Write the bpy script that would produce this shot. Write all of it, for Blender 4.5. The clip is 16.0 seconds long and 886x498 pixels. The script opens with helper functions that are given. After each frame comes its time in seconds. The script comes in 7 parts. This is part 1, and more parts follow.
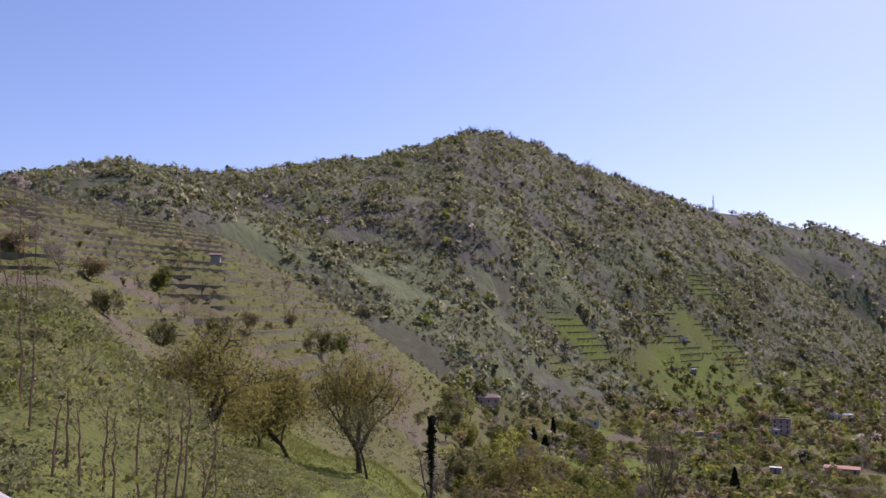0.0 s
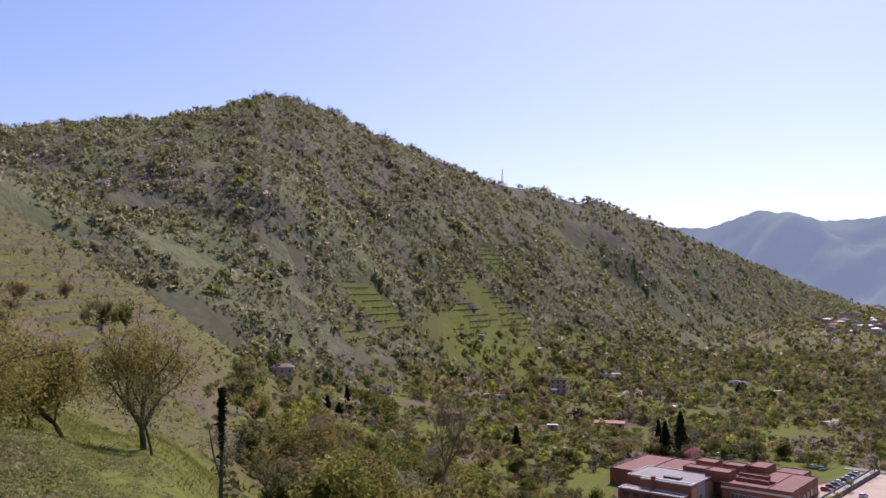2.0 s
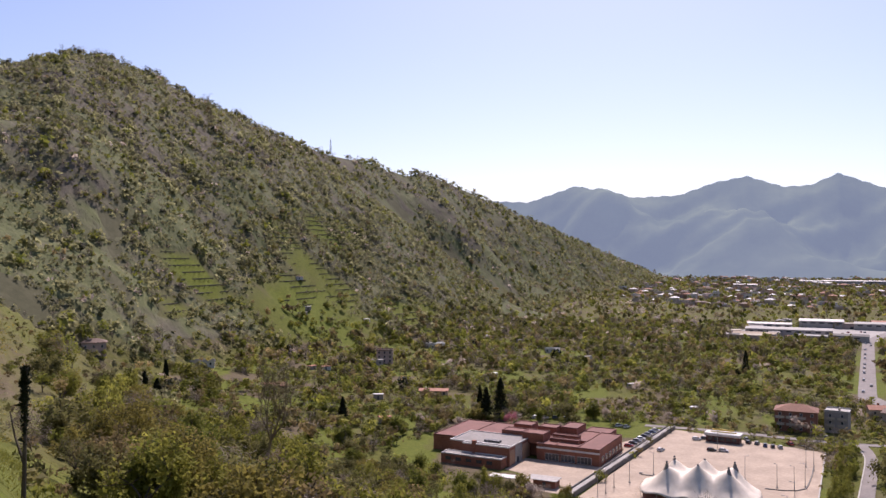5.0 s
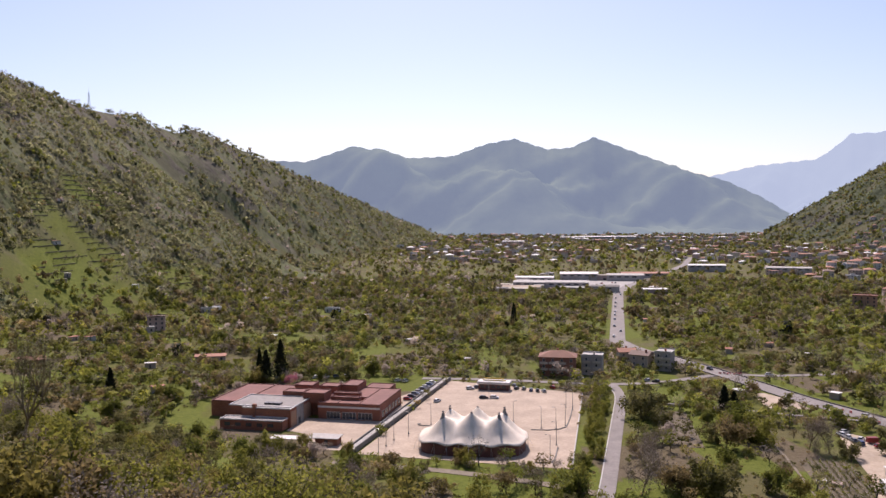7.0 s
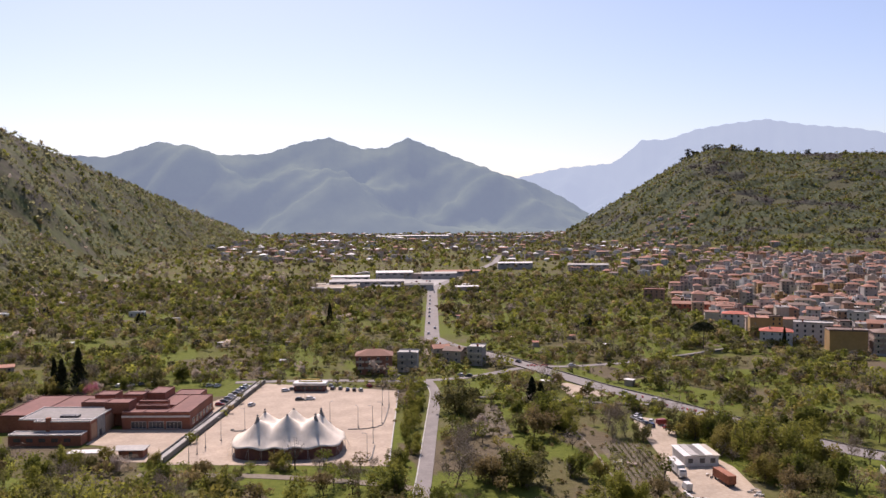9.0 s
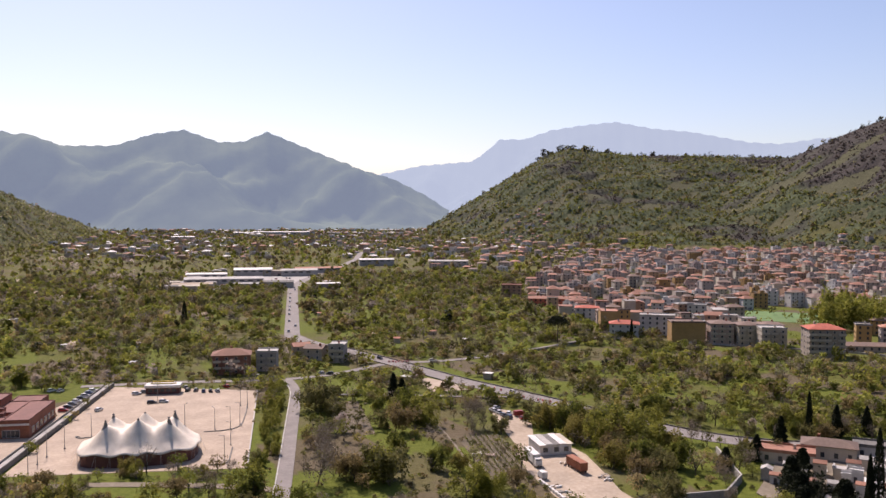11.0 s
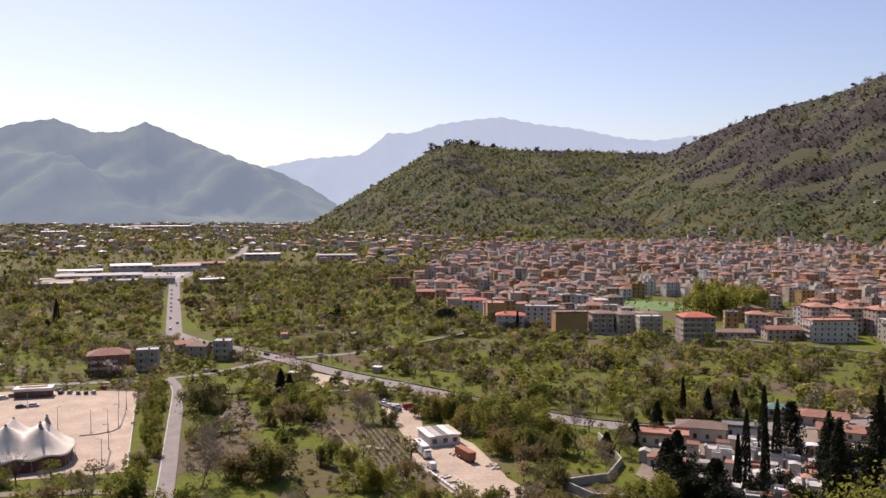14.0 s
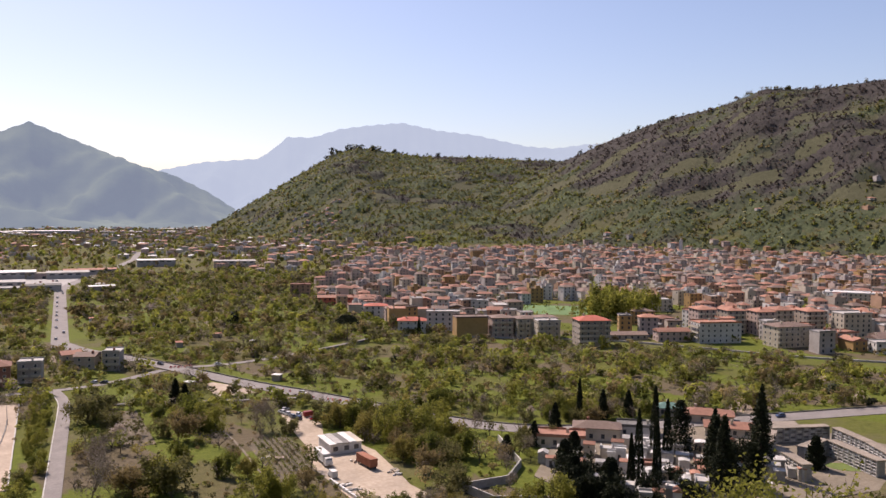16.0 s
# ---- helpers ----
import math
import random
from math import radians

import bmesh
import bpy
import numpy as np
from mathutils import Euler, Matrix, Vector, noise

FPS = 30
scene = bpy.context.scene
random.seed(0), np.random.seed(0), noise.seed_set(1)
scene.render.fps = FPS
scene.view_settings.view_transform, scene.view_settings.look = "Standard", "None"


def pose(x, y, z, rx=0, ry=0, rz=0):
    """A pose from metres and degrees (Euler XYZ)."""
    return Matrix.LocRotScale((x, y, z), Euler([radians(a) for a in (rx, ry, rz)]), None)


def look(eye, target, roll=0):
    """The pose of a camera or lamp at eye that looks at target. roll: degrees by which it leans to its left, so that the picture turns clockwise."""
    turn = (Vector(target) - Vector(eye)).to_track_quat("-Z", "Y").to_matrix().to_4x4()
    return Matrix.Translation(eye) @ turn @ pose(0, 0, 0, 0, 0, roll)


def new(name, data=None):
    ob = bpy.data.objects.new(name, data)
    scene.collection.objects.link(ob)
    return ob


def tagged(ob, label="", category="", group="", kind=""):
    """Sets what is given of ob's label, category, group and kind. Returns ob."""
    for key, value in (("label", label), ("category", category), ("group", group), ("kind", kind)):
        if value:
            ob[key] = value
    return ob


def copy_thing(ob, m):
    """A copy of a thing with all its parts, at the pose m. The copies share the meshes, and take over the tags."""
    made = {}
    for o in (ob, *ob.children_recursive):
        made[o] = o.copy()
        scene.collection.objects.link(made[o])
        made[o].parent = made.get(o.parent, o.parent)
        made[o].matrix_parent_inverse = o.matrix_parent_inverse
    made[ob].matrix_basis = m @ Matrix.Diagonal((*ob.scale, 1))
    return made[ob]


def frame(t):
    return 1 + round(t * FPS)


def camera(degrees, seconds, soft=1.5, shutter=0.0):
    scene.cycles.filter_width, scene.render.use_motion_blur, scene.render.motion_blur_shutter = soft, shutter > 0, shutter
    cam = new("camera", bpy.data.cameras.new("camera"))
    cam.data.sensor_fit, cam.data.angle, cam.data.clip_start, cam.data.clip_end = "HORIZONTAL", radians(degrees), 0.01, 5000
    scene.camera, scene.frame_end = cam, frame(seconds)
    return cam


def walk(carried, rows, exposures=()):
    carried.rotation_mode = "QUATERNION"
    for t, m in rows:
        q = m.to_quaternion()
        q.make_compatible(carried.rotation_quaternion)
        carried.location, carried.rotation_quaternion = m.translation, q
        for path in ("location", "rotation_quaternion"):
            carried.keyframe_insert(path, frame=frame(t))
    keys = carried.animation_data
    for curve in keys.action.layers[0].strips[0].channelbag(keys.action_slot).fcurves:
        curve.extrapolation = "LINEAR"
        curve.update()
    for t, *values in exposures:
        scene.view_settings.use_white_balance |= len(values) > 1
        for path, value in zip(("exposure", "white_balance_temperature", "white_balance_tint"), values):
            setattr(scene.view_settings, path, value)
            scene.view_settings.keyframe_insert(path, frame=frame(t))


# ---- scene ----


EYE = (0.0, 0.0, 80.0)
cam = camera(56.54, 16.0)
# seconds, heading right of north, pitch up, roll
TURNS = [
    (0.0, -54.15, 4.77, -0.02),
    (0.5, -50.41, 4.24, 0.16),
    (1.0, -46.58, 3.57, 0.05),
    (1.5, -42.43, 3.12, 0.14),
    (2.0, -40.00, 2.60, 0.17),
    (2.5, -38.15, 2.21, 0.41),
    (3.0, -35.59, 2.13, 0.75),
    (3.2, -34.60, 1.74, 0.72),
    (5.3, -25.37, 0.02, 0.31),
    (5.5, -23.20, -0.61, 0.64),
    (6.0, -19.17, -1.73, 0.97),
    (6.5, -15.61, -2.22, 0.63),
    (7.0, -12.80, -2.26, 0.51),
    (7.5, -10.13, -2.53, 0.18),
    (8.0, -6.16, -2.40, 0.15),
    (8.5, -2.54, -2.59, 0.40),
    (9.0, -0.03, -2.40, 0.35),
    (9.5, 2.60, -2.37, 0.18),
    (10.0, 4.66, -2.62, 0.32),
    (10.2, 5.77, -2.61, 0.31),
    (12.3, 13.50, -2.71, -0.43),
    (12.5, 13.94, -2.57, -0.29),
    (13.0, 15.02, -2.82, -0.17),
    (13.5, 16.28, -2.76, -0.35),
    (14.0, 17.35, -3.09, -0.14),
    (14.5, 19.54, -2.75, -0.34),
    (15.0, 20.79, -2.40, 0.03),
    (15.5, 22.55, -2.68, -0.10),
    (16.0, 24.20, -2.67, -0.44),
]


def facing(az, pitch, roll):
    a, p = radians(az), radians(pitch)
    way = Vector((math.sin(a) * math.cos(p), math.cos(a) * math.cos(p), math.sin(p)))
    return look(EYE, Vector(EYE) + 100 * way, -roll)


walk(cam, [(t, facing(a, p, r)) for t, a, p, r in TURNS],
     exposures=[(0.0, 0.4, 5850, 37), (3.0, 0.46, 6300, 34), (5.5, 0.46, 6550, 30), (9.0, 0.46, 6750, 28), (16.0, 0.5, 7000, 27)])


# ---- sky and sun ----
SUN_AZ, SUN_EL = -16.0, 50.0
world = bpy.data.worlds.new("world")
scene.world = world
world.use_nodes = True
wn, wl = world.node_tree.nodes, world.node_tree.links
sky = wn.new("ShaderNodeTexSky")
sky.sky_type = "NISHITA"
sky.sun_disc = False
sky.sun_elevation = radians(SUN_EL)
sky.sun_rotation = radians(SUN_AZ)
sky.altitude = 200
sky.air_density, sky.dust_density, sky.ozone_density = 1.0, 1.2, 3.0
wn["Background"].inputs["Strength"].default_value = 0.10
wl.new(sky.outputs["Color"], wn["Background"].inputs["Color"])
sun_data = bpy.data.lights.new("sun", "SUN")
sun_data.energy, sun_data.angle, sun_data.color = 4.2, radians(0.53), (1.0, 0.94, 0.84)
sun = new("sun", sun_data)
sa, se = radians(SUN_AZ), radians(SUN_EL)
sun_way = Vector((math.sin(sa) * math.cos(se), math.cos(sa) * math.cos(se), math.sin(se)))
sun.matrix_world = look(Vector((0, 0, 300)) + sun_way * 100, (0, 0, 300))


# ---- materials ----
def node_mat(name):
    m = bpy.data.materials.new(name)
    m.use_nodes = True
    return m, m.node_tree.nodes, m.node_tree.links, m.node_tree.nodes["Principled BSDF"]


def noise_tex(n, l, scale, detail=4.0, rough=0.6, coord="Object"):
    tc = n.new("ShaderNodeTexCoord")
    t = n.new("ShaderNodeTexNoise")
    t.inputs["Scale"].default_value, t.inputs["Detail"].default_value = scale, detail
    t.inputs["Roughness"].default_value = rough
    l.new(tc.outputs[coord], t.inputs["Vector"])
    return t.outputs["Fac"]


def ramp(n, l, fac, stops):
    r = n.new("ShaderNodeValToRGB")
    els = r.color_ramp.elements
    while len(els) < len(stops):
        els.new(0.5)
    for e, (p, c) in zip(els, stops):
        e.position, e.color = p, (*c, 1)
    l.new(fac, r.inputs["Fac"])
    return r.outputs["Color"]


def blend(n, l, fac, a, b, mode="MIX"):
    m = n.new("ShaderNodeMix")
    m.data_type, m.blend_type = "RGBA", mode
    for sock, v in ((m.inputs["Factor"], fac), (m.inputs["A"], a), (m.inputs["B"], b)):
        if isinstance(v, (int, float)):
            sock.default_value = v
        elif isinstance(v, tuple):
            sock.default_value = (*v, 1)
        else:
            l.new(v, sock)
    return m.outputs["Result"]


def surface(name, dark, light, scale=1.0, rough=0.85, metal=0.0, bump=0.0, big=0.12, vary=0.0):
    """A weathered surface: fine grain over broad stains, with a little relief."""
    m, n, l, b = node_mat(name)
    fine = ramp(n, l, noise_tex(n, l, scale, 5), [(0.25, dark), (0.75, light)])
    stain = ramp(n, l, noise_tex(n, l, scale * big, 3), [(0.3, (0.72, 0.72, 0.72)), (0.7, (1.0, 1.0, 1.0))])
    col = blend(n, l, 1.0, fine, stain, "MULTIPLY")
    if vary:
        info = n.new("ShaderNodeObjectInfo")
        v = ramp(n, l, info.outputs["Random"], [(0.0, (1 - vary,) * 3), (1.0, (1.0, 1.0, 1.0))])
        col = blend(n, l, 1.0, col, v, "MULTIPLY")
    l.new(col, b.inputs["Base Color"])
    b.inputs["Roughness"].default_value, b.inputs["Metallic"].default_value = rough, metal
    if bump:
        bp = n.new("ShaderNodeBump")
        bp.inputs["Strength"].default_value, bp.inputs["Distance"].default_value = bump, 0.1
        l.new(noise_tex(n, l, scale * 3, 4), bp.inputs["Height"])
        l.new(bp.outputs["Normal"], b.inputs["Normal"])
    return m


def foliage(name, dark, light, scale=0.16, through_light=0.52):
    """Leaves: some light passes through; hue drifts from tree to tree and from leaf to leaf."""
    m, n, l, b = node_mat(name)
    geo = n.new("ShaderNodeNewGeometry")
    col = ramp(n, l, noise_tex(n, l, scale, 2, 0.5), [(0.32, dark), (0.68, light)])
    col = blend(n, l, 1.0, col, (1.05, 1.0, 0.94), "MULTIPLY")
    leaf = ramp(n, l, geo.outputs["Random Per Island"], [(0.0, (0.72, 0.74, 0.72)), (1.0, (1.0, 1.0, 1.0))])
    col = blend(n, l, 1.0, col, leaf, "MULTIPLY")
    # each tree of a grove is a little lighter or darker than the next
    own = n.new("ShaderNodeAttribute")
    own.attribute_name = "tone"
    add = n.new("ShaderNodeMath")
    add.operation, add.inputs[1].default_value = "ADD", 1.0
    l.new(own.outputs["Fac"], add.inputs[0])
    scaled = n.new("ShaderNodeVectorMath")
    scaled.operation = "SCALE"
    l.new(col, scaled.inputs["Vector"])
    l.new(add.outputs["Value"], scaled.inputs["Scale"])
    col = scaled.outputs["Vector"]
    l.new(col, b.inputs["Base Color"])
    b.inputs["Roughness"].default_value = 0.75
    b.inputs["Specular IOR Level"].default_value = 0.15
    tr = n.new("ShaderNodeBsdfTranslucent")
    l.new(col, tr.inputs["Color"])
    mix = n.new("ShaderNodeMixShader")
    mix.inputs["Fac"].default_value = through_light
    l.new(b.outputs["BSDF"], mix.inputs[1])
    l.new(tr.outputs["BSDF"], mix.inputs[2])
    l.new(mix.outputs["Shader"], n["Material Output"].inputs["Surface"])
    return m


def ground_mat():
    m, n, l, b = node_mat("ground")
    cov = n.new("ShaderNodeVertexColor")
    cov.layer_name = "cover"
    sep = n.new("ShaderNodeSeparateColor")
    l.new(cov.outputs["Color"], sep.inputs["Color"])
    grass = ramp(n, l, noise_tex(n, l, 0.35, 8, 0.7), [(0.3, (0.055, 0.058, 0.018)), (0.5, (0.096, 0.098, 0.026)), (0.72, (0.142, 0.13, 0.045))])
    fresh = ramp(n, l, noise_tex(n, l, 0.5, 8, 0.7), [(0.28, (0.058, 0.072, 0.012)), (0.5, (0.1, 0.125, 0.018)), (0.74, (0.15, 0.165, 0.032))])
    soil = ramp(n, l, noise_tex(n, l, 0.6, 8, 0.7), [(0.3, (0.085, 0.066, 0.042)), (0.7, (0.15, 0.12, 0.08))])
    wood = ramp(n, l, noise_tex(n, l, 0.12, 8, 0.75), [(0.3, (0.06, 0.062, 0.034)), (0.55, (0.088, 0.088, 0.05)), (0.75, (0.125, 0.118, 0.075))])
    patch = noise_tex(n, l, 0.03, 6, 0.65)
    base = blend(n, l, ramp(n, l, patch, [(0.5, (0, 0, 0)), (0.64, (1, 1, 1))]), grass, soil)
    base = blend(n, l, sep.outputs["Red"], base, fresh)
    base = blend(n, l, sep.outputs["Green"], base, soil)
    base = blend(n, l, sep.outputs["Blue"], base, wood)
    l.new(base, b.inputs["Base Color"])
    b.inputs["Roughness"].default_value = 0.95
    b.inputs["Specular IOR Level"].default_value = 0.1
    bp = n.new("ShaderNodeBump")
    bp.inputs["Strength"].default_value, bp.inputs["Distance"].default_value = 0.6, 0.5
    l.new(noise_tex(n, l, 0.8, 6, 0.7), bp.inputs["Height"])
    l.new(bp.outputs["Normal"], b.inputs["Normal"])
    return m


def distance_mat(name, dark, light, haze_glow, amount):
    """Mountains several kilometres off; the valley haze is mixed in as blue glow."""
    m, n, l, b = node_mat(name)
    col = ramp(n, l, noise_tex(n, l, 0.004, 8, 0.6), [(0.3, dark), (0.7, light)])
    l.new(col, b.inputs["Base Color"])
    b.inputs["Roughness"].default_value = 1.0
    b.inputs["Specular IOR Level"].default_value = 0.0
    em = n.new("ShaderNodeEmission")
    em.inputs["Color"].default_value = (*haze_glow, 1)
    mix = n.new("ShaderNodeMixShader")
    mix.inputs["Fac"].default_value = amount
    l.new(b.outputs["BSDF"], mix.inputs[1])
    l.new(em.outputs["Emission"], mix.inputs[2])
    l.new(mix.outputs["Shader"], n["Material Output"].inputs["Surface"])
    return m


def canopy_mat(name, greens, browns):
    """Closed woodland: crowns in leaf and crowns still bare, in patches."""
    m, n, l, b = node_mat(name)
    att = n.new("ShaderNodeVertexColor")
    att.layer_name = "crown"
    sep = n.new("ShaderNodeSeparateColor")
    l.new(att.outputs["Color"], sep.inputs["Color"])
    green = ramp(n, l, sep.outputs["Red"], [(0.0, greens[0]), (0.55, greens[1]), (1.0, greens[2])])
    brown = ramp(n, l, sep.outputs["Red"], [(0.0, browns[0]), (1.0, browns[1])])
    col = blend(n, l, sep.outputs["Green"], green, brown)
    grain = ramp(n, l, noise_tex(n, l, 0.9, 3, 0.7), [(0.3, (0.68, 0.68, 0.68)), (0.7, (1.12, 1.12, 1.12))])
    col = blend(n, l, 1.0, col, grain, "MULTIPLY")
    l.new(col, b.inputs["Base Color"])
    b.inputs["Roughness"].default_value = 0.9
    b.inputs["Specular IOR Level"].default_value = 0.1
    bp = n.new("ShaderNodeBump")
    bp.inputs["Strength"].default_value, bp.inputs["Distance"].default_value = 0.5, 0.6
    l.new(noise_tex(n, l, 0.7, 4, 0.7), bp.inputs["Height"])
    l.new(bp.outputs["Normal"], b.inputs["Normal"])
    return m


M = {}
M["canopy_left"] = canopy_mat("canopy_left", ((0.085, 0.1, 0.043), (0.118, 0.134, 0.056), (0.155, 0.17, 0.072)), ((0.098, 0.087, 0.066), (0.135, 0.12, 0.09)))
M["canopy_right"] = canopy_mat("canopy_right", ((0.05, 0.065, 0.034), (0.075, 0.092, 0.045), (0.105, 0.12, 0.058)), ((0.052, 0.045, 0.043), (0.07, 0.061, 0.056)))
M["ground"] = ground_mat()
# haze put into the ranges as emission, stronger on the farther one
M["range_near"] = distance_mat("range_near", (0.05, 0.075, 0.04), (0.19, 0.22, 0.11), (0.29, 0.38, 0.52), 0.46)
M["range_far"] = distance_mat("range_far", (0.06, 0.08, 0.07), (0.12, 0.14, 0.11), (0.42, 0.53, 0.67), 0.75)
M["bark"] = surface("bark", (0.05, 0.038, 0.028), (0.12, 0.095, 0.07), 3.0, 0.95)
M["pale_bark"] = surface("pale_bark", (0.14, 0.10, 0.06), (0.26, 0.20, 0.12), 3.0, 0.95)
M["leaf_olive"] = foliage("leaf_olive", (0.124, 0.13, 0.046), (0.227, 0.215, 0.09))
M["leaf_fresh"] = foliage("leaf_fresh", (0.175, 0.195, 0.034), (0.325, 0.325, 0.074))
M["leaf_gold"] = foliage("leaf_gold", (0.178, 0.165, 0.04), (0.324, 0.285, 0.085))
M["leaf_bud"] = foliage("leaf_bud", (0.178, 0.14, 0.065), (0.292, 0.235, 0.115))
M["leaf_bare"] = foliage("leaf_bare", (0.19, 0.165, 0.135), (0.32, 0.28, 0.235), through_light=0.3)
M["leaf_dark"] = foliage("leaf_dark", (0.014, 0.02, 0.01), (0.034, 0.042, 0.019), through_light=0.12)
M["leaf_green"] = foliage("leaf_green", (0.119, 0.145, 0.03), (0.238, 0.255, 0.055))
M["blossom"] = foliage("blossom", (0.42, 0.36, 0.32), (0.66, 0.58, 0.53))
M["blossom_pink"] = foliage("blossom_pink", (0.40, 0.14, 0.20), (0.55, 0.24, 0.30))
M["grass_dry"] = foliage("grass_dry", (0.16, 0.165, 0.075), (0.27, 0.27, 0.14), 1.5, 0.5)
M["grass_green"] = foliage("grass_green", (0.13, 0.15, 0.028), (0.25, 0.255, 0.056), 0.8, 0.5)
M["asphalt"] = surface("asphalt", (0.19, 0.17, 0.155), (0.265, 0.24, 0.22), 1.2, 0.9)
M["lot"] = surface("lot_paving", (0.36, 0.28, 0.205), (0.5, 0.4, 0.3), 0.8, 0.9)
M["dirt"] = surface("dirt", (0.36, 0.28, 0.20), (0.52, 0.43, 0.33), 0.7, 0.95, bump=0.3)
M["concrete"] = surface("concrete", (0.30, 0.285, 0.26), (0.46, 0.44, 0.40), 1.0, 0.9)
M["dark_concrete"] = surface("dark_concrete", (0.12, 0.115, 0.105), (0.22, 0.21, 0.19), 1.0, 0.9)
M["kerb"] = surface("kerb", (0.4, 0.39, 0.36), (0.6, 0.58, 0.54), 2.0, 0.9)
M["brick_red"] = surface("brick_red", (0.26, 0.09, 0.05), (0.36, 0.145, 0.085), 1.5, 0.85)
M["roof_red"] = surface("roof_red", (0.17, 0.07, 0.055), (0.25, 0.105, 0.082), 0.9, 0.85)
M["roof_grey"] = surface("roof_grey", (0.36, 0.34, 0.31), (0.52, 0.5, 0.46), 0.8, 0.85)
M["trim_white"] = surface("trim_white", (0.6, 0.58, 0.54), (0.78, 0.76, 0.72), 1.5, 0.7)
M["tent_white"] = surface("tent_white", (0.78, 0.68, 0.54), (0.88, 0.79, 0.65), 0.5, 0.6, big=0.4)
M["tent_skirt"] = surface("tent_skirt", (0.10, 0.035, 0.03), (0.16, 0.06, 0.05), 1.0, 0.7)
M["steel"] = surface("steel", (0.30, 0.30, 0.31), (0.45, 0.45, 0.46), 2.0, 0.45, 0.8)
M["dark_metal"] = surface("dark_metal", (0.05, 0.05, 0.055), (0.10, 0.10, 0.11), 2.0, 0.5, 0.5)
M["window"] = surface("window_glass", (0.03, 0.035, 0.045), (0.06, 0.07, 0.085), 0.6, 0.15)
for key, c in (("cream", (0.6, 0.53, 0.42)), ("pink", (0.55, 0.42, 0.36)), ("ochre", (0.50, 0.31, 0.12)), ("white", (0.68, 0.66, 0.62)),
               ("grey", (0.47, 0.43, 0.395)), ("orange", (0.5, 0.31, 0.2)), ("tan", (0.46, 0.39, 0.32))):
    M["wall_" + key] = surface("plaster_" + key, tuple(v * 0.85 for v in c), c, 0.7, 0.9, vary=0.15)
M["tile_orange"] = surface("tile_orange", (0.36, 0.16, 0.10), (0.50, 0.25, 0.165), 1.2, 0.85, vary=0.4)
M["roof_green"] = surface("roof_green", (0.08, 0.17, 0.14), (0.12, 0.24, 0.2), 1.2, 0.8)
M["lawn"] = surface("lawn", (0.10, 0.15, 0.03), (0.16, 0.21, 0.05), 0.8, 0.95)
M["tile_red"] = surface("tile_red", (0.42, 0.10, 0.06), (0.55, 0.16, 0.10), 1.2, 0.85)
M["tile_brown"] = surface("tile_brown", (0.17, 0.112, 0.086), (0.28, 0.195, 0.15), 1.2, 0.85, vary=0.25)
M["tilled"] = surface("tilled", (0.085, 0.07, 0.042), (0.17, 0.135, 0.085), 0.9, 0.95, bump=0.6)
M["barrier_red"] = surface("barrier_red", (0.5, 0.05, 0.04), (0.65, 0.09, 0.07), 3, 0.5)
M["dirt_path"] = surface("dirt_path", (0.16, 0.13, 0.09), (0.26, 0.22, 0.16), 1.0, 0.95)
M["gravel"] = surface("gravel", (0.22, 0.18, 0.14), (0.34, 0.29, 0.23), 1.0, 0.95)
M["terrace_wall"] = surface("terrace_wall", (0.11, 0.1, 0.06), (0.2, 0.18, 0.11), 0.8, 0.95)
M["house_brown"] = surface("house_brown", (0.22, 0.10, 0.07), (0.32, 0.155, 0.105), 0.8, 0.9)
# paler than the other leaves: haze over the hillside put into the colour
M["leaf_hill"] = foliage("leaf_hill", (0.215, 0.225, 0.12), (0.34, 0.345, 0.19), through_light=0.6)
M["leaf_twig"] = foliage("leaf_twig", (0.075, 0.062, 0.058), (0.125, 0.105, 0.095), through_light=0.3)
M["roof_slate"] = surface("roof_slate", (0.21, 0.195, 0.18), (0.32, 0.30, 0.275), 0.8, 0.85)


# ---- the land: one height for every place ----
def curve_at(az, table, col):
    t = np.array(table, float)
    return np.interp(az, t[:, 0], t[:, col])


# heading, distance of crest, its height angle, distance of foot, height of foot
HILL_LEFT = [(-110, 600, 9.0, 340, 118), (-83, 700, 8.2, 350, 107), (-78, 720, 9.5, 350, 100), (-75, 740, 10.0, 350, 94), (-71.3, 780, 9.5, 350, 86),
             (-66.8, 840, 9.95, 350, 68), (-62.1, 880, 10.7, 370, 56), (-60, 900, 10.75, 385, 48), (-56.3, 940, 11.7, 405, 38), (-52.5, 980, 12.8, 430, 26), (-50.3, 1000, 12.7, 450, 22),
             (-47.6, 1020, 11.75, 480, 18), (-44.3, 1050, 10.3, 520, 14), (-41, 1100, 9.05, 570, 12), (-38, 1170, 7.75, 660, 9), (-35.8, 1300, 7.0, 800, 6), (-33, 1420, 6.5, 920, 4),
             (-30.6, 1500, 5.65, 1000, 3), (-29.5, 1540, 5.9, 1040, 3), (-27.4, 1620, 5.05, 1120, 2), (-25.2, 1740, 4.05, 1210, 2), (-22.9, 1880, 3.0, 1330, 1), (-19.7, 2150, 1.6, 1550, 0),
             (-16.1, 2500, -0.1, 1950, 0), (-14, 2750, -0.9, 2300, 0), (-12.5, 3000, -1.5, 2800, 0)]
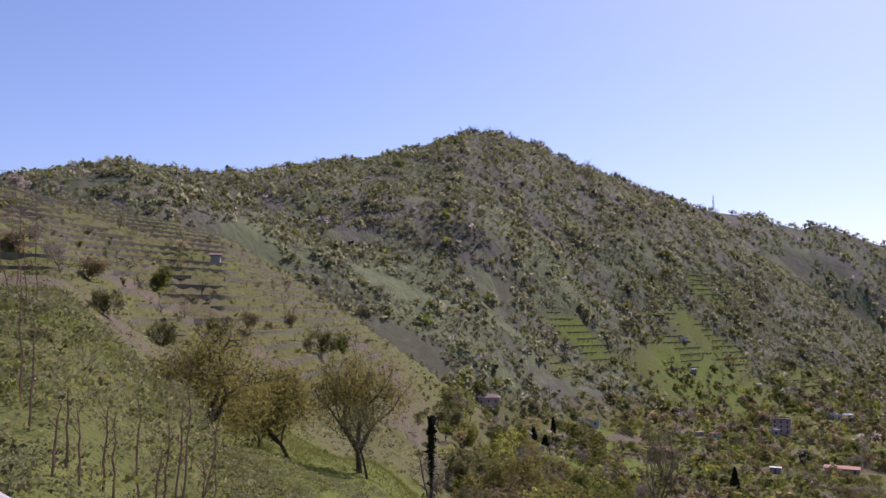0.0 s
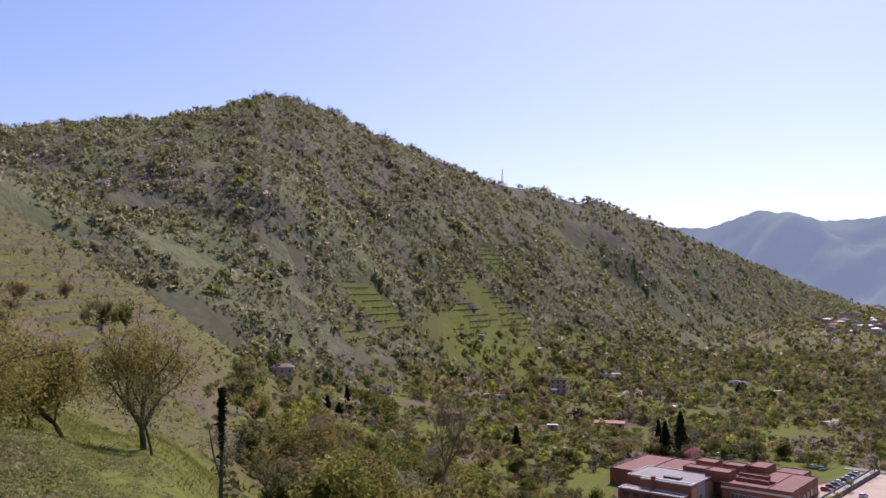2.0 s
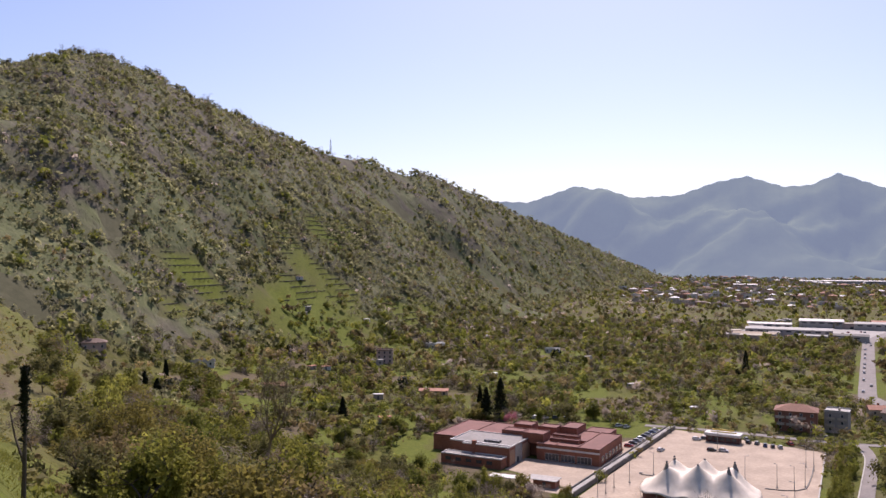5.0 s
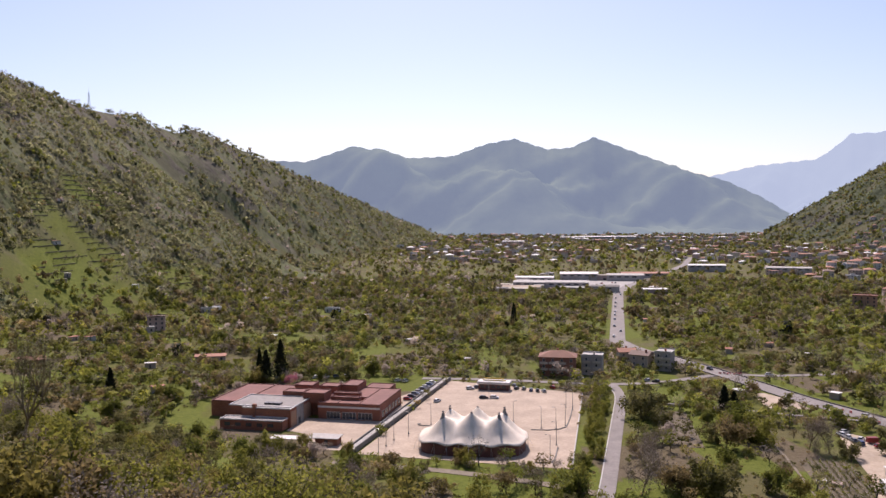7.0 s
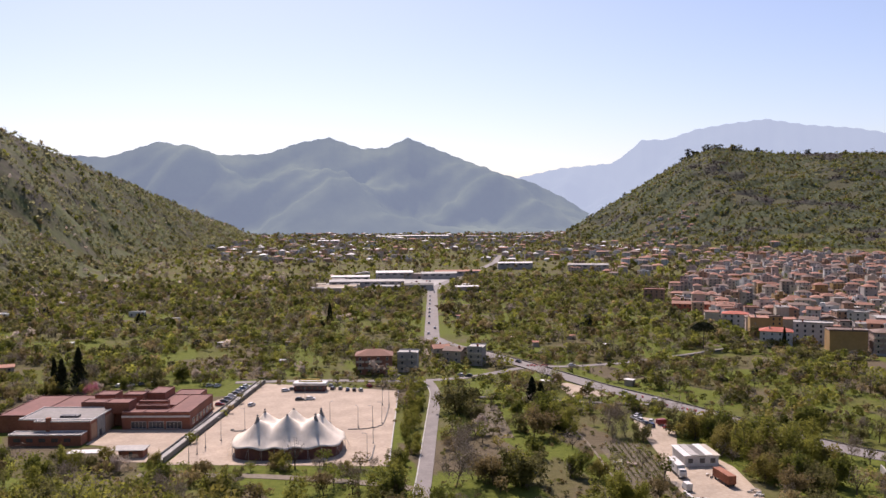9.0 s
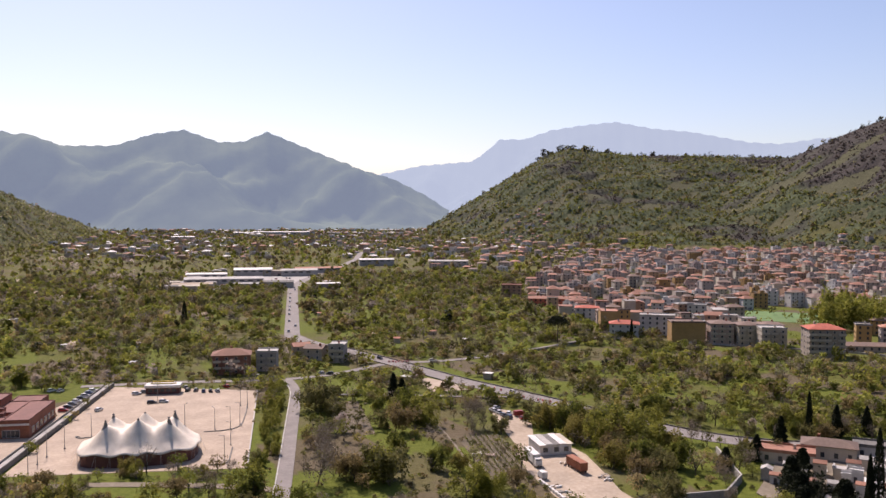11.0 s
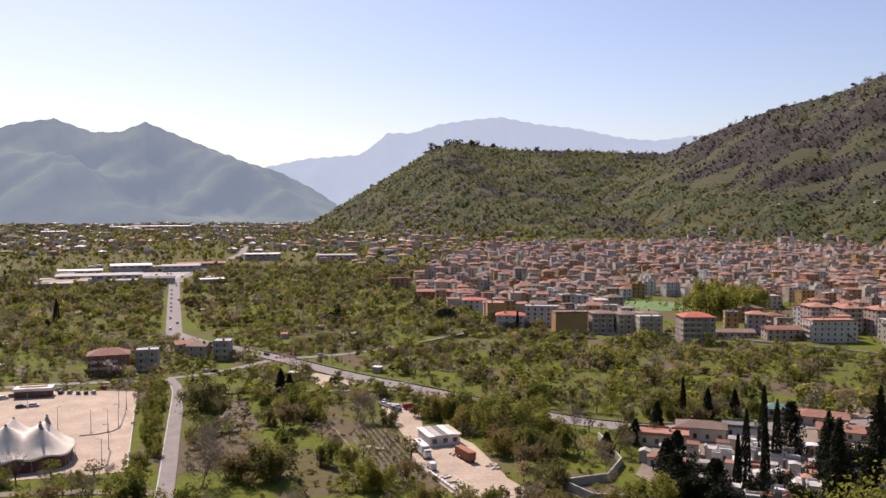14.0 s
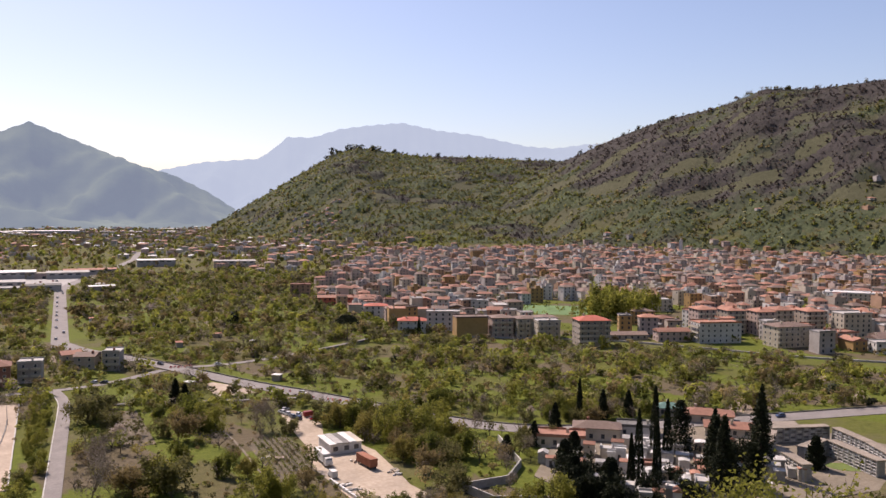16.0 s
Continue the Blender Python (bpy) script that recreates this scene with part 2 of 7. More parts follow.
# a nearer shoulder that runs down from the ridge to the valley floor
SHOULDER = [(-46, 1000, 4.0, 520, 14), (-42, 1040, 7.4, 560, 12), (-39, 1080, 7.5, 600, 10), (-36, 1110, 6.3, 660, 8), (-33, 1120, 3.95, 700, 5), (-29.9, 1130, 1.75, 760, 3),
            (-27.2, 1140, -0.35, 830, 2), (-24.9, 1150, -2.25, 920, 1), (-23, 1160, -3.4, 1040, 0), (-20, 1170, -4.2, 1120, 0)]
HILL_MID = [(8.5, 2600, -1.2, 2500, 0), (9.0, 2600, -0.9, 2400, 0), (12.4, 2650, 1.15, 2150, 0), (15.9, 2700, 3.3, 2000, 0), (16.6, 2700, 3.75, 1960, 0), (18.1, 2720, 4.25, 1920, 0),
            (20.2, 2750, 4.0, 1880, 0), (22.2, 2760, 3.7, 1850, 0), (25.3, 2780, 3.65, 1820, 0), (32.1, 2800, 3.4, 1800, 0), (40, 2800, 2.5, 1800, 0), (46, 2800, -1.0, 1900, 0)]
HILL_RIGHT = [(24, 2400, -1.8, 2300, 0), (28, 2400, 1.3, 1950, 0), (32.3, 2350, 3.3, 1780, 0), (35.8, 2300, 4.9, 1700, 0), (39, 2280, 6.1, 1650, 0), (42.3, 2250, 6.8, 1620, 0),
              (45.4, 2200, 7.9, 1600, 0), (48, 2180, 7.75, 1560, 0), (52.3, 2150, 8.1, 1520, 0), (60, 2000, 8.6, 1400, 0), (80, 1400, 9, 800, 10), (110, 900, 9, 420, 60)]
SPUR = [(-92, 430, 9.4, 200, 104), (-80, 425, 7.6, 200, 94), (-73, 415, 6.5, 180, 78), (-69, 405, 5.5, 170, 74), (-65, 395, 3.2, 165, 68), (-60, 385, 0.0, 165, 58),
        (-55, 375, -3.6, 170, 48), (-50, 360, -7.5, 190, 36), (-44, 340, -12, 230, 18)]
# the slope below the viewpoint: heights at these distances, by heading
NEAR_D = [0, 8, 20, 40, 70, 110, 160, 220, 300]
NEAR = {-180: [78.4, 81, 85, 92, 102, 116, 133, 150, 165], -110: [78.4, 79.8, 82.2, 86, 90, 97, 105, 112, 118],
        -80: [78.4, 79.0, 80.7, 79.3, 77, 80, 88, 97, 105], -72: [78.4, 78.3, 78.5, 75.0, 71, 71, 75, 82, 89], -68: [78.4, 77.4, 76.4, 73.6, 69.5, 69, 72, 77, 83],
        -60: [78.4, 76.6, 74.2, 71.6, 68, 61, 58, 60, 64],
        -50: [78.4, 76, 72, 65.5, 58, 52, 46, 40, 33], -42: [78.4, 75, 69.5, 61.5, 53, 46, 39, 30, 18], -35: [78.4, 74, 67, 59, 49, 39, 30, 16, 7],
        -20: [78.4, 73.5, 66, 57.5, 48, 34, 16, 3, 0.5], -8: [78.4, 73, 65.5, 57, 47, 30, 9, 0, 0], 50: [78.4, 73, 65.5, 57, 47, 30, 9, 0, 0],
        80: [78.4, 77, 73, 66, 56, 44, 34, 26, 20], 110: [78.4, 80, 82, 85, 88, 92, 95, 92, 85], 180: [78.4, 81, 85, 92, 102, 116, 133, 150, 165]}
NEAR_AZ = sorted(NEAR)
NEAR_TAB = np.array([NEAR[a] for a in NEAR_AZ], float)


WAVES = {}


def wave(x, y, size, seed):
    """Cheap smooth noise, about -1 to 1, for arrays."""
    if (size, seed) not in WAVES:
        r = np.random.RandomState(seed)
        WAVES[size, seed] = [(math.cos(a) / s * 6.2832, math.sin(a) / s * 6.2832, ph) for a, ph, s in ((r.uniform(0, 6.2832), r.uniform(0, 6.28), size * r.uniform(0.6, 1.6)) for _ in range(6))]
    out = 0.0
    for cx, cy, ph in WAVES[size, seed]:
        out = out + np.sin(x * cx + y * cy + ph)
    return out / 3.0


def hill(az, d, table, gully, seed, x, y):
    dc, ea, df, zf = (curve_at(az, table, i) for i in (1, 2, 3, 4))
    zc = 80 + dc * np.tan(np.radians(ea))
    u = (d - df) / np.maximum(dc - df, 1)
    s = np.clip(u, 0, 1)
    prof = 0.72 * s + 0.28 * s * s * (3 - 2 * s)
    z = zf + (zc - zf) * prof
    shape = np.sin(np.clip(u, 0, 1) * math.pi)
    z = z + shape * gully * (wave(x, y, 260, seed) * 0.9 + wave(x, y, 90, seed + 1) * 0.35) * np.clip((zc - zf) / 120, 0, 1)
    return np.where(u < 0, zf + (d - df) * 0.03, np.where(u > 1, zc - (d - dc) * 0.28, z))


# heading, half width, lowest and highest ground of the old terraces
TERRACED = ((-36.6, 4.2, 34, 122), (-44.3, 3.6, 40, 92), (-30.5, 2.6, 12, 40))


def terrace_mask(x, y, z, d, az):
    spur = np.clip((-52 - az) / 4, 0, 1) * np.clip((d - 150) / 40, 0, 1) * np.clip((460 - d) / 40, 0, 1)
    band = 0.0
    for a, da, z0, z1 in TERRACED:
        band = band + np.clip(1.6 - np.abs(az - a + 0.8 * wave(x, y, 60, 79)) / da * 1.6, 0, 1) * np.clip((z - z0 + 8 * wave(x, y, 75, 80)) / 8, 0, 1) * np.clip((z1 - z + 14 * wave(x, y, 85, 78)) / 10, 0, 1)
    band = band * (d > 470) * np.clip(wave(x, y, 95, 77) * 1.2 + 1.2, 0, 1)
    step = np.where(az < -55, 3.2, 5.0)
    return np.clip(spur + band, 0, 1), z / step, step


def terraces(x, y):
    """How terraced a place is, and how far up its step it lies."""
    return height(x, y, True)


def height(x, y, parts=False):
    x, y = np.asarray(x, float), np.asarray(y, float)
    d = np.hypot(x, y)
    az = np.degrees(np.arctan2(x, y))
    # slope at the feet of the viewer
    i = np.clip(np.searchsorted(NEAR_AZ, az) - 1, 0, len(NEAR_AZ) - 2)
    a0, a1 = np.array(NEAR_AZ, float)[i], np.array(NEAR_AZ, float)[i + 1]
    f = np.clip((az - a0) / (a1 - a0), 0, 1)
    f = f * f * (3 - 2 * f)
    j = np.clip(np.searchsorted(NEAR_D, d) - 1, 0, len(NEAR_D) - 2)
    d0, d1 = np.array(NEAR_D, float)[j], np.array(NEAR_D, float)[j + 1]
    g = np.clip((d - d0) / (d1 - d0), 0, 1)
    near = (NEAR_TAB[i, j] * (1 - g) + NEAR_TAB[i, j + 1] * g) * (1 - f) + (NEAR_TAB[i + 1, j] * (1 - g) + NEAR_TAB[i + 1, j + 1] * g) * f
    far = hill(az, d, HILL_LEFT, 11, 11, x, y)
    far = np.maximum(far, np.where(az < -44, hill(az, d, SPUR, 2.5, 15, x, y), -1.0))
    far = np.maximum(far, np.where((az > -46) & (az < -20), hill(az, d, SHOULDER, 5, 19, x, y), -1.0))
    far = np.where(az > -12.5, -1.0, far)
    back = 165 + 0.05 * (d - 300)
    far = np.where((az < -110) | (az > 110), back, far)
    mid = np.where((az > 8.5) & (az < 46), hill(az, d, HILL_MID, 14, 21, x, y), -1)
    right = np.where((az > 24) & (az < 110), hill(az, d, HILL_RIGHT, 16, 31, x, y), -1)
    far = np.maximum(np.maximum(far, mid), np.maximum(right, 0.0))
    w = np.where(az < -52, np.clip((d - 165) / 60, 0, 1), np.clip((d - 220) / 130, 0, 1))
    w = w * w * (3 - 2 * w)
    z = near * (1 - w) + far * w
    # level ground of the school, the car park and the yard
    flat = np.clip((y - 236) / 16, 0, 1) * np.clip((x + 190) / 26, 0, 1) * (y < 700)
    z = np.where(x < 400, z * (1 - flat), z)
    if parts == "base":
        return z
    # old cultivation terraces on the spur and on the lower hillside
    mask, k, step = terrace_mask(x, y, z, d, az)
    fr = k - np.floor(k)
    z = z + (np.floor(k) + np.clip((fr - 0.78) / 0.22, 0, 1) - k) * step * mask
    if parts:
        return mask, fr
    rough = np.clip(z / 8, 0, 1)
    return z + rough * wave(x, y, 24, 5) * 0.35 * np.clip(d / 60, 0, 1) * np.clip((420 - d) / 120, 0, 1)


def numpy_mesh(name, verts, faces, mats=(), index=None, smooth=False):
    """A mesh from arrays; faces is one array of triangles or quads."""
    me = bpy.data.meshes.new(name)
    faces = np.asarray(faces, np.int32)
    k = faces.shape[1]
    me.vertices.add(len(verts))
    me.vertices.foreach_set("co", np.asarray(verts, np.float32).ravel())
    me.loops.add(faces.size)
    me.loops.foreach_set("vertex_index", faces.ravel())
    me.polygons.add(len(faces))
    me.polygons.foreach_set("loop_start", np.arange(len(faces), dtype=np.int32) * k)
    if index is not None:
        me.polygons.foreach_set("material_index", np.asarray(index, np.int32))
    me.polygons.foreach_set("use_smooth", np.full(len(faces), smooth))
    for m in mats:
        me.materials.append(m)
    me.update(calc_edges=True)
    return me


def grid_faces(rows, cols, wrap=False):
    i, j = np.meshgrid(np.arange(rows - 1), np.arange(cols if wrap else cols - 1), indexing="ij")
    k = (j + 1) % cols
    return np.stack([i * cols + j, i * cols + k, (i + 1) * cols + k, (i + 1) * cols + j], -1).reshape(-1, 4)


def cell_hash(i, j, k):
    v = np.sin(i * 127.1 + j * 311.7 + k * 74.7) * 43758.5453
    return v - np.floor(v)


# ground cover: red fresh grass, green bare soil, blue woodland floor
def cover(x, y):
    d, az = np.hypot(x, y), np.degrees(np.arctan2(x, y))
    z = height(x, y)
    wood = np.clip((z - 25) / 25, 0, 1) * np.clip((d - 330) / 100, 0, 1)
    fresh = 0.75 * ((az > -6) & (az < 20) & (d < 370)) + 0.4 * (d < 45) + 0.5 * ((az < -46) & (d > 14) & (d < 110))
    field = np.clip(1.4 - np.hypot((x + 415) / 42, (y - 562) / 72), 0, 1)
    spur = ((az < -50) & (d > 120) & (d < 430)) * 1.0
    fresh = fresh + 0.7 * terraces(x, y)[0] * (d > 430)
    fresh = np.clip(fresh + field + 0.5 * np.clip(wave(x, y, 70, 41), 0, 1) * (d < 900), 0, 1)
    wood = np.clip(wood - field * 2 - spur - terraces(x, y)[0] * (d > 430), 0, 1)
    # garden plots and small fields, each of one kind
    px, py = x * 0.94 + y * 0.34, y * 0.94 - x * 0.34
    row = np.floor(py / 34)
    kind = cell_hash(np.floor(px / 19 + 0.4 * row), row, 7)
    plot = (z < 14) & (d > 225) & (d < 1100)
    fresh = np.where(plot, np.where(kind < 0.42, 0.9, np.where(kind < 0.68, 0.3, 0.0)), fresh)
    soil = np.where(plot, np.where(kind > 0.84, 0.85, np.where(kind > 0.68, 0.4, 0.0)), 0.0) + 0.14 * (spur > 0)
    return np.stack([fresh, np.clip(soil, 0, 1), wood, np.ones_like(x)], -1)


az_list = np.concatenate([np.arange(-88, 58, 0.3), np.arange(58, 272, 4.0)])
d_list = np.concatenate([[0.004, 0.4], np.geomspace(2, 150, 70), np.arange(153, 450, 3.2), np.arange(454, 1250, 5.2), np.geomspace(1260, 4900, 45)])
dd, aa = np.meshgrid(d_list, np.radians(az_list), indexing="ij")
gx, gy = (dd * np.sin(aa)).ravel(), (dd * np.cos(aa)).ravel()
gz = height(gx, gy)
ground_me = numpy_mesh("ground", np.stack([gx, gy, gz], -1), grid_faces(len(d_list), len(az_list), True)[:, ::-1], [M["ground"]], smooth=True)
layer = ground_me.color_attributes.new("cover", "FLOAT_COLOR", "POINT")
layer.data.foreach_set("color", cover(gx, gy).astype(np.float32).ravel())
tagged(new("ground", ground_me), "grassy valley floor and wooded hillsides in spring", "ground", kind="structure")


def mountains(name, label, table, d0, d1, mat, seed):
    """A far range: crest angles by heading, foot at d0, crest at d1."""
    azs = np.arange(table[0][0], table[-1][0], 0.15)
    us = np.linspace(0, 1, 40)
    ea = curve_at(azs, table, 1) + 0.03 * np.sin(azs * 7.1) + 0.012 * np.sin(azs * 19.0)
    zc = 80 + d1 * np.tan(np.radians(ea))
    U, A = np.meshgrid(us, np.radians(azs), indexing="ij")
    d = d0 + (d1 - d0) * U
    x, y = d * np.sin(A), d * np.cos(A)
    z = (zc[None, :] + 5) * (0.7 * U + 0.3 * U * U) - 5
    z = z + np.sin(U * math.pi) * (wave(x, y, 800, seed) * 90 + wave(x, y, 300, seed + 1) * 48 + wave(x, y, 120, seed + 2) * 14) * np.clip(zc[None, :] / 300, 0.1, 1)
    me = numpy_mesh(name, np.stack([x.ravel(), y.ravel(), z.ravel()], -1), grid_faces(len(us), len(azs))[:, ::-1], [mat], smooth=True)
    return tagged(new(name, me), label, "mountains", kind="structure")


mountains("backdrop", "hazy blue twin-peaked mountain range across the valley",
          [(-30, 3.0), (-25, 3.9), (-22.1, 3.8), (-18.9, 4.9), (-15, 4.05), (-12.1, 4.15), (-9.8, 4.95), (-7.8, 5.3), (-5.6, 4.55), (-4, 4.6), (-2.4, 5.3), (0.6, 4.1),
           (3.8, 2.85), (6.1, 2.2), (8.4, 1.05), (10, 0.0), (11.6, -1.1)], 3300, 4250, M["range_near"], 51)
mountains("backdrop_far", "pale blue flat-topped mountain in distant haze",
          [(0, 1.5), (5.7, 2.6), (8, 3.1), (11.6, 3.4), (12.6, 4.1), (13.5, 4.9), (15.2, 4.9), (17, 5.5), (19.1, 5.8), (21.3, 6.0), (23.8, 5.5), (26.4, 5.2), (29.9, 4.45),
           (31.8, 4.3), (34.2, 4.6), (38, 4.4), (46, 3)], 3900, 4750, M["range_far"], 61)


# ---- helpers for things ----
def part(name, bm, material, parent, label="", smooth=False):
    me = bpy.data.meshes.new(name)
    bm.normal_update()
    bm.to_mesh(me)
    bm.free()
    for m in material if isinstance(material, (list, tuple)) else (material,):
        me.materials.append(m)
    if smooth:
        me.polygons.foreach_set("use_smooth", np.full(len(me.polygons), True))
    ob = new(name, me)
    ob.parent = parent
    if label:
        ob["label"] = label
    return ob


def share(name, me, parent, m):
    """One more piece on a mesh that others use too."""
    ob = new(name, me)
    ob.parent = parent
    ob.matrix_basis = m
    return ob


def thing(name, label, category, x=0.0, y=0.0, z=None, rz=0.0, group="", kind=""):
    ob = new(name)
    ob.empty_display_size = 0.5
    ob.matrix_basis = pose(x, y, float(height(x, y)) if z is None else z, 0, 0, rz)
    return tagged(ob, label, category, group, kind)


def box(bm, x0, x1, y0, y1, z0, z1, bevel=0.0):
    v = [bm.verts.new(p) for p in ((x0, y0, z0), (x1, y0, z0), (x1, y1, z0), (x0, y1, z0), (x0, y0, z1), (x1, y0, z1), (x1, y1, z1), (x0, y1, z1))]
    fs = [bm.faces.new([v[i] for i in q]) for q in ((0, 3, 2, 1), (4, 5, 6, 7), (0, 1, 5, 4), (1, 2, 6, 5), (2, 3, 7, 6), (3, 0, 4, 7))]
    if bevel:
        es = list({e for f in fs for e in f.edges})
        bmesh.ops.bevel(bm, geom=es, offset=bevel, segments=1, affect="EDGES")
    return bm


def boxed(*a, bevel=0.0):
    return box(bmesh.new(), *a, bevel=bevel)


def prism(bm, pts, z0, z1):
    lo = [bm.verts.new((x, y, z0)) for x, y in pts]
    hi = [bm.verts.new((x, y, z1)) for x, y in pts]
    n = len(pts)
    bm.faces.new(lo[::-1])
    bm.faces.new(hi)
    for i in range(n):
        bm.faces.new((lo[i], lo[(i + 1) % n], hi[(i + 1) % n], hi[i]))
    return bm


def tube(bm, points, radii, sides=6):
    """A tapered tube through points, closed at the ends."""
    rings = []
    for i, p in enumerate(points):
        p = Vector(p)
        way = (Vector(points[min(i + 1, len(points) - 1)]) - Vector(points[max(i - 1, 0)])).normalized()
        a = way.orthogonal().normalized()
        b = way.cross(a)
        rings.append([bm.verts.new(p + (a * math.cos(2 * math.pi * k / sides) + b * math.sin(2 * math.pi * k / sides)) * radii[i]) for k in range(sides)])
    for r, s in zip(rings, rings[1:]):
        for k in range(sides):
            bm.faces.new((r[k], r[(k + 1) % sides], s[(k + 1) % sides], s[k]))
    bm.faces.new(rings[0][::-1])
    bm.faces.new(rings[-1])
    return bm


def strip(name, label, pts, width, mat, thick=0.12, lift=0.1, category="road", step=8.0):
    """A road laid on the land along a line of points, with real thickness."""
    p = np.array(pts, float)
    seg = np.hypot(*np.diff(p, axis=0).T)
    s = np.concatenate([[0], np.cumsum(seg)])
    q = np.arange(0, s[-1] + step / 2, step)
    q[-1] = s[-1]
    x, y = np.interp(q, s, p[:, 0]), np.interp(q, s, p[:, 1])
    for _ in range(3):
        x[1:-1], y[1:-1] = (x[:-2] + 2 * x[1:-1] + x[2:]) / 4, (y[:-2] + 2 * y[1:-1] + y[2:]) / 4
    tx, ty = np.gradient(x), np.gradient(y)
    n = np.hypot(tx, ty)
    nx, ny = ty / n, -tx / n
    w = (np.interp(q, s, np.broadcast_to(width, len(p))) / 2) if np.ndim(width) else np.full(len(q), width / 2)
    z = height(x, y) + lift
    rows = [np.stack([x + nx * w * k, y + ny * w * k, z + dz], -1) for k, dz in ((-1, -thick - 0.4), (-1, 0), (1, 0), (1, -thick - 0.4))]
    v = np.stack(rows, 1).reshape(-1, 3)
    f = grid_faces(len(q), 4)
    ob = new(name, numpy_mesh(name, v, f[:, ::-1], [mat]))
    return tagged(ob, label, category, kind="structure"), np.stack([x, y], -1)


def slab(name, label, pts, mat, z0=-0.6, z1=0.06, category="paving", kind="structure"):
    bm = prism(bmesh.new(), pts, z0, z1)
    me = bpy.data.meshes.new(name)
    bm.normal_update()
    bm.to_mesh(me)
    bm.free()
    me.materials.append(mat)
    return tagged(new(name, me), label, category, kind=kind)


def inside(x, y, poly):
    p = np.array(poly, float)
    c = np.zeros(np.shape(x), bool)
    for (x0, y0), (x1, y1) in zip(p, np.roll(p, 1, 0)):
        hit = ((y0 > y) != (y1 > y)) & (x < (x1 - x0) * (y - y0) / ((y1 - y0) if y1 != y0 else 1e-9) + x0)
        c ^= hit
    return c


def near_line(x, y, pts, w):
    p = np.array(pts, float)
    out = np.zeros(np.shape(x), bool)
    for (x0, y0), (x1, y1) in zip(p, p[1:]):
        L = (x1 - x0) ** 2 + (y1 - y0) ** 2
        t = np.clip(((x - x0) * (x1 - x0) + (y - y0) * (y1 - y0)) / L, 0, 1)
        out |= np.hypot(x - x0 - t * (x1 - x0), y - y0 - t * (y1 - y0)) < w
    return out


# ---- plan of the valley floor ----
LOT = [(-90, 262), (-85, 389), (-21, 372), (-17.5, 259)]
SCHOOL_YARD = [(-180, 268), (-180, 362), (-86, 392), (-91, 262), (-130, 268)]
YARD = [(74, 325), (72, 303), (71, 268), (67, 246), (68.5, 226), (70, 206), (92, 204), (89, 220), (90, 234), (91, 256), (88, 268), (79, 276), (85, 300), (82, 316)]
CEMETERY = [(118, 150), (120, 205), (140, 236), (160, 247), (240, 234), (300, 224), (300, 150)]
PLAZA = [(53, 385), (58, 387), (68, 373), (72, 358), (55, 357)]
LANE_NEAR = [(-7, 222), (-6.2, 240), (-5, 300), (-4, 345), (-3.5, 372), (-8, 392)]
LANE_CROSS = [(-95, 251), (-60, 250), (-22, 243), (-6, 236)]
LANE_LINK = [(-4, 360), (10, 357), (35, 354), (58, 346), (76, 342), (90, 340)]
ROAD_STRAIGHT = [(-7, 515), (-8, 540), (-10, 700), (-12, 880), (0, 960), (47, 1165), (85, 1364), (110, 1600)]
ROAD_MAIN = [(-7, 530), (2, 503), (25, 467), (46, 428), (73, 374), (88, 352), (107, 320), (126, 286), (143, 264), (165, 252), (205, 245), (249, 237), (303, 229), (420, 205)]
ROAD_SIDE = [(46, 430), (62, 426), (88, 434), (128, 455), (190, 498), (230, 540)]
ROAD_TOWN = [(230, 468), (280, 436), (310, 418), (327, 393), (340, 376), (356, 352), (372, 330), (400, 304), (450, 270)]
LANE_HOUSES = [(-100, 392), (-60, 396), (-20, 392), (10, 398), (40, 425)]

strip("road", "straight pale asphalt road through orchards towards the factories", ROAD_STRAIGHT, 10.0, M["asphalt"], lift=0.14)
strip("road_main", "curving asphalt main road with low parapets", ROAD_MAIN, 10.0, M["asphalt"], lift=0.18)
strip("road_side", "narrow asphalt road towards the town on a low bank", ROAD_SIDE, 5.0, M["asphalt"], lift=0.22)
strip("road_town", "light road along the edge of the town", ROAD_TOWN, 6.0, M["asphalt"], lift=0.2)
strip("lane", "narrow asphalt lane beside the car park", LANE_NEAR, 4.6, M["asphalt"], lift=0.26)
strip("lane_cross", "dusty lane below the car park", LANE_CROSS, 4.0, M["dirt_path"], lift=0.22)
strip("lane_link", "asphalt lane to the main road", LANE_LINK, 4.0, M["asphalt"], lift=0.24)
strip("lane_houses", "lane in front of the houses behind the car park", LANE_HOUSES, 5.0, M["asphalt"], lift=0.2)
slab("car_park", "wide pale paved car park, almost empty", LOT, M["lot"], z1=0.12)
slab("school_yard", "pale paved school yard", [(-126, 286), (-126, 306), (-95, 306), (-95, 338), (-100, 350), (-86.5, 391), (-92, 264), (-112, 266), (-119, 284)], M["lot"], z1=0.10)
slab("work_yard", "bare pale dirt yard with vehicles", YARD, M["dirt"], z1=0.09)
slab("plaza", "bare dusty triangle beside the main road", PLAZA, M["dirt"], z1=0.11)


def built_on(x, y):
    bad = inside(x, y, LOT) | inside(x, y, SCHOOL_YARD) | inside(x, y, YARD) | inside(x, y, CEMETERY) | inside(x, y, PLAZA)
    for line, w in ((ROAD_STRAIGHT, 9), (ROAD_MAIN, 8.5), (ROAD_SIDE, 6), (ROAD_TOWN, 17), (LANE_NEAR, 4.5), (LANE_CROSS, 4), (LANE_LINK, 4), (LANE_HOUSES, 5)):
        bad |= near_line(x, y, line, w)
    return bad


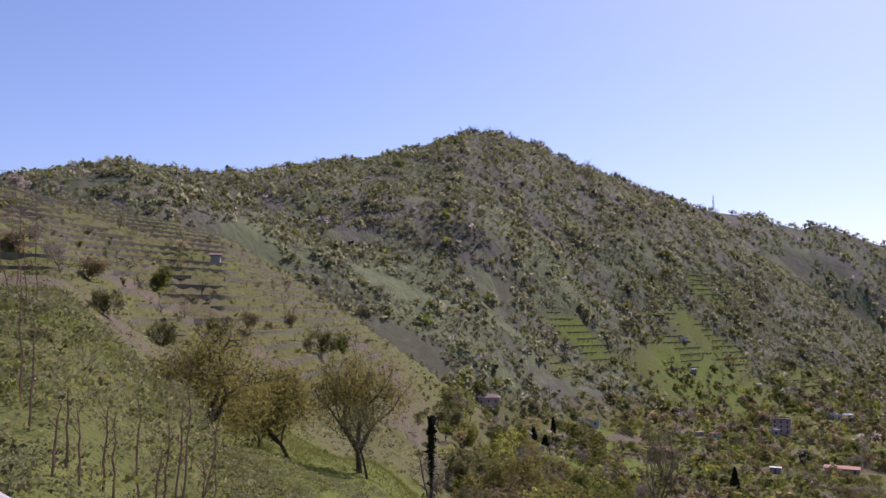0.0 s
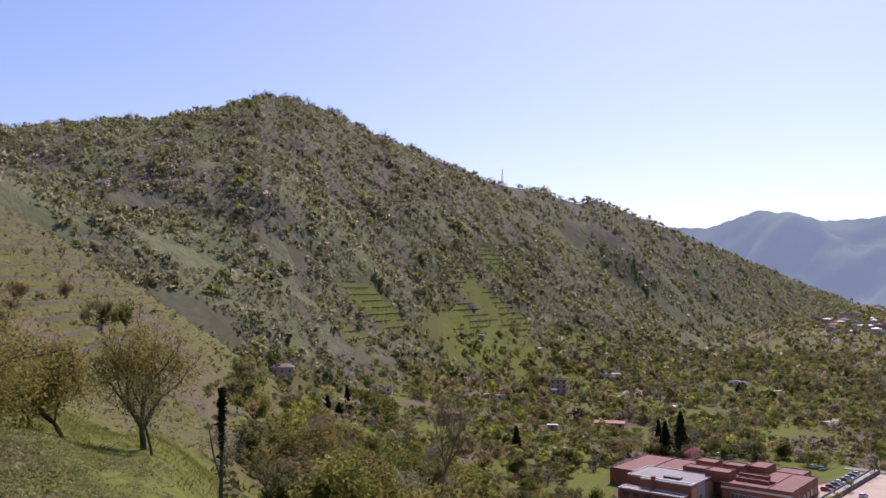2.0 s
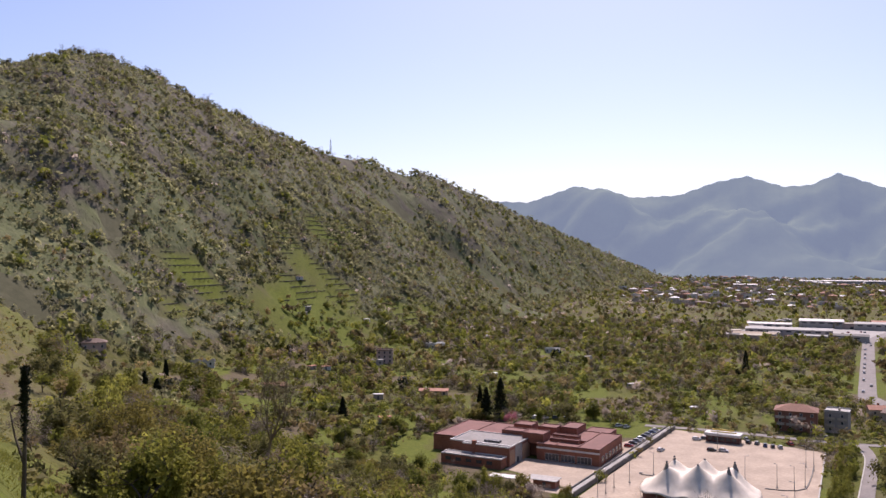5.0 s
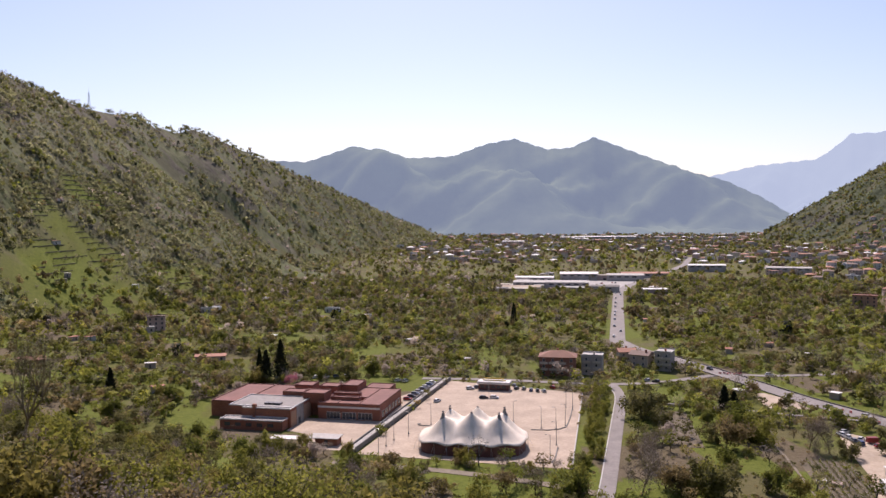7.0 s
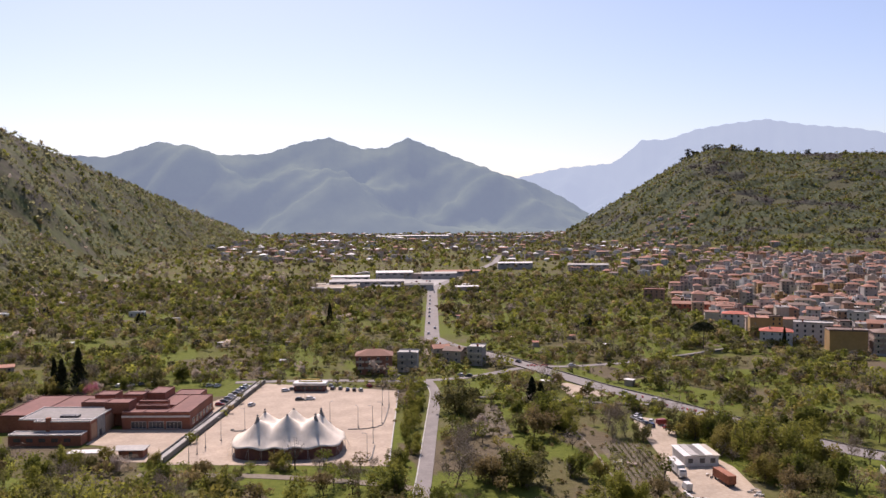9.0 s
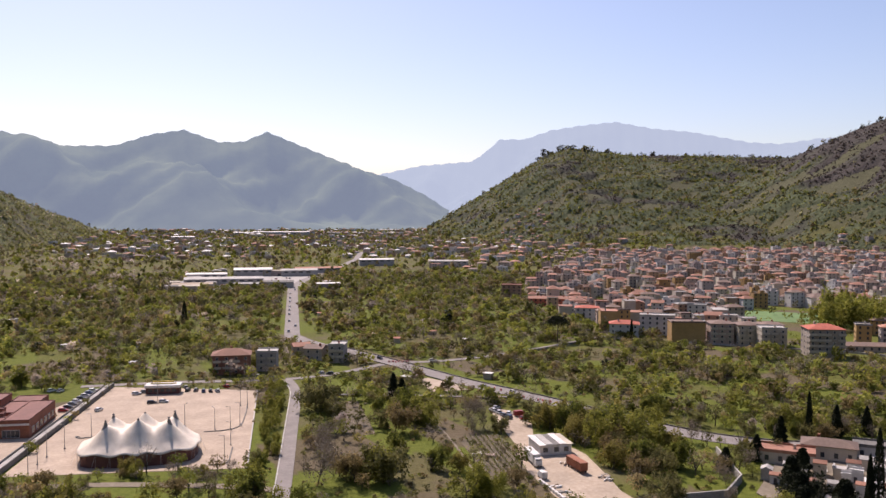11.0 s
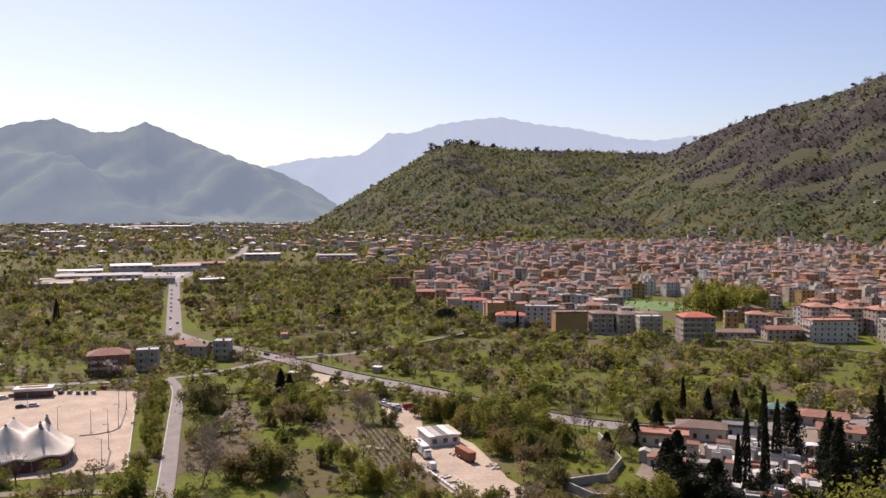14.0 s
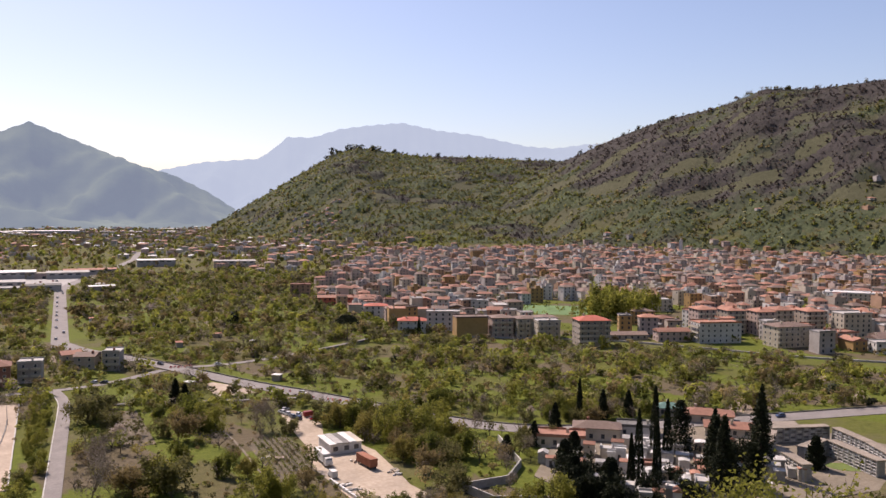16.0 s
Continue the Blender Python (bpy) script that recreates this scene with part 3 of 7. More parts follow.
TOWN = [(195, 700), (190, 640), (200, 560), (205, 515), (250, 470), (285, 432), (350, 425), (352, 378), (372, 352), (395, 330), (430, 315), (520, 330), (1500, 900), (1400, 1400), (800, 1480), (560, 1500), (420, 1250), (300, 1000), (215, 800)]
FACTORY = [(-140, 845), (-130, 1010), (15, 1030), (5, 890), (-20, 880)]


def parapet(name, label, line, off, w=0.3, h=0.9, mat="dark_concrete", i0=0.0, i1=1.0):
    """A low wall that follows a road at one side."""
    p = np.array(line, float)
    s = np.concatenate([[0], np.cumsum(np.hypot(*np.diff(p, axis=0).T))])
    q = np.arange(s[-1] * i0, s[-1] * i1, 6.0)
    x, y = np.interp(q, s, p[:, 0]), np.interp(q, s, p[:, 1])
    for _ in range(4):
        x[1:-1], y[1:-1] = (x[:-2] + 2 * x[1:-1] + x[2:]) / 4, (y[:-2] + 2 * y[1:-1] + y[2:]) / 4
    tx, ty = np.gradient(x), np.gradient(y)
    n = np.hypot(tx, ty)
    nx, ny = ty / n, -tx / n
    z = height(x, y)
    rows = [np.stack([x + nx * k, y + ny * k, z + dz], -1) for k, dz in ((off - w / 2, -0.5), (off - w / 2, h), (off + w / 2, h), (off + w / 2, -0.5))]
    return tagged(new(name, numpy_mesh(name, np.stack(rows, 1).reshape(-1, 3), grid_faces(len(q), 4)[:, ::-1], [M[mat]])), label, "wall", kind="structure")


parapet("parapet", "low dark stone parapet along the main road", ROAD_MAIN, -5.6, h=0.6, i0=0.1)
parapet("parapet_inner", "low dark wall on the inner side of the main road", ROAD_MAIN, 5.6, h=0.5, i0=0.12, i1=0.3)
parapet("parapet_side", "dark retaining wall of the side road", ROAD_SIDE, 2.8, h=1.0, i0=0.3)
parapet("parapet_town", "pale parapet of the road along the town", ROAD_TOWN, 3.4, mat="concrete", h=1.0)
parapet("lane_kerb", "white kerb line of the lane", LANE_NEAR, -2.5, w=0.35, h=0.42, mat="kerb")
parapet("lane_wall", "low dark wall along the link lane", LANE_LINK, 2.4, h=0.8)
strip("garden_path", "straight narrow pale garden path", [(48, 304), (50, 290), (51.5, 240), (52, 215)], 0.8, M["dirt_path"], lift=0.12, category="path")
slab("ploughed_plot", "bare brown tilled garden plot", [(9, 345), (22, 344), (25, 292), (17, 290), (11, 300)], M["tilled"], z1=0.05, category="field")
slab("vine_plot", "brown garden plot with vine rows", [(53, 283), (68, 284), (70, 258), (66.5, 240), (54, 236)], M["tilled"], z1=0.05, category="field")


# ---- trees ----
def tree_template(seed, h, r, leaves, size, limbs=4, spread=0.85, low=0.3, twig=False, lumps=0):
    """Arrays of a tree of height h and crown radius r: tapered trunk, limbs and many single leaf clumps."""
    rs = np.random.RandomState(seed)
    vs, fs, ms = [], [], []

    def limb(p, q, r0, r1, sides=3):
        p, q = np.array(p, float), np.array(q, float)
        w = (q - p) / (np.linalg.norm(q - p) + 1e-9)
        a = np.cross(w, (0.3, 0.9, 0.2))
        a /= np.linalg.norm(a)
        b = np.cross(w, a)
        k = len(vs)
        for c, rad in ((p, r0), (q, r1)):
            for i in range(sides):
                t = 2 * math.pi * i / sides
                vs.append(c + (a * math.cos(t) + b * math.sin(t)) * rad)
        for i in range(sides):
            j = (i + 1) % sides
            fs.append((k + i, k + j, k + sides + j))
            fs.append((k + i, k + sides + j, k + sides + i))
            ms.extend((0, 0))

    fork = h * low * rs.uniform(0.8, 1.1)
    ends = []
    if limbs:
        limb((0, 0, -0.4), (rs.normal(0, 0.02) * h, rs.normal(0, 0.02) * h, fork), h * 0.03, h * 0.022, 4)
        for i in range(limbs):
            t = 2 * math.pi * (i + rs.uniform(0, 0.7)) / limbs
            e = np.array((math.cos(t) * r * rs.uniform(0.4, 0.75), math.sin(t) * r * rs.uniform(0.4, 0.75), h * rs.uniform(0.5, 0.85)))
            limb((0, 0, fork * 0.95), e, h * 0.016, h * 0.006)
            ends.append(e)
        limb((0, 0, fork * 0.95), (0, 0, h * 0.85), h * 0.015, h * 0.005)
    ends.append(np.array((0, 0, h * 0.72)))
    for i in range(lumps):
        t = 2 * math.pi * (i + rs.uniform(0, 0.6)) / max(lumps, 1)
        q = r * rs.uniform(0.25, 0.62)
        c = np.array((math.cos(t) * q, math.sin(t) * q, h * rs.uniform(low + 0.12, 0.78)))
        ends.append(c)
    for i in range(leaves):
        v = rs.normal(0, 1, 3)
        v /= np.linalg.norm(v)
        if rs.rand() < 0.8:
            c = ends[rs.randint(len(ends))] + v * (r * 0.36, r * 0.36, h * 0.17) * rs.uniform(0.7, 1.1)
        else:
            c = np.array((0, 0, h * (1 + low) / 2)) + v * (r * spread, r * spread, h * (1 - low) / 2 * 0.95) * rs.uniform(0.6, 1.0)
        c[2] = max(c[2], h * low * 0.5)
        # sprays face outwards from their bough
        nrm = v * 0.9 + (0, 0, 0.4) + rs.normal(0, 0.4, 3)
        nrm /= np.linalg.norm(nrm)
        a = np.cross(nrm, rs.normal(0, 1, 3))
        a /= np.linalg.norm(a)
        b = np.cross(nrm, a)
        s = size * rs.uniform(0.6, 1.3)
        k = len(vs)
        if twig:
            vs.extend((c - a * s * 1.5 - b * s * 0.12, c + b * s * 0.16, c + a * s * 1.5))
        else:
            vs.extend((c - a * s - b * s * 0.5, c + a * s - b * s * 0.45, c + b * s * 0.9))
        fs.append((k, k + 1, k + 2))
        ms.append(1)
    return np.array(vs), np.array(fs), np.array(ms)


def grove(name, label, templates, x, y, scale, mats, seed, kind="stuff", category="trees", spread=0.5):
    """Many trees as one mesh: far woods and orchards that nobody could count."""
    rs = np.random.RandomState(seed)
    z = height(x, y)
    V, F, I, C, k = [], [], [], [], 0
    pick = rs.randint(len(templates), size=len(x))
    for ti, (v, f, m) in enumerate(templates):
        sel = np.where(pick == ti)[0]
        if not len(sel):
            continue
        t = rs.uniform(0, 6.28, len(sel))
        c, s = np.cos(t) * scale[sel], np.sin(t) * scale[sel]
        px = x[sel, None] + v[None, :, 0] * c[:, None] - v[None, :, 1] * s[:, None]
        py = y[sel, None] + v[None, :, 0] * s[:, None] + v[None, :, 1] * c[:, None]
        pz = z[sel, None] + v[None, :, 2] * (scale[sel] * rs.uniform(0.8, 1.2, len(sel)))[:, None]
        V.append(np.stack([px, py, pz], -1).reshape(-1, 3))
        F.append((f[None] + (np.arange(len(sel)) * len(v))[:, None, None] + k).reshape(-1, 3))
        I.append(np.tile(m, len(sel)))
        C.append(np.repeat(rs.uniform(-spread, spread * 1.1, len(sel)), len(v)))
        k += len(sel) * len(v)
    me = numpy_mesh(name, np.concatenate(V), np.concatenate(F), mats, np.concatenate(I))
    lay = me.attributes.new("tone", "FLOAT", "POINT")
    lay.data.foreach_set("value", np.concatenate(C).astype(np.float32))
    return tagged(new(name, me), label, category, kind=kind)


def scatter(n, az0, az1, d0, d1, seed, power=2.0):
    rs = np.random.RandomState(seed)
    d = (rs.uniform(d0 ** power, d1 ** power, n)) ** (1 / power)
    a = np.radians(rs.uniform(az0, az1, n))
    return d * np.sin(a), d * np.cos(a)


SPECIES = (("leaf_olive", 0.24), ("leaf_fresh", 0.15), ("leaf_bud", 0.11), ("leaf_bare", 0.19), ("leaf_green", 0.2), ("leaf_gold", 0.05), ("leaf_dark", 0.03), ("blossom", 0.03), ("leaf_hill", 0.0), ("leaf_twig", 0.0))
LABELS = {"leaf_olive": "dull green orchard trees on the valley floor", "leaf_fresh": "fresh light green spring trees among orchards", "leaf_bud": "brownish budding orchard trees",
          "leaf_bare": "bare grey-brown trees without leaves", "leaf_gold": "yellow-green young trees", "leaf_green": "leafy mid-green trees", "leaf_hill": "budding hillside trees, grey-green and paled by haze in the colour", "leaf_twig": "dark brown leafless trees near the summit", "leaf_dark": "dark evergreen trees", "blossom": "pale blossoming fruit trees"}


def woods(name, xs, ys, seed, h, leaves, size, mix=None, grow=1.0, limbs=4, lumps=6, spread=0.5):
    """Split places among the species and plant one grove of each."""
    rs = np.random.RandomState(seed)
    keys = [k for k, _ in SPECIES]
    w = np.array([(mix or dict(SPECIES)).get(k, 0) for k in keys], float)
    # neighbours tend to be of one kind
    u = (rs.uniform(0, 1, len(xs)) * 0.75 + 0.25 * (wave(xs, ys, 120, seed) * 0.5 + 0.5)) % 1.0
    kind = np.searchsorted(np.cumsum(w / w.sum()), np.clip(u, 0, 0.9999))
    for i, key in enumerate(keys):
        s = kind == i
        if not s.any():
            continue
        bare = key == "leaf_bare"
        tm = [tree_template(seed + 10 * i + j, h * q, h * p, int(leaves * (1.5 if bare else 1)), size * (0.8 if bare else 1), twig=bare, limbs=limbs + (3 if bare else 0),
                            lumps=0 if bare and limbs else lumps, low=lo)
              for j, (q, p, lo) in enumerate(((0.8, 0.55, 0.14), (1.0, 0.55, 0.18), (1.15, 0.5, 0.22), (0.55, 0.45, 0.08)))]
        grove(name, LABELS[key], tm, xs[s], ys[s], rs.uniform(0.55, 1.2, s.sum()) * (1 + 0.4 * wave(xs[s], ys[s], 48, 17)) * grow, [M["bark"], M[key]], seed + i, spread=spread)


def orchard_places(n, az0, az1, d0, d1, seed, gap=0.0):
    x, y = scatter(n, az0, az1, d0, d1, seed)
    rs = np.random.RandomState(seed + 1)
    keep = ~built_on(x, y) & ~inside(x, y, TOWN) & ~inside(x, y, FACTORY) & (height(x, y) < 12 + 40 * np.random.RandomState(seed + 5).uniform(0, 1, n) ** 2)
    keep &= wave(x, y, 75, seed + 2) * 1.0 + wave(x, y, 26, seed + 3) * 0.9 + rs.uniform(-0.4, 0.4, n) > gap
    return x[keep], y[keep]


x, y = orchard_places(13500, -56, 58, 330, 560, 101, gap=-0.45)
woods("orchard", x, y, 201, 5.6, 52, 0.64, limbs=0, lumps=5)
x, y = orchard_places(21000, -48, 30, 560, 1050, 102, gap=-0.75)
woods("orchard_far", x, y, 202, 6.4, 34, 0.95, limbs=0, lumps=4)
x, y = orchard_places(24000, -31, 26, 1050, 3500, 103, gap=-0.8)
woods("valley_trees", x, y, 203, 7.8, 13, 2.1, limbs=0, lumps=3)


def crowns(x, y, cell, k):
    """Height, 0 to about 1, and tone of the uneven domes of one layer of crowns."""
    ci, cj = np.floor(x / cell), np.floor(y / cell)
    top, tone = np.zeros(len(x)), np.full(len(x), 0.3)
    for di in (-1, 0, 1):
        for dj in (-1, 0, 1):
            i, j = ci + di, cj + dj
            px, py = (i + 0.5 + 0.9 * (cell_hash(i, j, k) - 0.5)) * cell, (j + 0.5 + 0.9 * (cell_hash(i, j, k + 1) - 0.5)) * cell
            r = cell * (0.4 + 0.45 * cell_hash(i, j, k + 2))
            h = (1 - ((x - px) ** 2 + (y - py) ** 2) / r ** 2) * (0.5 + 0.6 * cell_hash(i, j, k + 3))
            tone = np.where(h > top, cell_hash(i, j, k + 4), tone)
            top = np.maximum(top, h)
    return top, tone


def canopy(name, label, az0, az1, daz, d0, d1, dd, cell, rise, where, bare, mat, seed, ragged=0.12):
    """The closed crowns of a wood seen from afar: large crowns, and small ones between and upon them."""
    azs, ds = np.arange(az0, az1, daz), np.arange(d0, d1, dd)
    D, A = np.meshgrid(ds, np.radians(azs), indexing="ij")
    x, y = (D * np.sin(A)).ravel(), (D * np.cos(A)).ravel()
    rs = np.random.RandomState(seed)
    x, y = x + rs.uniform(-0.35, 0.35, len(x)) * dd, y + rs.uniform(-0.35, 0.35, len(x)) * dd
    big, tone = crowns(x, y, cell, 1)
    small, tone2 = crowns(x, y, cell * 0.47, 11)
    keep = where(x, y)
    z = height(x, y) + 0.3 + rise * (big * 0.75 + small * 0.4 + rs.normal(0, ragged, len(x))) - (1 - keep) * (rise + 2.5)
    f = grid_faces(len(ds), len(azs))[:, ::-1]
    f = f[keep[f].max(1) > 0.3]
    me = numpy_mesh(name, np.stack([x, y, z], -1), f, [mat])
    col = np.stack([np.clip(0.55 * tone + 0.3 * tone2 + 0.1 + rs.normal(0, 0.06, len(x)), 0, 1), np.clip(bare(x, y, z) + 0.35 * (tone2 - 0.5), 0, 1), np.zeros(len(x)), np.ones(len(x))], -1)
    lay = me.color_attributes.new("crown", "FLOAT_COLOR", "POINT")
    lay.data.foreach_set("color", col.astype(np.float32).ravel())
    return tagged(new(name, me), label, "woodland", kind="stuff")


def left_wood(x, y):
    az, d = np.degrees(np.arctan2(x, y)), np.hypot(x, y)
    dc, df = curve_at(az, HILL_LEFT, 1), curve_at(az, HILL_LEFT, 3)
    df = np.where((az > -46) & (az < -20), np.minimum(df, curve_at(az, SHOULDER, 3)), df)
    k = np.clip((dc + 2 - d) / 8, 0, 1) * np.clip((d - np.where(az < -46, 480, df + 25)) / 15, 0, 1)
    k = k * np.clip((np.hypot((x + 415) / 42, (y - 562) / 72) - 1) * 6, 0, 1)
    k = k * (1 - np.clip(terraces(x, y)[0] * 1.6, 0, 0.95))
    return k * np.clip(wave(x, y, 90, 71) * 2 + wave(x, y, 37, 72) * 1.2 + 2.8, 0, 1)


def left_bare(x, y, z):
    return np.clip(0.12 + 0.5 * np.clip((z - 90) / 110, 0, 1) + 0.35 * wave(x, y, 210, 81) + 0.45 * wave(x, y, 75, 82) + 0.3 * wave(x, y, 25, 83), 0, 1)


def right_wood(x, y):
    az, d = np.degrees(np.arctan2(x, y)), np.hypot(x, y)
    k = ((d < curve_at(az, HILL_RIGHT, 1) + 4) & (az > 30)) | ((d < curve_at(az, HILL_MID, 1) + 4) & (az < 34))
    return np.clip((height(x, y) - 5) / 4, 0, 1) * k * np.clip(wave(x, y, 120, 73) * 1.5 + 2.2, 0, 1)


def right_bare(x, y, z):
    az = np.degrees(np.arctan2(x, y))
    high = np.clip((z - 70) / 110, 0, 1) * np.clip((az - 27) / 8, 0, 1)
    return np.clip(0.15 + 0.75 * high + 0.4 * wave(x, y, 240, 84) + 0.3 * wave(x, y, 80, 85), 0, 1)


canopy("woodland", "grey-green spring woodland with bare crowns on the steep hillside", -87, -39.9, 0.1, 440, 1130, 2.8, 8.0, 0.9, left_wood, left_bare, M["canopy_left"], 301, 0.05)
canopy("woodland_far", "green and brown woodland on the falling ridge", -40, -11, 0.1, 560, 2900, 3.0, 8.5, 0.9, left_wood, left_bare, M["canopy_left"], 302, 0.06)
canopy("woodland_right", "dense green wood with brown bare crowns towards the summit", 8.5, 58, 0.11, 1480, 2850, 4.6, 13.0, 2.4, right_wood, right_bare, M["canopy_right"], 303, 0.06)
HILL_MIX = {"leaf_olive": 0.11, "leaf_bare": 0.2, "leaf_bud": 0.02, "leaf_green": 0.1, "leaf_dark": 0.004, "blossom": 0.012, "leaf_hill": 0.58}
for n, az0, az1, d0, d1, seed, h, leaves, size in ((48000, -86, -24, 350, 1180, 104, 5.4, 10, 1.2), (34000, -40, -13, 1160, 2700, 109, 7.2, 8, 1.9)):
    x, y = scatter(n, az0, az1, d0, d1, seed)
    az, d = np.degrees(np.arctan2(x, y)), np.hypot(x, y)
    dc, df = curve_at(az, HILL_LEFT, 1), curve_at(az, HILL_LEFT, 3)
    df = np.where((az > -46) & (az < -20), np.minimum(df, curve_at(az, SHOULDER, 3)), df)
    rnd = np.random.RandomState(seed).uniform(0, 1, n)
    s = (d < dc + 3) & (d > np.where(az < -46, curve_at(az, SPUR, 1) + 6, df + 10)) & (np.hypot((x + 415) / 42, (y - 562) / 72) > 1) & (wave(x, y, 80, 7) + rnd * 4 > 0)
    s &= rnd > 0.55 * terraces(x, y)[0]
    woods("hill_trees", x[s], y[s], seed + 100, h, leaves, size, HILL_MIX, limbs=0, lumps=3, spread=0.3)
# hedges and shrubs along the terrace walls
x, y = scatter(30000, -86, -24, 160, 1000, 107)
m, fr = terraces(x, y)
s = (m > 0.35) & (fr > 0.62) & (fr < 0.9) & (np.random.RandomState(5).uniform(0, 1, len(x)) < 0.75)
woods("terrace_shrubs", x[s], y[s], 210, 1.7, 10, 0.5, {"leaf_olive": 0.4, "leaf_bare": 0.25, "leaf_green": 0.35}, limbs=0, lumps=3)
x, y = scatter(34000, 8.5, 58, 1500, 2850, 106)
az, d = np.degrees(np.arctan2(x, y)), np.hypot(x, y)
s = (height(x, y) > 4) & (((d < curve_at(az, HILL_RIGHT, 1) + 10) & (az > 30)) | ((d < curve_at(az, HILL_MID, 1) + 10) & (az < 34)))
high = s & (right_bare(x, y, height(x, y)) > 0.5)
s &= ~high
woods("hill_trees_right", x[s], y[s], 206, 7.6, 8, 2.1, {"leaf_olive": 0.5, "leaf_bud": 0.05, "leaf_green": 0.28, "leaf_dark": 0.02, "leaf_hill": 0.15}, limbs=0, lumps=3)
woods("bare_wood_right", x[high], y[high], 216, 6.5, 8, 1.9, {"leaf_twig": 0.9, "leaf_olive": 0.1}, limbs=0, lumps=3)


def crest_row(name, table, az0, az1, n, seed, h, leaves, size, mix, gap=-0.2, lumps=5):
    """Single trees that stand along a ridge against the sky."""
    rs = np.random.RandomState(seed)
    a = rs.uniform(az0, az1, n)
    a = a[wave(a * 40, a * 9, 22, seed) + rs.uniform(-0.5, 0.5, n) > gap]
    d = curve_at(a, table, 1) + rs.normal(-2, 5, len(a))
    woods(name, d * np.sin(np.radians(a)), d * np.cos(np.radians(a)), seed + 1, h, leaves, size, mix, limbs=2, lumps=lumps)


crest_row("ridge_trees", HILL_LEFT, -82, -60, 260, 611, 6.5, 40, 0.6, {"leaf_bare": 0.6, "leaf_hill": 0.4})
crest_row("ridge_trees", HILL_LEFT, -58, -34, 420, 613, 8.0, 40, 0.65, {"leaf_bare": 0.45, "leaf_olive": 0.3, "leaf_dark": 0.25}, gap=-0.1)
crest_row("ridge_trees", HILL_LEFT, -34, -15, 300, 615, 7.0, 26, 0.9, {"leaf_bare": 0.4, "leaf_olive": 0.5, "leaf_dark": 0.1})
crest_row("hilltop_pines", HILL_MID, 15.9, 20.2, 46, 617, 17, 60, 1.7, {"leaf_dark": 0.7, "leaf_olive": 0.3}, gap=-0.6)
crest_row("hilltop_trees", HILL_MID, 20.2, 33, 120, 619, 11, 30, 1.5, {"leaf_dark": 0.4, "leaf_bare": 0.3, "leaf_olive": 0.3}, gap=0.0)
crest_row("hilltop_trees", HILL_MID, 8.8, 15.9, 60, 623, 9, 30, 1.4, {"leaf_dark": 0.4, "leaf_olive": 0.6}, gap=-0.3)
crest_row("hilltop_trees", HILL_RIGHT, 30, 58, 260, 621, 10, 30, 1.4, {"leaf_bare": 0.5, "leaf_olive": 0.35, "leaf_dark": 0.15}, gap=-0.1)
x, y = scatter(420, -25, -11, 850, 1500, 108)
s = ~built_on(x, y) & ~inside(x, y, FACTORY) & (wave(x, y, 90, 12) > -0.2)
woods("blossom_belt", x[s], y[s], 211, 7.5, 26, 1.1, {"blossom": 0.5, "leaf_bare": 0.5}, limbs=0, lumps=5)


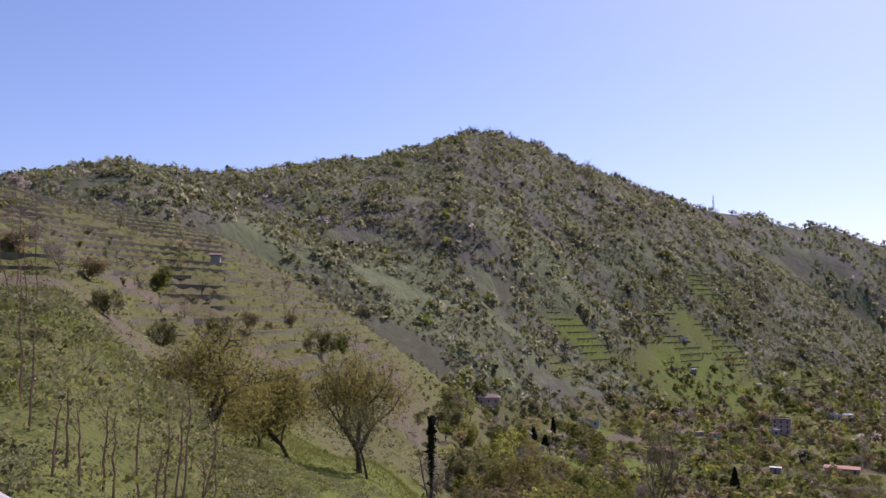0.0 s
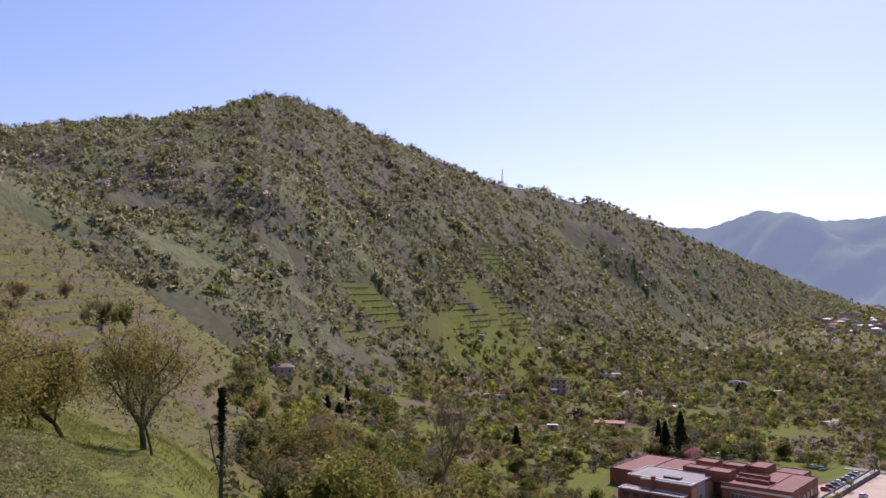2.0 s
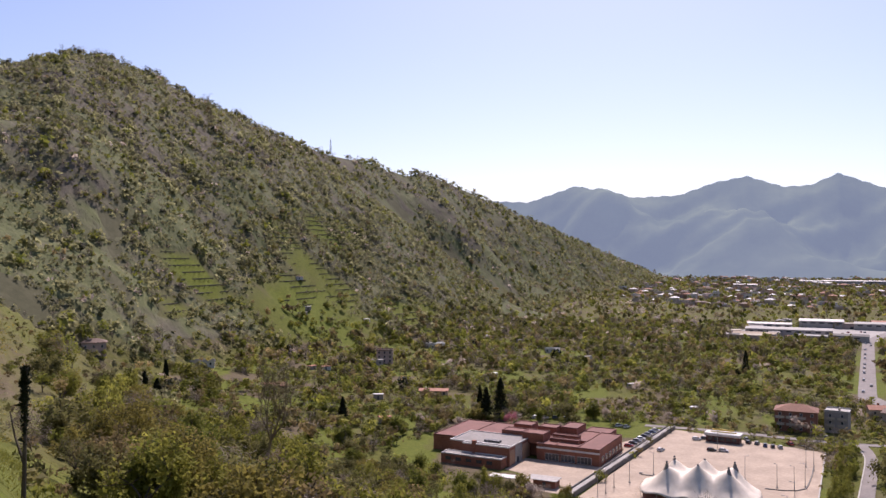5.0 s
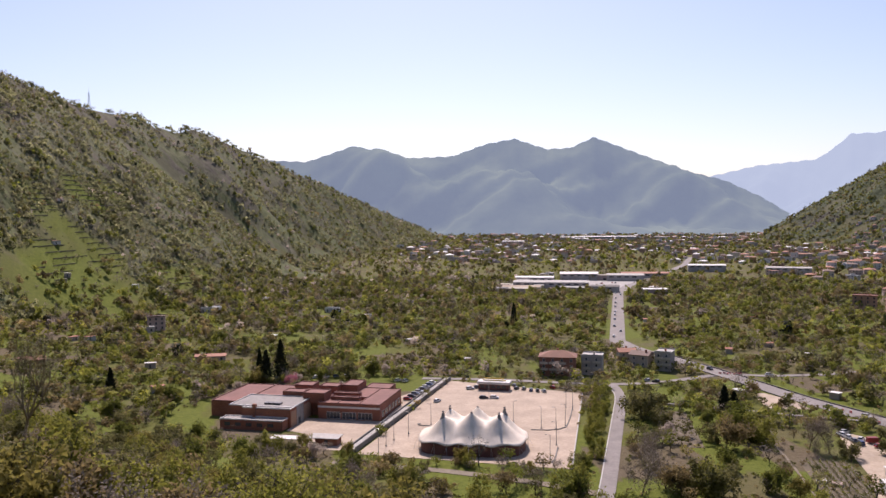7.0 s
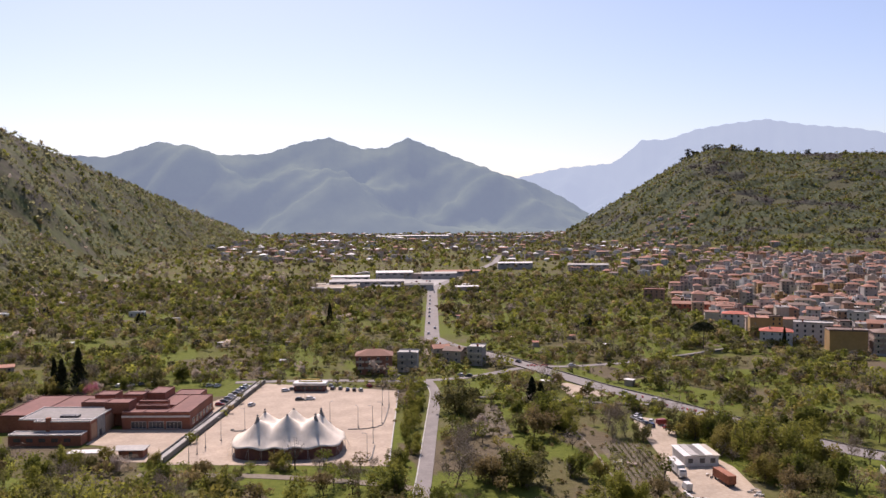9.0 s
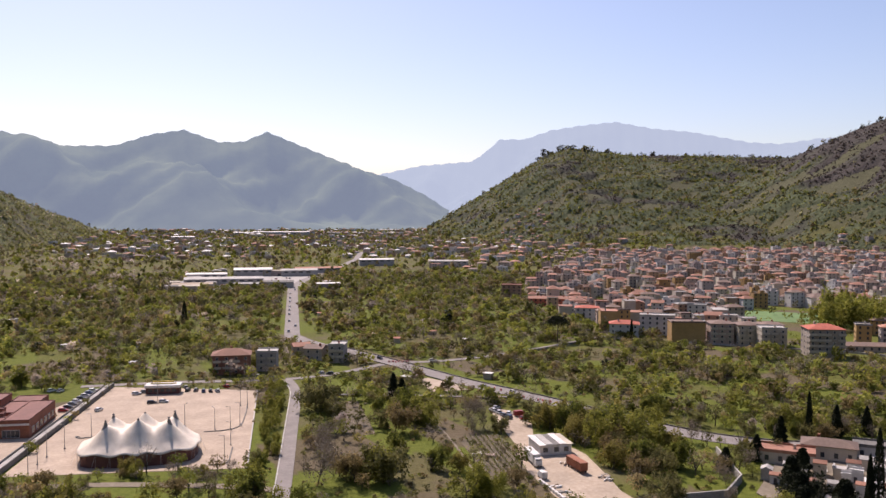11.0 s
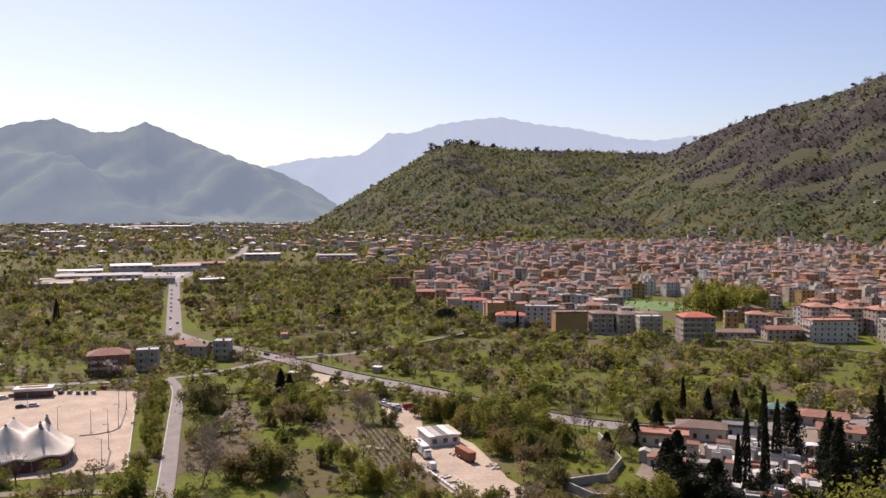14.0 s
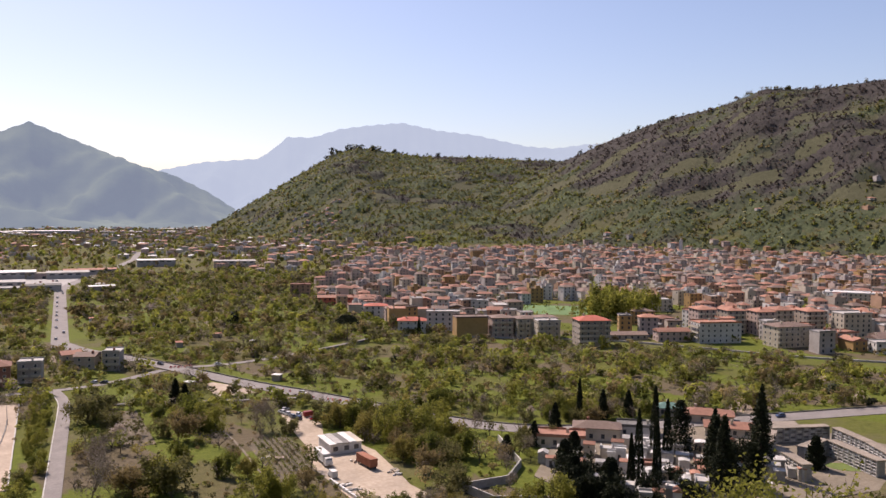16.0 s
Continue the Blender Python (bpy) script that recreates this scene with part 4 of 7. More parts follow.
# ---- trees that stand near, one by one ----
def branching(seed, h, r, depth, leaves, size, lean=0.25, twisted=0.35, fork=0.28, sides=5, girth=0.028, skirt=0.11):
    """Trunk and limbs that fork again and again; leaves gather along the last twigs. Returns two sets of arrays."""
    rs = np.random.RandomState(seed)
    wv, wf, tips = [], [], []

    def seg(p, q, r0, r1, n):
        w = (q - p) / (np.linalg.norm(q - p) + 1e-9)
        a = np.cross(w, (0.31, 0.9, 0.2))
        a /= np.linalg.norm(a)
        b = np.cross(w, a)
        k = len(wv)
        for c, rad in ((p, r0), (q, r1)):
            for i in range(n):
                t = 2 * math.pi * i / n
                wv.append(c + (a * math.cos(t) + b * math.sin(t)) * rad)
        for i in range(n):
            j = (i + 1) % n
            wf.append((k + i, k + j, k + n + j))
            wf.append((k + i, k + n + j, k + n + i))

    def grow(p, way, length, rad, level):
        n = sides if level == 0 else (4 if level == 1 else 3)
        cuts = 2 if level < 2 else 1
        for i in range(cuts):
            way = way + rs.normal(0, twisted * 0.35, 3)
            way /= np.linalg.norm(way)
            q = p + way * length / cuts
            seg(p, q, rad * (1 - 0.18 * i), rad * (0.82 - 0.14 * i), n)
            p = q
            if level >= max(depth - 2, 1):
                tips.append(p)
        if level >= depth:
            return
        for i in range(3 if level else 5):
            side = rs.normal(0, 1, 3)
            side[2] = abs(side[2]) * 0.5
            w = way * rs.uniform(0.35, 0.8) + side / np.linalg.norm(side) * (0.9 if level else 1.0)
            w = w * (r / h * 1.7, r / h * 1.7, 1.0)
            w /= np.linalg.norm(w)
            grow(p, w, length * rs.uniform(0.55, 0.85) * (1.0 if level else (1 - fork) / fork * 0.42), rad * rs.uniform(0.45, 0.62), level + 1)

    grow(np.array((0.0, 0.0, -0.6)), np.array((rs.normal(0, lean * 0.5), rs.normal(0, lean * 0.5), 1.0)), h * fork + 0.6, h * girth, 0)
    wv = np.array(wv)
    s = h / max(wv[:, 2].max(), 0.1)
    wv[:, 2] *= s
    sx = r / max(np.percentile(np.hypot(wv[:, 0], wv[:, 1]), 96), 0.1)
    wv[:, :2] *= min(max(sx, 0.5), 2.0)
    tips = np.array(tips) * (min(max(sx, 0.5), 2.0), min(max(sx, 0.5), 2.0), s)
    c = tips[rs.randint(len(tips), size=leaves)] + rs.normal(0, 1, (leaves, 3)) * (r * 0.10, r * 0.10, h * 0.05)
    c[:, 2] -= np.abs(rs.normal(0, skirt, leaves)) * h
    nrm = rs.normal(0, 0.8, (leaves, 3)) + (0, 0.1, 0.5)
    a = np.cross(nrm, rs.normal(0, 1, (leaves, 3)))
    a /= np.linalg.norm(a, axis=1)[:, None]
    b = np.cross(nrm / np.linalg.norm(nrm, axis=1)[:, None], a)
    z = (size * rs.uniform(0.6, 1.3, leaves))[:, None]
    lv = np.stack([c - a * z - b * z * 0.5, c + a * z - b * z * 0.5, c + b * z * 0.9], 1).reshape(-1, 3)
    lv[:, 2] = np.maximum(lv[:, 2], 0.1)
    lf = np.arange(leaves * 3).reshape(-1, 3)
    return (wv, np.array(wf)), (lv, lf)


TREE_ME = {}


def near_tree(kind, x, y, rz=0.0, scale=1.0, z=None, group=""):
    """A standing tree with its trunk and its crown as parts."""
    name, label, bark, leaf, args = TREE_KINDS[kind]
    if kind not in TREE_ME:
        (wv, wf), (lv, lf) = branching(*args)
        TREE_ME[kind] = numpy_mesh("trunk", wv, wf, [M[bark]]), numpy_mesh("crown", lv, lf, [M[leaf]])
    t = thing(name, label, "tree", x, y, z, rz, group)
    t.scale = (scale, scale, scale)
    share("trunk", TREE_ME[kind][0], t, Matrix())
    share("crown", TREE_ME[kind][1], t, Matrix())
    return t


TREE_KINDS = {
    "old": ("old_fruit_tree", "gnarled old fruit tree with dark twisted limbs and sparse buds", "bark", "leaf_gold", (31, 6.9, 5.4, 5, 19000, 0.075, 0.15, 0.42, 0.16, 7, 0.05, 0.16)),
    "yellow": ("fruit_tree", "crooked fruit tree with yellow-green spring leaves", "bark", "leaf_gold", (2, 5.6, 3.4, 5, 12000, 0.075, 0.35, 0.45, 0.22, 6, 0.038, 0.14)),
    "upright": ("fruit_tree", "upright tree with dark limbs and budding twigs", "bark", "leaf_gold", (3, 7.2, 2.9, 5, 7500, 0.07, 0.2, 0.35, 0.22, 6, 0.038)),
    "thin": ("young_tree", "thin young tree with a few pale green leaves", "bark", "leaf_olive", (4, 4.8, 1.7, 3, 1500, 0.07, 0.3, 0.3, 0.35, 5, 0.02)),
    "poplar": ("bare_tree", "tall pale leafless tree with spreading branches", "pale_bark", "leaf_hill", (5, 24, 8.0, 5, 2200, 0.12, 0.1, 0.3, 0.25, 6, 0.021)),
    "oak": ("budding_tree", "broad tree with yellow-brown budding leaves on the slope", "bark", "leaf_gold", (6, 9.5, 4.8, 4, 6500, 0.17, 0.2, 0.4, 0.2, 6, 0.035, 0.16)),
    "fresh": ("leafy_tree", "leafy bright green spring tree on the slope", "bark", "leaf_fresh", (7, 8.5, 4.2, 3, 3000, 0.25, 0.2, 0.4, 0.16, 5, 0.025, 0.2)),
    "lush": ("leafy_tree", "bright green leafy tree on the slope below", "bark", "leaf_fresh", (17, 8.5, 4.4, 4, 5500, 0.14, 0.2, 0.4, 0.16, 5, 0.025, 0.2)),
    "olive": ("olive_tree", "bushy tree with dull green leaves", "bark", "leaf_olive", (8, 6.0, 3.5, 3, 2200, 0.24, 0.3, 0.4, 0.16, 5, 0.03, 0.2)),
    "green": ("leafy_tree", "rounded tree with mid-green leaves", "bark", "leaf_green", (9, 6.5, 3.5, 3, 2300, 0.24, 0.2, 0.4, 0.16, 5, 0.028, 0.2)),
    "bud": ("budding_tree", "brownish budding fruit tree", "bark", "leaf_bud", (10, 5.4, 3.2, 3, 1700, 0.19, 0.3, 0.4, 0.2, 5, 0.03, 0.16)),
    "gold": ("budding_tree", "bushy tree with yellow-green young leaves", "bark", "leaf_gold", (14, 6.2, 3.5, 3, 2300, 0.22, 0.3, 0.4, 0.16, 5, 0.03, 0.2)),
    "bare": ("bare_tree", "bare grey-brown tree with fine twigs", "pale_bark", "leaf_bare", (11, 6.6, 3.0, 3, 1300, 0.12, 0.25, 0.4, 0.22, 5, 0.026, 0.12)),
    "bloom": ("blossoming_tree", "fruit tree in pale blossom", "bark", "blossom", (12, 5.0, 2.6, 3, 1500, 0.19, 0.3, 0.4, 0.2, 5, 0.028, 0.14)),
}


def at(az, d):
    return d * math.sin(radians(az)), d * math.cos(radians(az))


# old trees on the grass below the path
for kind, az, d, rz, sc in (("old", -69.6, 26, 20, 0.55), ("yellow", -64.4, 59, 60, 1.25), ("upright", -59.8, 58, 0, 1.2), ("thin", -59.2, 54, 90, 1.05), ("thin", -52, 98, 10, 1.2), ("yellow", -66.6, 66, 200, 0.8),
                            ("poplar", -40.2, 186, 0, 1.05), ("oak", -49.5, 128, 30, 0.95), ("olive", -52.5, 140, 0, 1.3), ("bare", -54.5, 118, 0, 0.9), ("oak", -46.5, 92, 80, 0.95), ("gold", -41.2, 92, 0, 1.45), ("bud", -37.6, 100, 90, 2.0), ("bare", -35.4, 88, 30, 1.7), ("fresh", -33.0, 104, 200, 1.4), ("olive", -50.5, 96, 10, 0.9), ("gold", -44.0, 88, 0, 1.05), ("bud", -30.2, 92, 70, 1.7), ("bare", -28.0, 88, 10, 1.6), ("fresh", -39.2, 128, 0, 1.3),
                            ("oak", -43.2, 97, 150, 0.9), ("fresh", -36.5, 150, 200, 1.1), ("bud", -34, 150, 0, 1.2), ("lush", -25.5, 72, 0, 1.4), ("lush", -21.5, 76, 120, 1.38), ("gold", -17.5, 82, 120, 1.6), ("lush", 46.5, 70, 30, 1.44), ("lush", 50.5, 66, 160, 1.46), ("lush", 53.5, 70, 60, 1.45),
                            ("lush", 42.8, 70, 250, 1.33), ("olive", -31, 135, 20, 1.2)):
    x, y = at(az, d)
    near_tree(kind, x, y, rz, sc)
# ivy-covered dead trunk
x, y = at(-55.0, 52)
t = thing("dead_tree", "cut dead trunk wrapped in dark ivy", "tree", x, y)
part("trunk", tube(bmesh.new(), [(0, 0, -0.5), (0.1, 0, 2), (0.0, 0.1, 4.5), (0.25, 0, 7.6)], [0.15, 0.12, 0.1, 0.07], 7), M["bark"], t)
part("branch", tube(bmesh.new(), [(0.05, 0, 2.2), (-0.9, 0.1, 3.6), (-1.2, 0, 5.0)], [0.09, 0.06, 0.03], 5), M["bark"], t)
rs = np.random.RandomState(3)
n = 1100
c = np.stack([rs.normal(0.1, 0.09, n), rs.normal(0, 0.09, n), 7.6 - np.abs(rs.normal(0, 1.7, n))], -1)
a, b = rs.normal(0, 0.09, (n, 3)), rs.normal(0, 0.09, (n, 3))
me = numpy_mesh("ivy", np.stack([c + a, c + b, c - a], 1).reshape(-1, 3), np.arange(3 * n).reshape(-1, 3), [M["leaf_dark"]])
share("ivy", me, t, Matrix())

# dry-stone terrace walls along the contours of spur and lower hillside
def terrace_walls(name, label, az0, az1, d0, d1, step, tall, seed):
    azs = np.arange(az0, az1, 0.22)
    ds = np.arange(d0, d1, 2.0)
    A, D = np.meshgrid(np.radians(azs), ds, indexing="ij")
    X, Y = D * np.sin(A), D * np.cos(A)
    Z = height(X, Y, "base")
    mask = terraces(X, Y)[0]
    V, F = [], []
    for level in np.arange(step, 240, step):
        row = []
        for i in range(len(azs)):
            z = Z[i]
            up = np.where((z[:-1] < level) & (z[1:] >= level))[0]
            if not len(up):
                row.append(None)
                continue
            j = up[0]
            d = ds[j] + 2.0 * (level - z[j]) / max(z[j + 1] - z[j], 1e-6)
            x, y = d * math.sin(math.radians(azs[i])), d * math.cos(math.radians(azs[i]))
            ok = mask[i, j] > 0.4 and wave(x, y, 60, seed) + wave(x, y, 13, seed + 1) * 0.5 > -0.7
            row.append((x, y, d) if ok else None)
        for p, q in zip(row, row[1:]):
            if p and q and abs(p[2] - q[2]) < 9:
                k = len(V)
                for x, y, d in (p, q):
                    h = tall * (0.8 + 0.4 * abs(math.sin(x * 0.7 + y * 0.3)))
                    f = (d - 0.9) / d
                    z = float(level)
                    V.extend(((x * f, y * f, z - step * 0.15 - h), (x * f, y * f, z - step * 0.15 + h * 0.3), (x, y, z - step * 0.15 + h * 0.3), (x, y, z - step * 0.15 - h)))
                F.extend(((k, k + 4, k + 5, k + 1), (k + 1, k + 5, k + 6, k + 2), (k + 2, k + 6, k + 7, k + 3)))
    return tagged(new(name, numpy_mesh(name, V, F, [M["terrace_wall"]])), label, "wall", kind="stuff")


terrace_walls("terrace_walls", "low dark dry-stone walls of the grassy terraces", -87, -53, 165, 430, 3.2, 0.9, 61)
terrace_walls("terrace_walls_hill", "dark dry-stone terrace walls on the lower hillside", -54, -27, 475, 1050, 5.0, 0.7, 63)

# trees of the slope and the nearest orchards
rs = np.random.RandomState(77)
x, y = scatter(6800, -54, 59, 85, 335, 111)
keep = ~built_on(x, y) & ~inside(x, y, TOWN)
az, d = np.degrees(np.arctan2(x, y)), np.hypot(x, y)
keep &= ~((az > -21) & (az < 40) & (d < 150))
keep &= ~((np.abs(x + 12.5) < 6) & (y > 245) & (y < 375))
keep &= (wave(x, y, 38, 9) + rs.uniform(-0.8, 0.8, len(x)) > -0.05)
keep &= ~((x > 4) & (x < 104) & (y > 212) & (y < 348) & (rs.uniform(0, 1, len(x)) < 0.72))
gap = ((x > 20) & (x < 62) & (y > 225) & (y < 300)) | ((x > 8) & (x < 30) & (y > 300) & (y < 345))
keep &= ~(gap & (rs.uniform(0, 1, len(x)) < 0.72))
x, y = x[keep], y[keep]
put = []
spots = []
for px, py in zip(x, y):
    if all((px - qx) ** 2 + (py - qy) ** 2 > 4.4 ** 2 for qx, qy in put):
        put.append((px, py))
first = put[:300]
for i, (px, py) in enumerate(first):
    az = math.degrees(math.atan2(px, py))
    if az < -22:
        kind = rs.choice(["olive", "gold", "fresh", "bud", "green", "bare", "bloom"], p=[0.2, 0.24, 0.18, 0.12, 0.13, 0.11, 0.02])
    else:
        kind = rs.choice(["olive", "fresh", "bud", "green", "bare", "bloom", "gold"], p=[0.18, 0.16, 0.14, 0.19, 0.13, 0.03, 0.17])
    near_tree(str(kind), px, py, rs.uniform(0, 360), rs.uniform(0.7, 1.4), group="trees of the nearest gardens")
rest = np.array(put[300:])
woods("garden_trees", rest[:, 0], rest[:, 1], 207, 5.9, 180, 0.33, limbs=3, lumps=6)
# young trees in the green strip beside the lane
for i in range(21):
    near_tree("fresh" if i % 3 else "green", -12.8 + rs.uniform(-1.8, 1.8), 262 + i * 5.4 + rs.uniform(-2, 2), rs.uniform(0, 360), rs.uniform(0.5, 0.85), group="young trees beside the lane")

# trees of the gardens beside the lane and of the strip beside the yard
for kind, x, y, sc in (("bud", 32, 293, 1.5), ("green", 43, 308, 1.45), ("fresh", 42, 305, 0.9), ("green", 32, 267, 0.85), ("bare", 59, 297, 1.35), ("bare", 65, 292, 1.25), ("olive", 23, 239, 1.35), ("fresh", 20, 243, 0.95), ("bare", 3, 238, 1.5),
                       ("bud", 14.5, 240, 1.25), ("green", 38, 247, 0.9), ("fresh", 44, 222, 0.9), ("bud", 45, 261, 0.6), ("bloom", 13, 297, 1.0), ("olive", 4, 328, 1.4), ("olive", 6, 334, 1.2), ("fresh", 36, 312, 0.8), ("bare", 8, 262, 1.1),
                       ("bare", 4, 268, 1.2), ("olive", 27, 300, 0.8), ("bud", 10, 246, 1.0), ("fresh", 52, 224, 0.8), ("green", 8, 283, 0.8), ("green", 29, 325, 0.6), ("olive", 12, 318, 0.8), ("bud", 60, 226, 0.9), ("green", 25, 254, 0.7), ("olive", 70, 288, 0.7)):
    near_tree(kind, x, y, (x * 31) % 360, sc * 1.4, group="trees of the lane gardens")
for i, (x, y) in enumerate(((86, 296), (88, 287), (92, 282), (94, 271), (97, 265), (100, 261), (102, 288), (96, 292), (104, 278), (98, 277), (108, 268), (96, 250), (103, 252), (94, 240), (100, 240), (108, 246), (112, 258), (97, 230), (106, 232), (118, 250), (112, 238))):
    near_tree(("olive", "gold", "green", "gold", "fresh", "bud")[i % 6], x, y, i * 57, 1.5 - 0.25 * (y < 255) + 0.15 * (i % 3), group="dense trees beside the dirt yard")
for kind, x, y, sc in (("fresh", -49, 255, 0.62), ("bare", -31, 245, 1.1), ("bare", -38, 250, 0.9), ("olive", -16, 262, 0.8), ("bare", -23, 254, 0.75), ("green", -91, 254, 0.6), ("green", -106, 259, 0.7), ("olive", -63, 248, 0.55), ("fresh", -75, 247, 0.5)):
    near_tree(kind, x, y, x * 13 % 360, sc, group="trees below the car park")

# trees round the school
for i, (x, y) in enumerate(((-190, 300), (-196, 318), (-192, 338), (-186, 352), (-176, 366), (-164, 374), (-150, 380), (-138, 388), (-126, 394), (-112, 398), (-196, 362), (-182, 380), (-160, 392), (-200, 286), (-186, 274), (-176, 262), (-160, 258), (-146, 256), (-205, 330), (-170, 400))):
    near_tree(("olive", "green", "bloom", "bud", "gold", "bare", "green")[i % 7], x, y, i * 71, 0.85 + 0.12 * (i * 5 % 6), group="trees round the school")

# low scrub under and between the trees
x, y = scatter(8500, -56, 54, 60, 420, 121)
s = ~built_on(x, y) & ~inside(x, y, TOWN) & (wave(x, y, 30, 19) + np.random.RandomState(6).uniform(-0.8, 0.8, len(x)) > 0.05)
tm = [tree_template(300 + j, 1.5, 1.3, 36, 0.3, limbs=0, lumps=3, low=0.05) for j in range(4)]
for j, key in enumerate(("leaf_olive", "leaf_green", "leaf_bud")):
    q = s & (np.arange(len(x)) % 3 == j)
    grove("scrub", "low bushes and weeds between the trees", tm, x[q], y[q], np.random.RandomState(8).uniform(0.5, 1.3, q.sum()), [M["bark"], M[key]], 400 + j, category="bushes")

# bushes and small trees on the terraced spur
for kind, az, d, sc in (("green", -73.6, 228, 1.1), ("olive", -72.8, 165, 0.8), ("olive", -69.3, 192, 0.9), ("olive", -76.4, 142, 0.7), ("bud", -67.5, 205, 0.9), ("bare", -79, 165, 1.0), ("bud", -77.5, 180, 1.0),
                        ("olive", -62.5, 230, 1.1), ("green", -61, 260, 1.0), ("bud", -64.5, 250, 0.9), ("olive", -59.6, 210, 1.0), ("bare", -80.5, 210, 0.9), ("bud", -81.5, 190, 0.9), ("bloom", -81.8, 420, 1.6)):
    x, y = at(az, d)
    near_tree(kind, x, y, az * 37 % 360, sc, group="trees of the terraced spur")
x, y = scatter(260, -86, -58, 150, 420, 131)
tx, ty = scatter(9000, -87, -56, 110, 450, 133)
tm = [tree_template(320 + j, 0.5, 0.8, 12, 0.17, limbs=0, lumps=2, low=0.02) for j in range(3)]
for j, key in enumerate(("grass_dry", "leaf_gold", "leaf_hill")):
    q = np.arange(len(tx)) % 3 == j
    grove("tussocks", "tussocks of dry grass on the terraced spur", tm, tx[q], ty[q], np.random.RandomState(9).uniform(0.5, 1.4, q.sum()), [M["bark"], M[key]], 420 + j, category="grass")
woods("spur_trees", x, y, 208, 3.4, 40, 0.3, {"leaf_olive": 0.35, "leaf_bare": 0.35, "leaf_bud": 0.3}, limbs=3, lumps=4)

# ---- the grass bank beside the viewpoint ----
def blades(name, label, n, az0, az1, d0, d1, hgt, wid, mat, seed, lean=1.6, clump=0.0):
    rs = np.random.RandomState(seed)
    x, y = scatter(n, az0, az1, d0, d1, seed, 1.5)
    k = wave(x, y, 2.3, seed) + rs.uniform(-0.9, 0.9, n) > clump
    x, y = x[k], y[k]
    z = height(x, y) - 0.03
    n = len(x)
    h = hgt * rs.uniform(0.5, 1.4, n)
    t = rs.uniform(0, 6.28, n)
    dx, dy = np.cos(t) * wid, np.sin(t) * wid
    lx, ly = rs.normal(0, lean, n) * h, rs.normal(0, lean, n) * h
    v = np.stack([np.stack([x - dx, y - dy, z], -1), np.stack([x + dx, y + dy, z], -1), np.stack([x + lx, y + ly, z + h], -1)], 1).reshape(-1, 3)
    me = numpy_mesh(name, v, np.arange(3 * n).reshape(-1, 3), [M[mat]])
    return tagged(new(name, me), label, "grass", kind="stuff")


blades("grass", "grey-green spring grass on the bank", 30000, -92, -60, 3.5, 30, 0.2, 0.014, "grass_dry", 501, lean=0.8)
blades("grass", "tall meadow grass below the trees", 40000, -74, -46, 34, 95, 0.3, 0.04, "grass_green", 503, lean=1.0)
# tufts of herbs that cover the bank
for j, (key, n, d0, d1, hh, sz, az1) in enumerate((("grass_dry", 4600, 3.5, 20, 0.10, 0.014, -62), ("grass_dry", 4200, 14, 48, 0.17, 0.034, -58), ("leaf_olive", 2600, 4, 46, 0.13, 0.022, -60), ("grass_green", 3400, 9, 46, 0.14, 0.026, -62), ("leaf_green", 500, 4, 44, 0.18, 0.028, -62), ("leaf_olive", 1100, 10, 40, 0.13, 0.026, -66))):
    tx, ty = scatter(n, -93, az1, d0, d1, 511 + j, 1.4)
    k = wave(tx, ty, 5.0, 520 + j) + np.random.RandomState(j).uniform(-1, 1, n) > -0.4
    tm = [tree_template(340 + 5 * j + q, hh, hh * 2.0, 18, sz, limbs=0, lumps=3, low=0.03) for q in range(3)]
    grove("herbs", "low grey-green and yellow-green herbs on the bank", tm, tx[k], ty[k], np.random.RandomState(20 + j).uniform(0.6, 1.5, k.sum()), [M["bark"], M[key]], 530 + j, category="herbs")


def stalk(az, d, h, lean, thick=0.011, name="dry_stalk", label="dry brown weed stalk standing in the grass"):
    x, y = at(az, d)
    rs = random.Random(int(az * 100))
    pts = [(0, 0, -0.1)]
    for i in range(1, 7):
        pts.append((lean * h * i / 6 + rs.uniform(-0.02, 0.02) * h, rs.uniform(-0.02, 0.02) * h, h * i / 6))
    s = thing(name, label, "dry plant", x, y, None, -az, "dry stalks on the bank")
    part("stem", tube(bmesh.new(), pts, [thick * (1 - 0.1 * i) for i in range(7)], 5), M["stalk"], s)
    for i in (3, 4, 5):
        if rs.random() < 0.6:
            p = Vector(pts[i])
            q = p + Vector((rs.choice((-1, 1)) * 0.12 * h, 0, 0.16 * h))
            part("twig", tube(bmesh.new(), [p, q], [thick * 0.5, thick * 0.3], 4), M["stalk"], s)


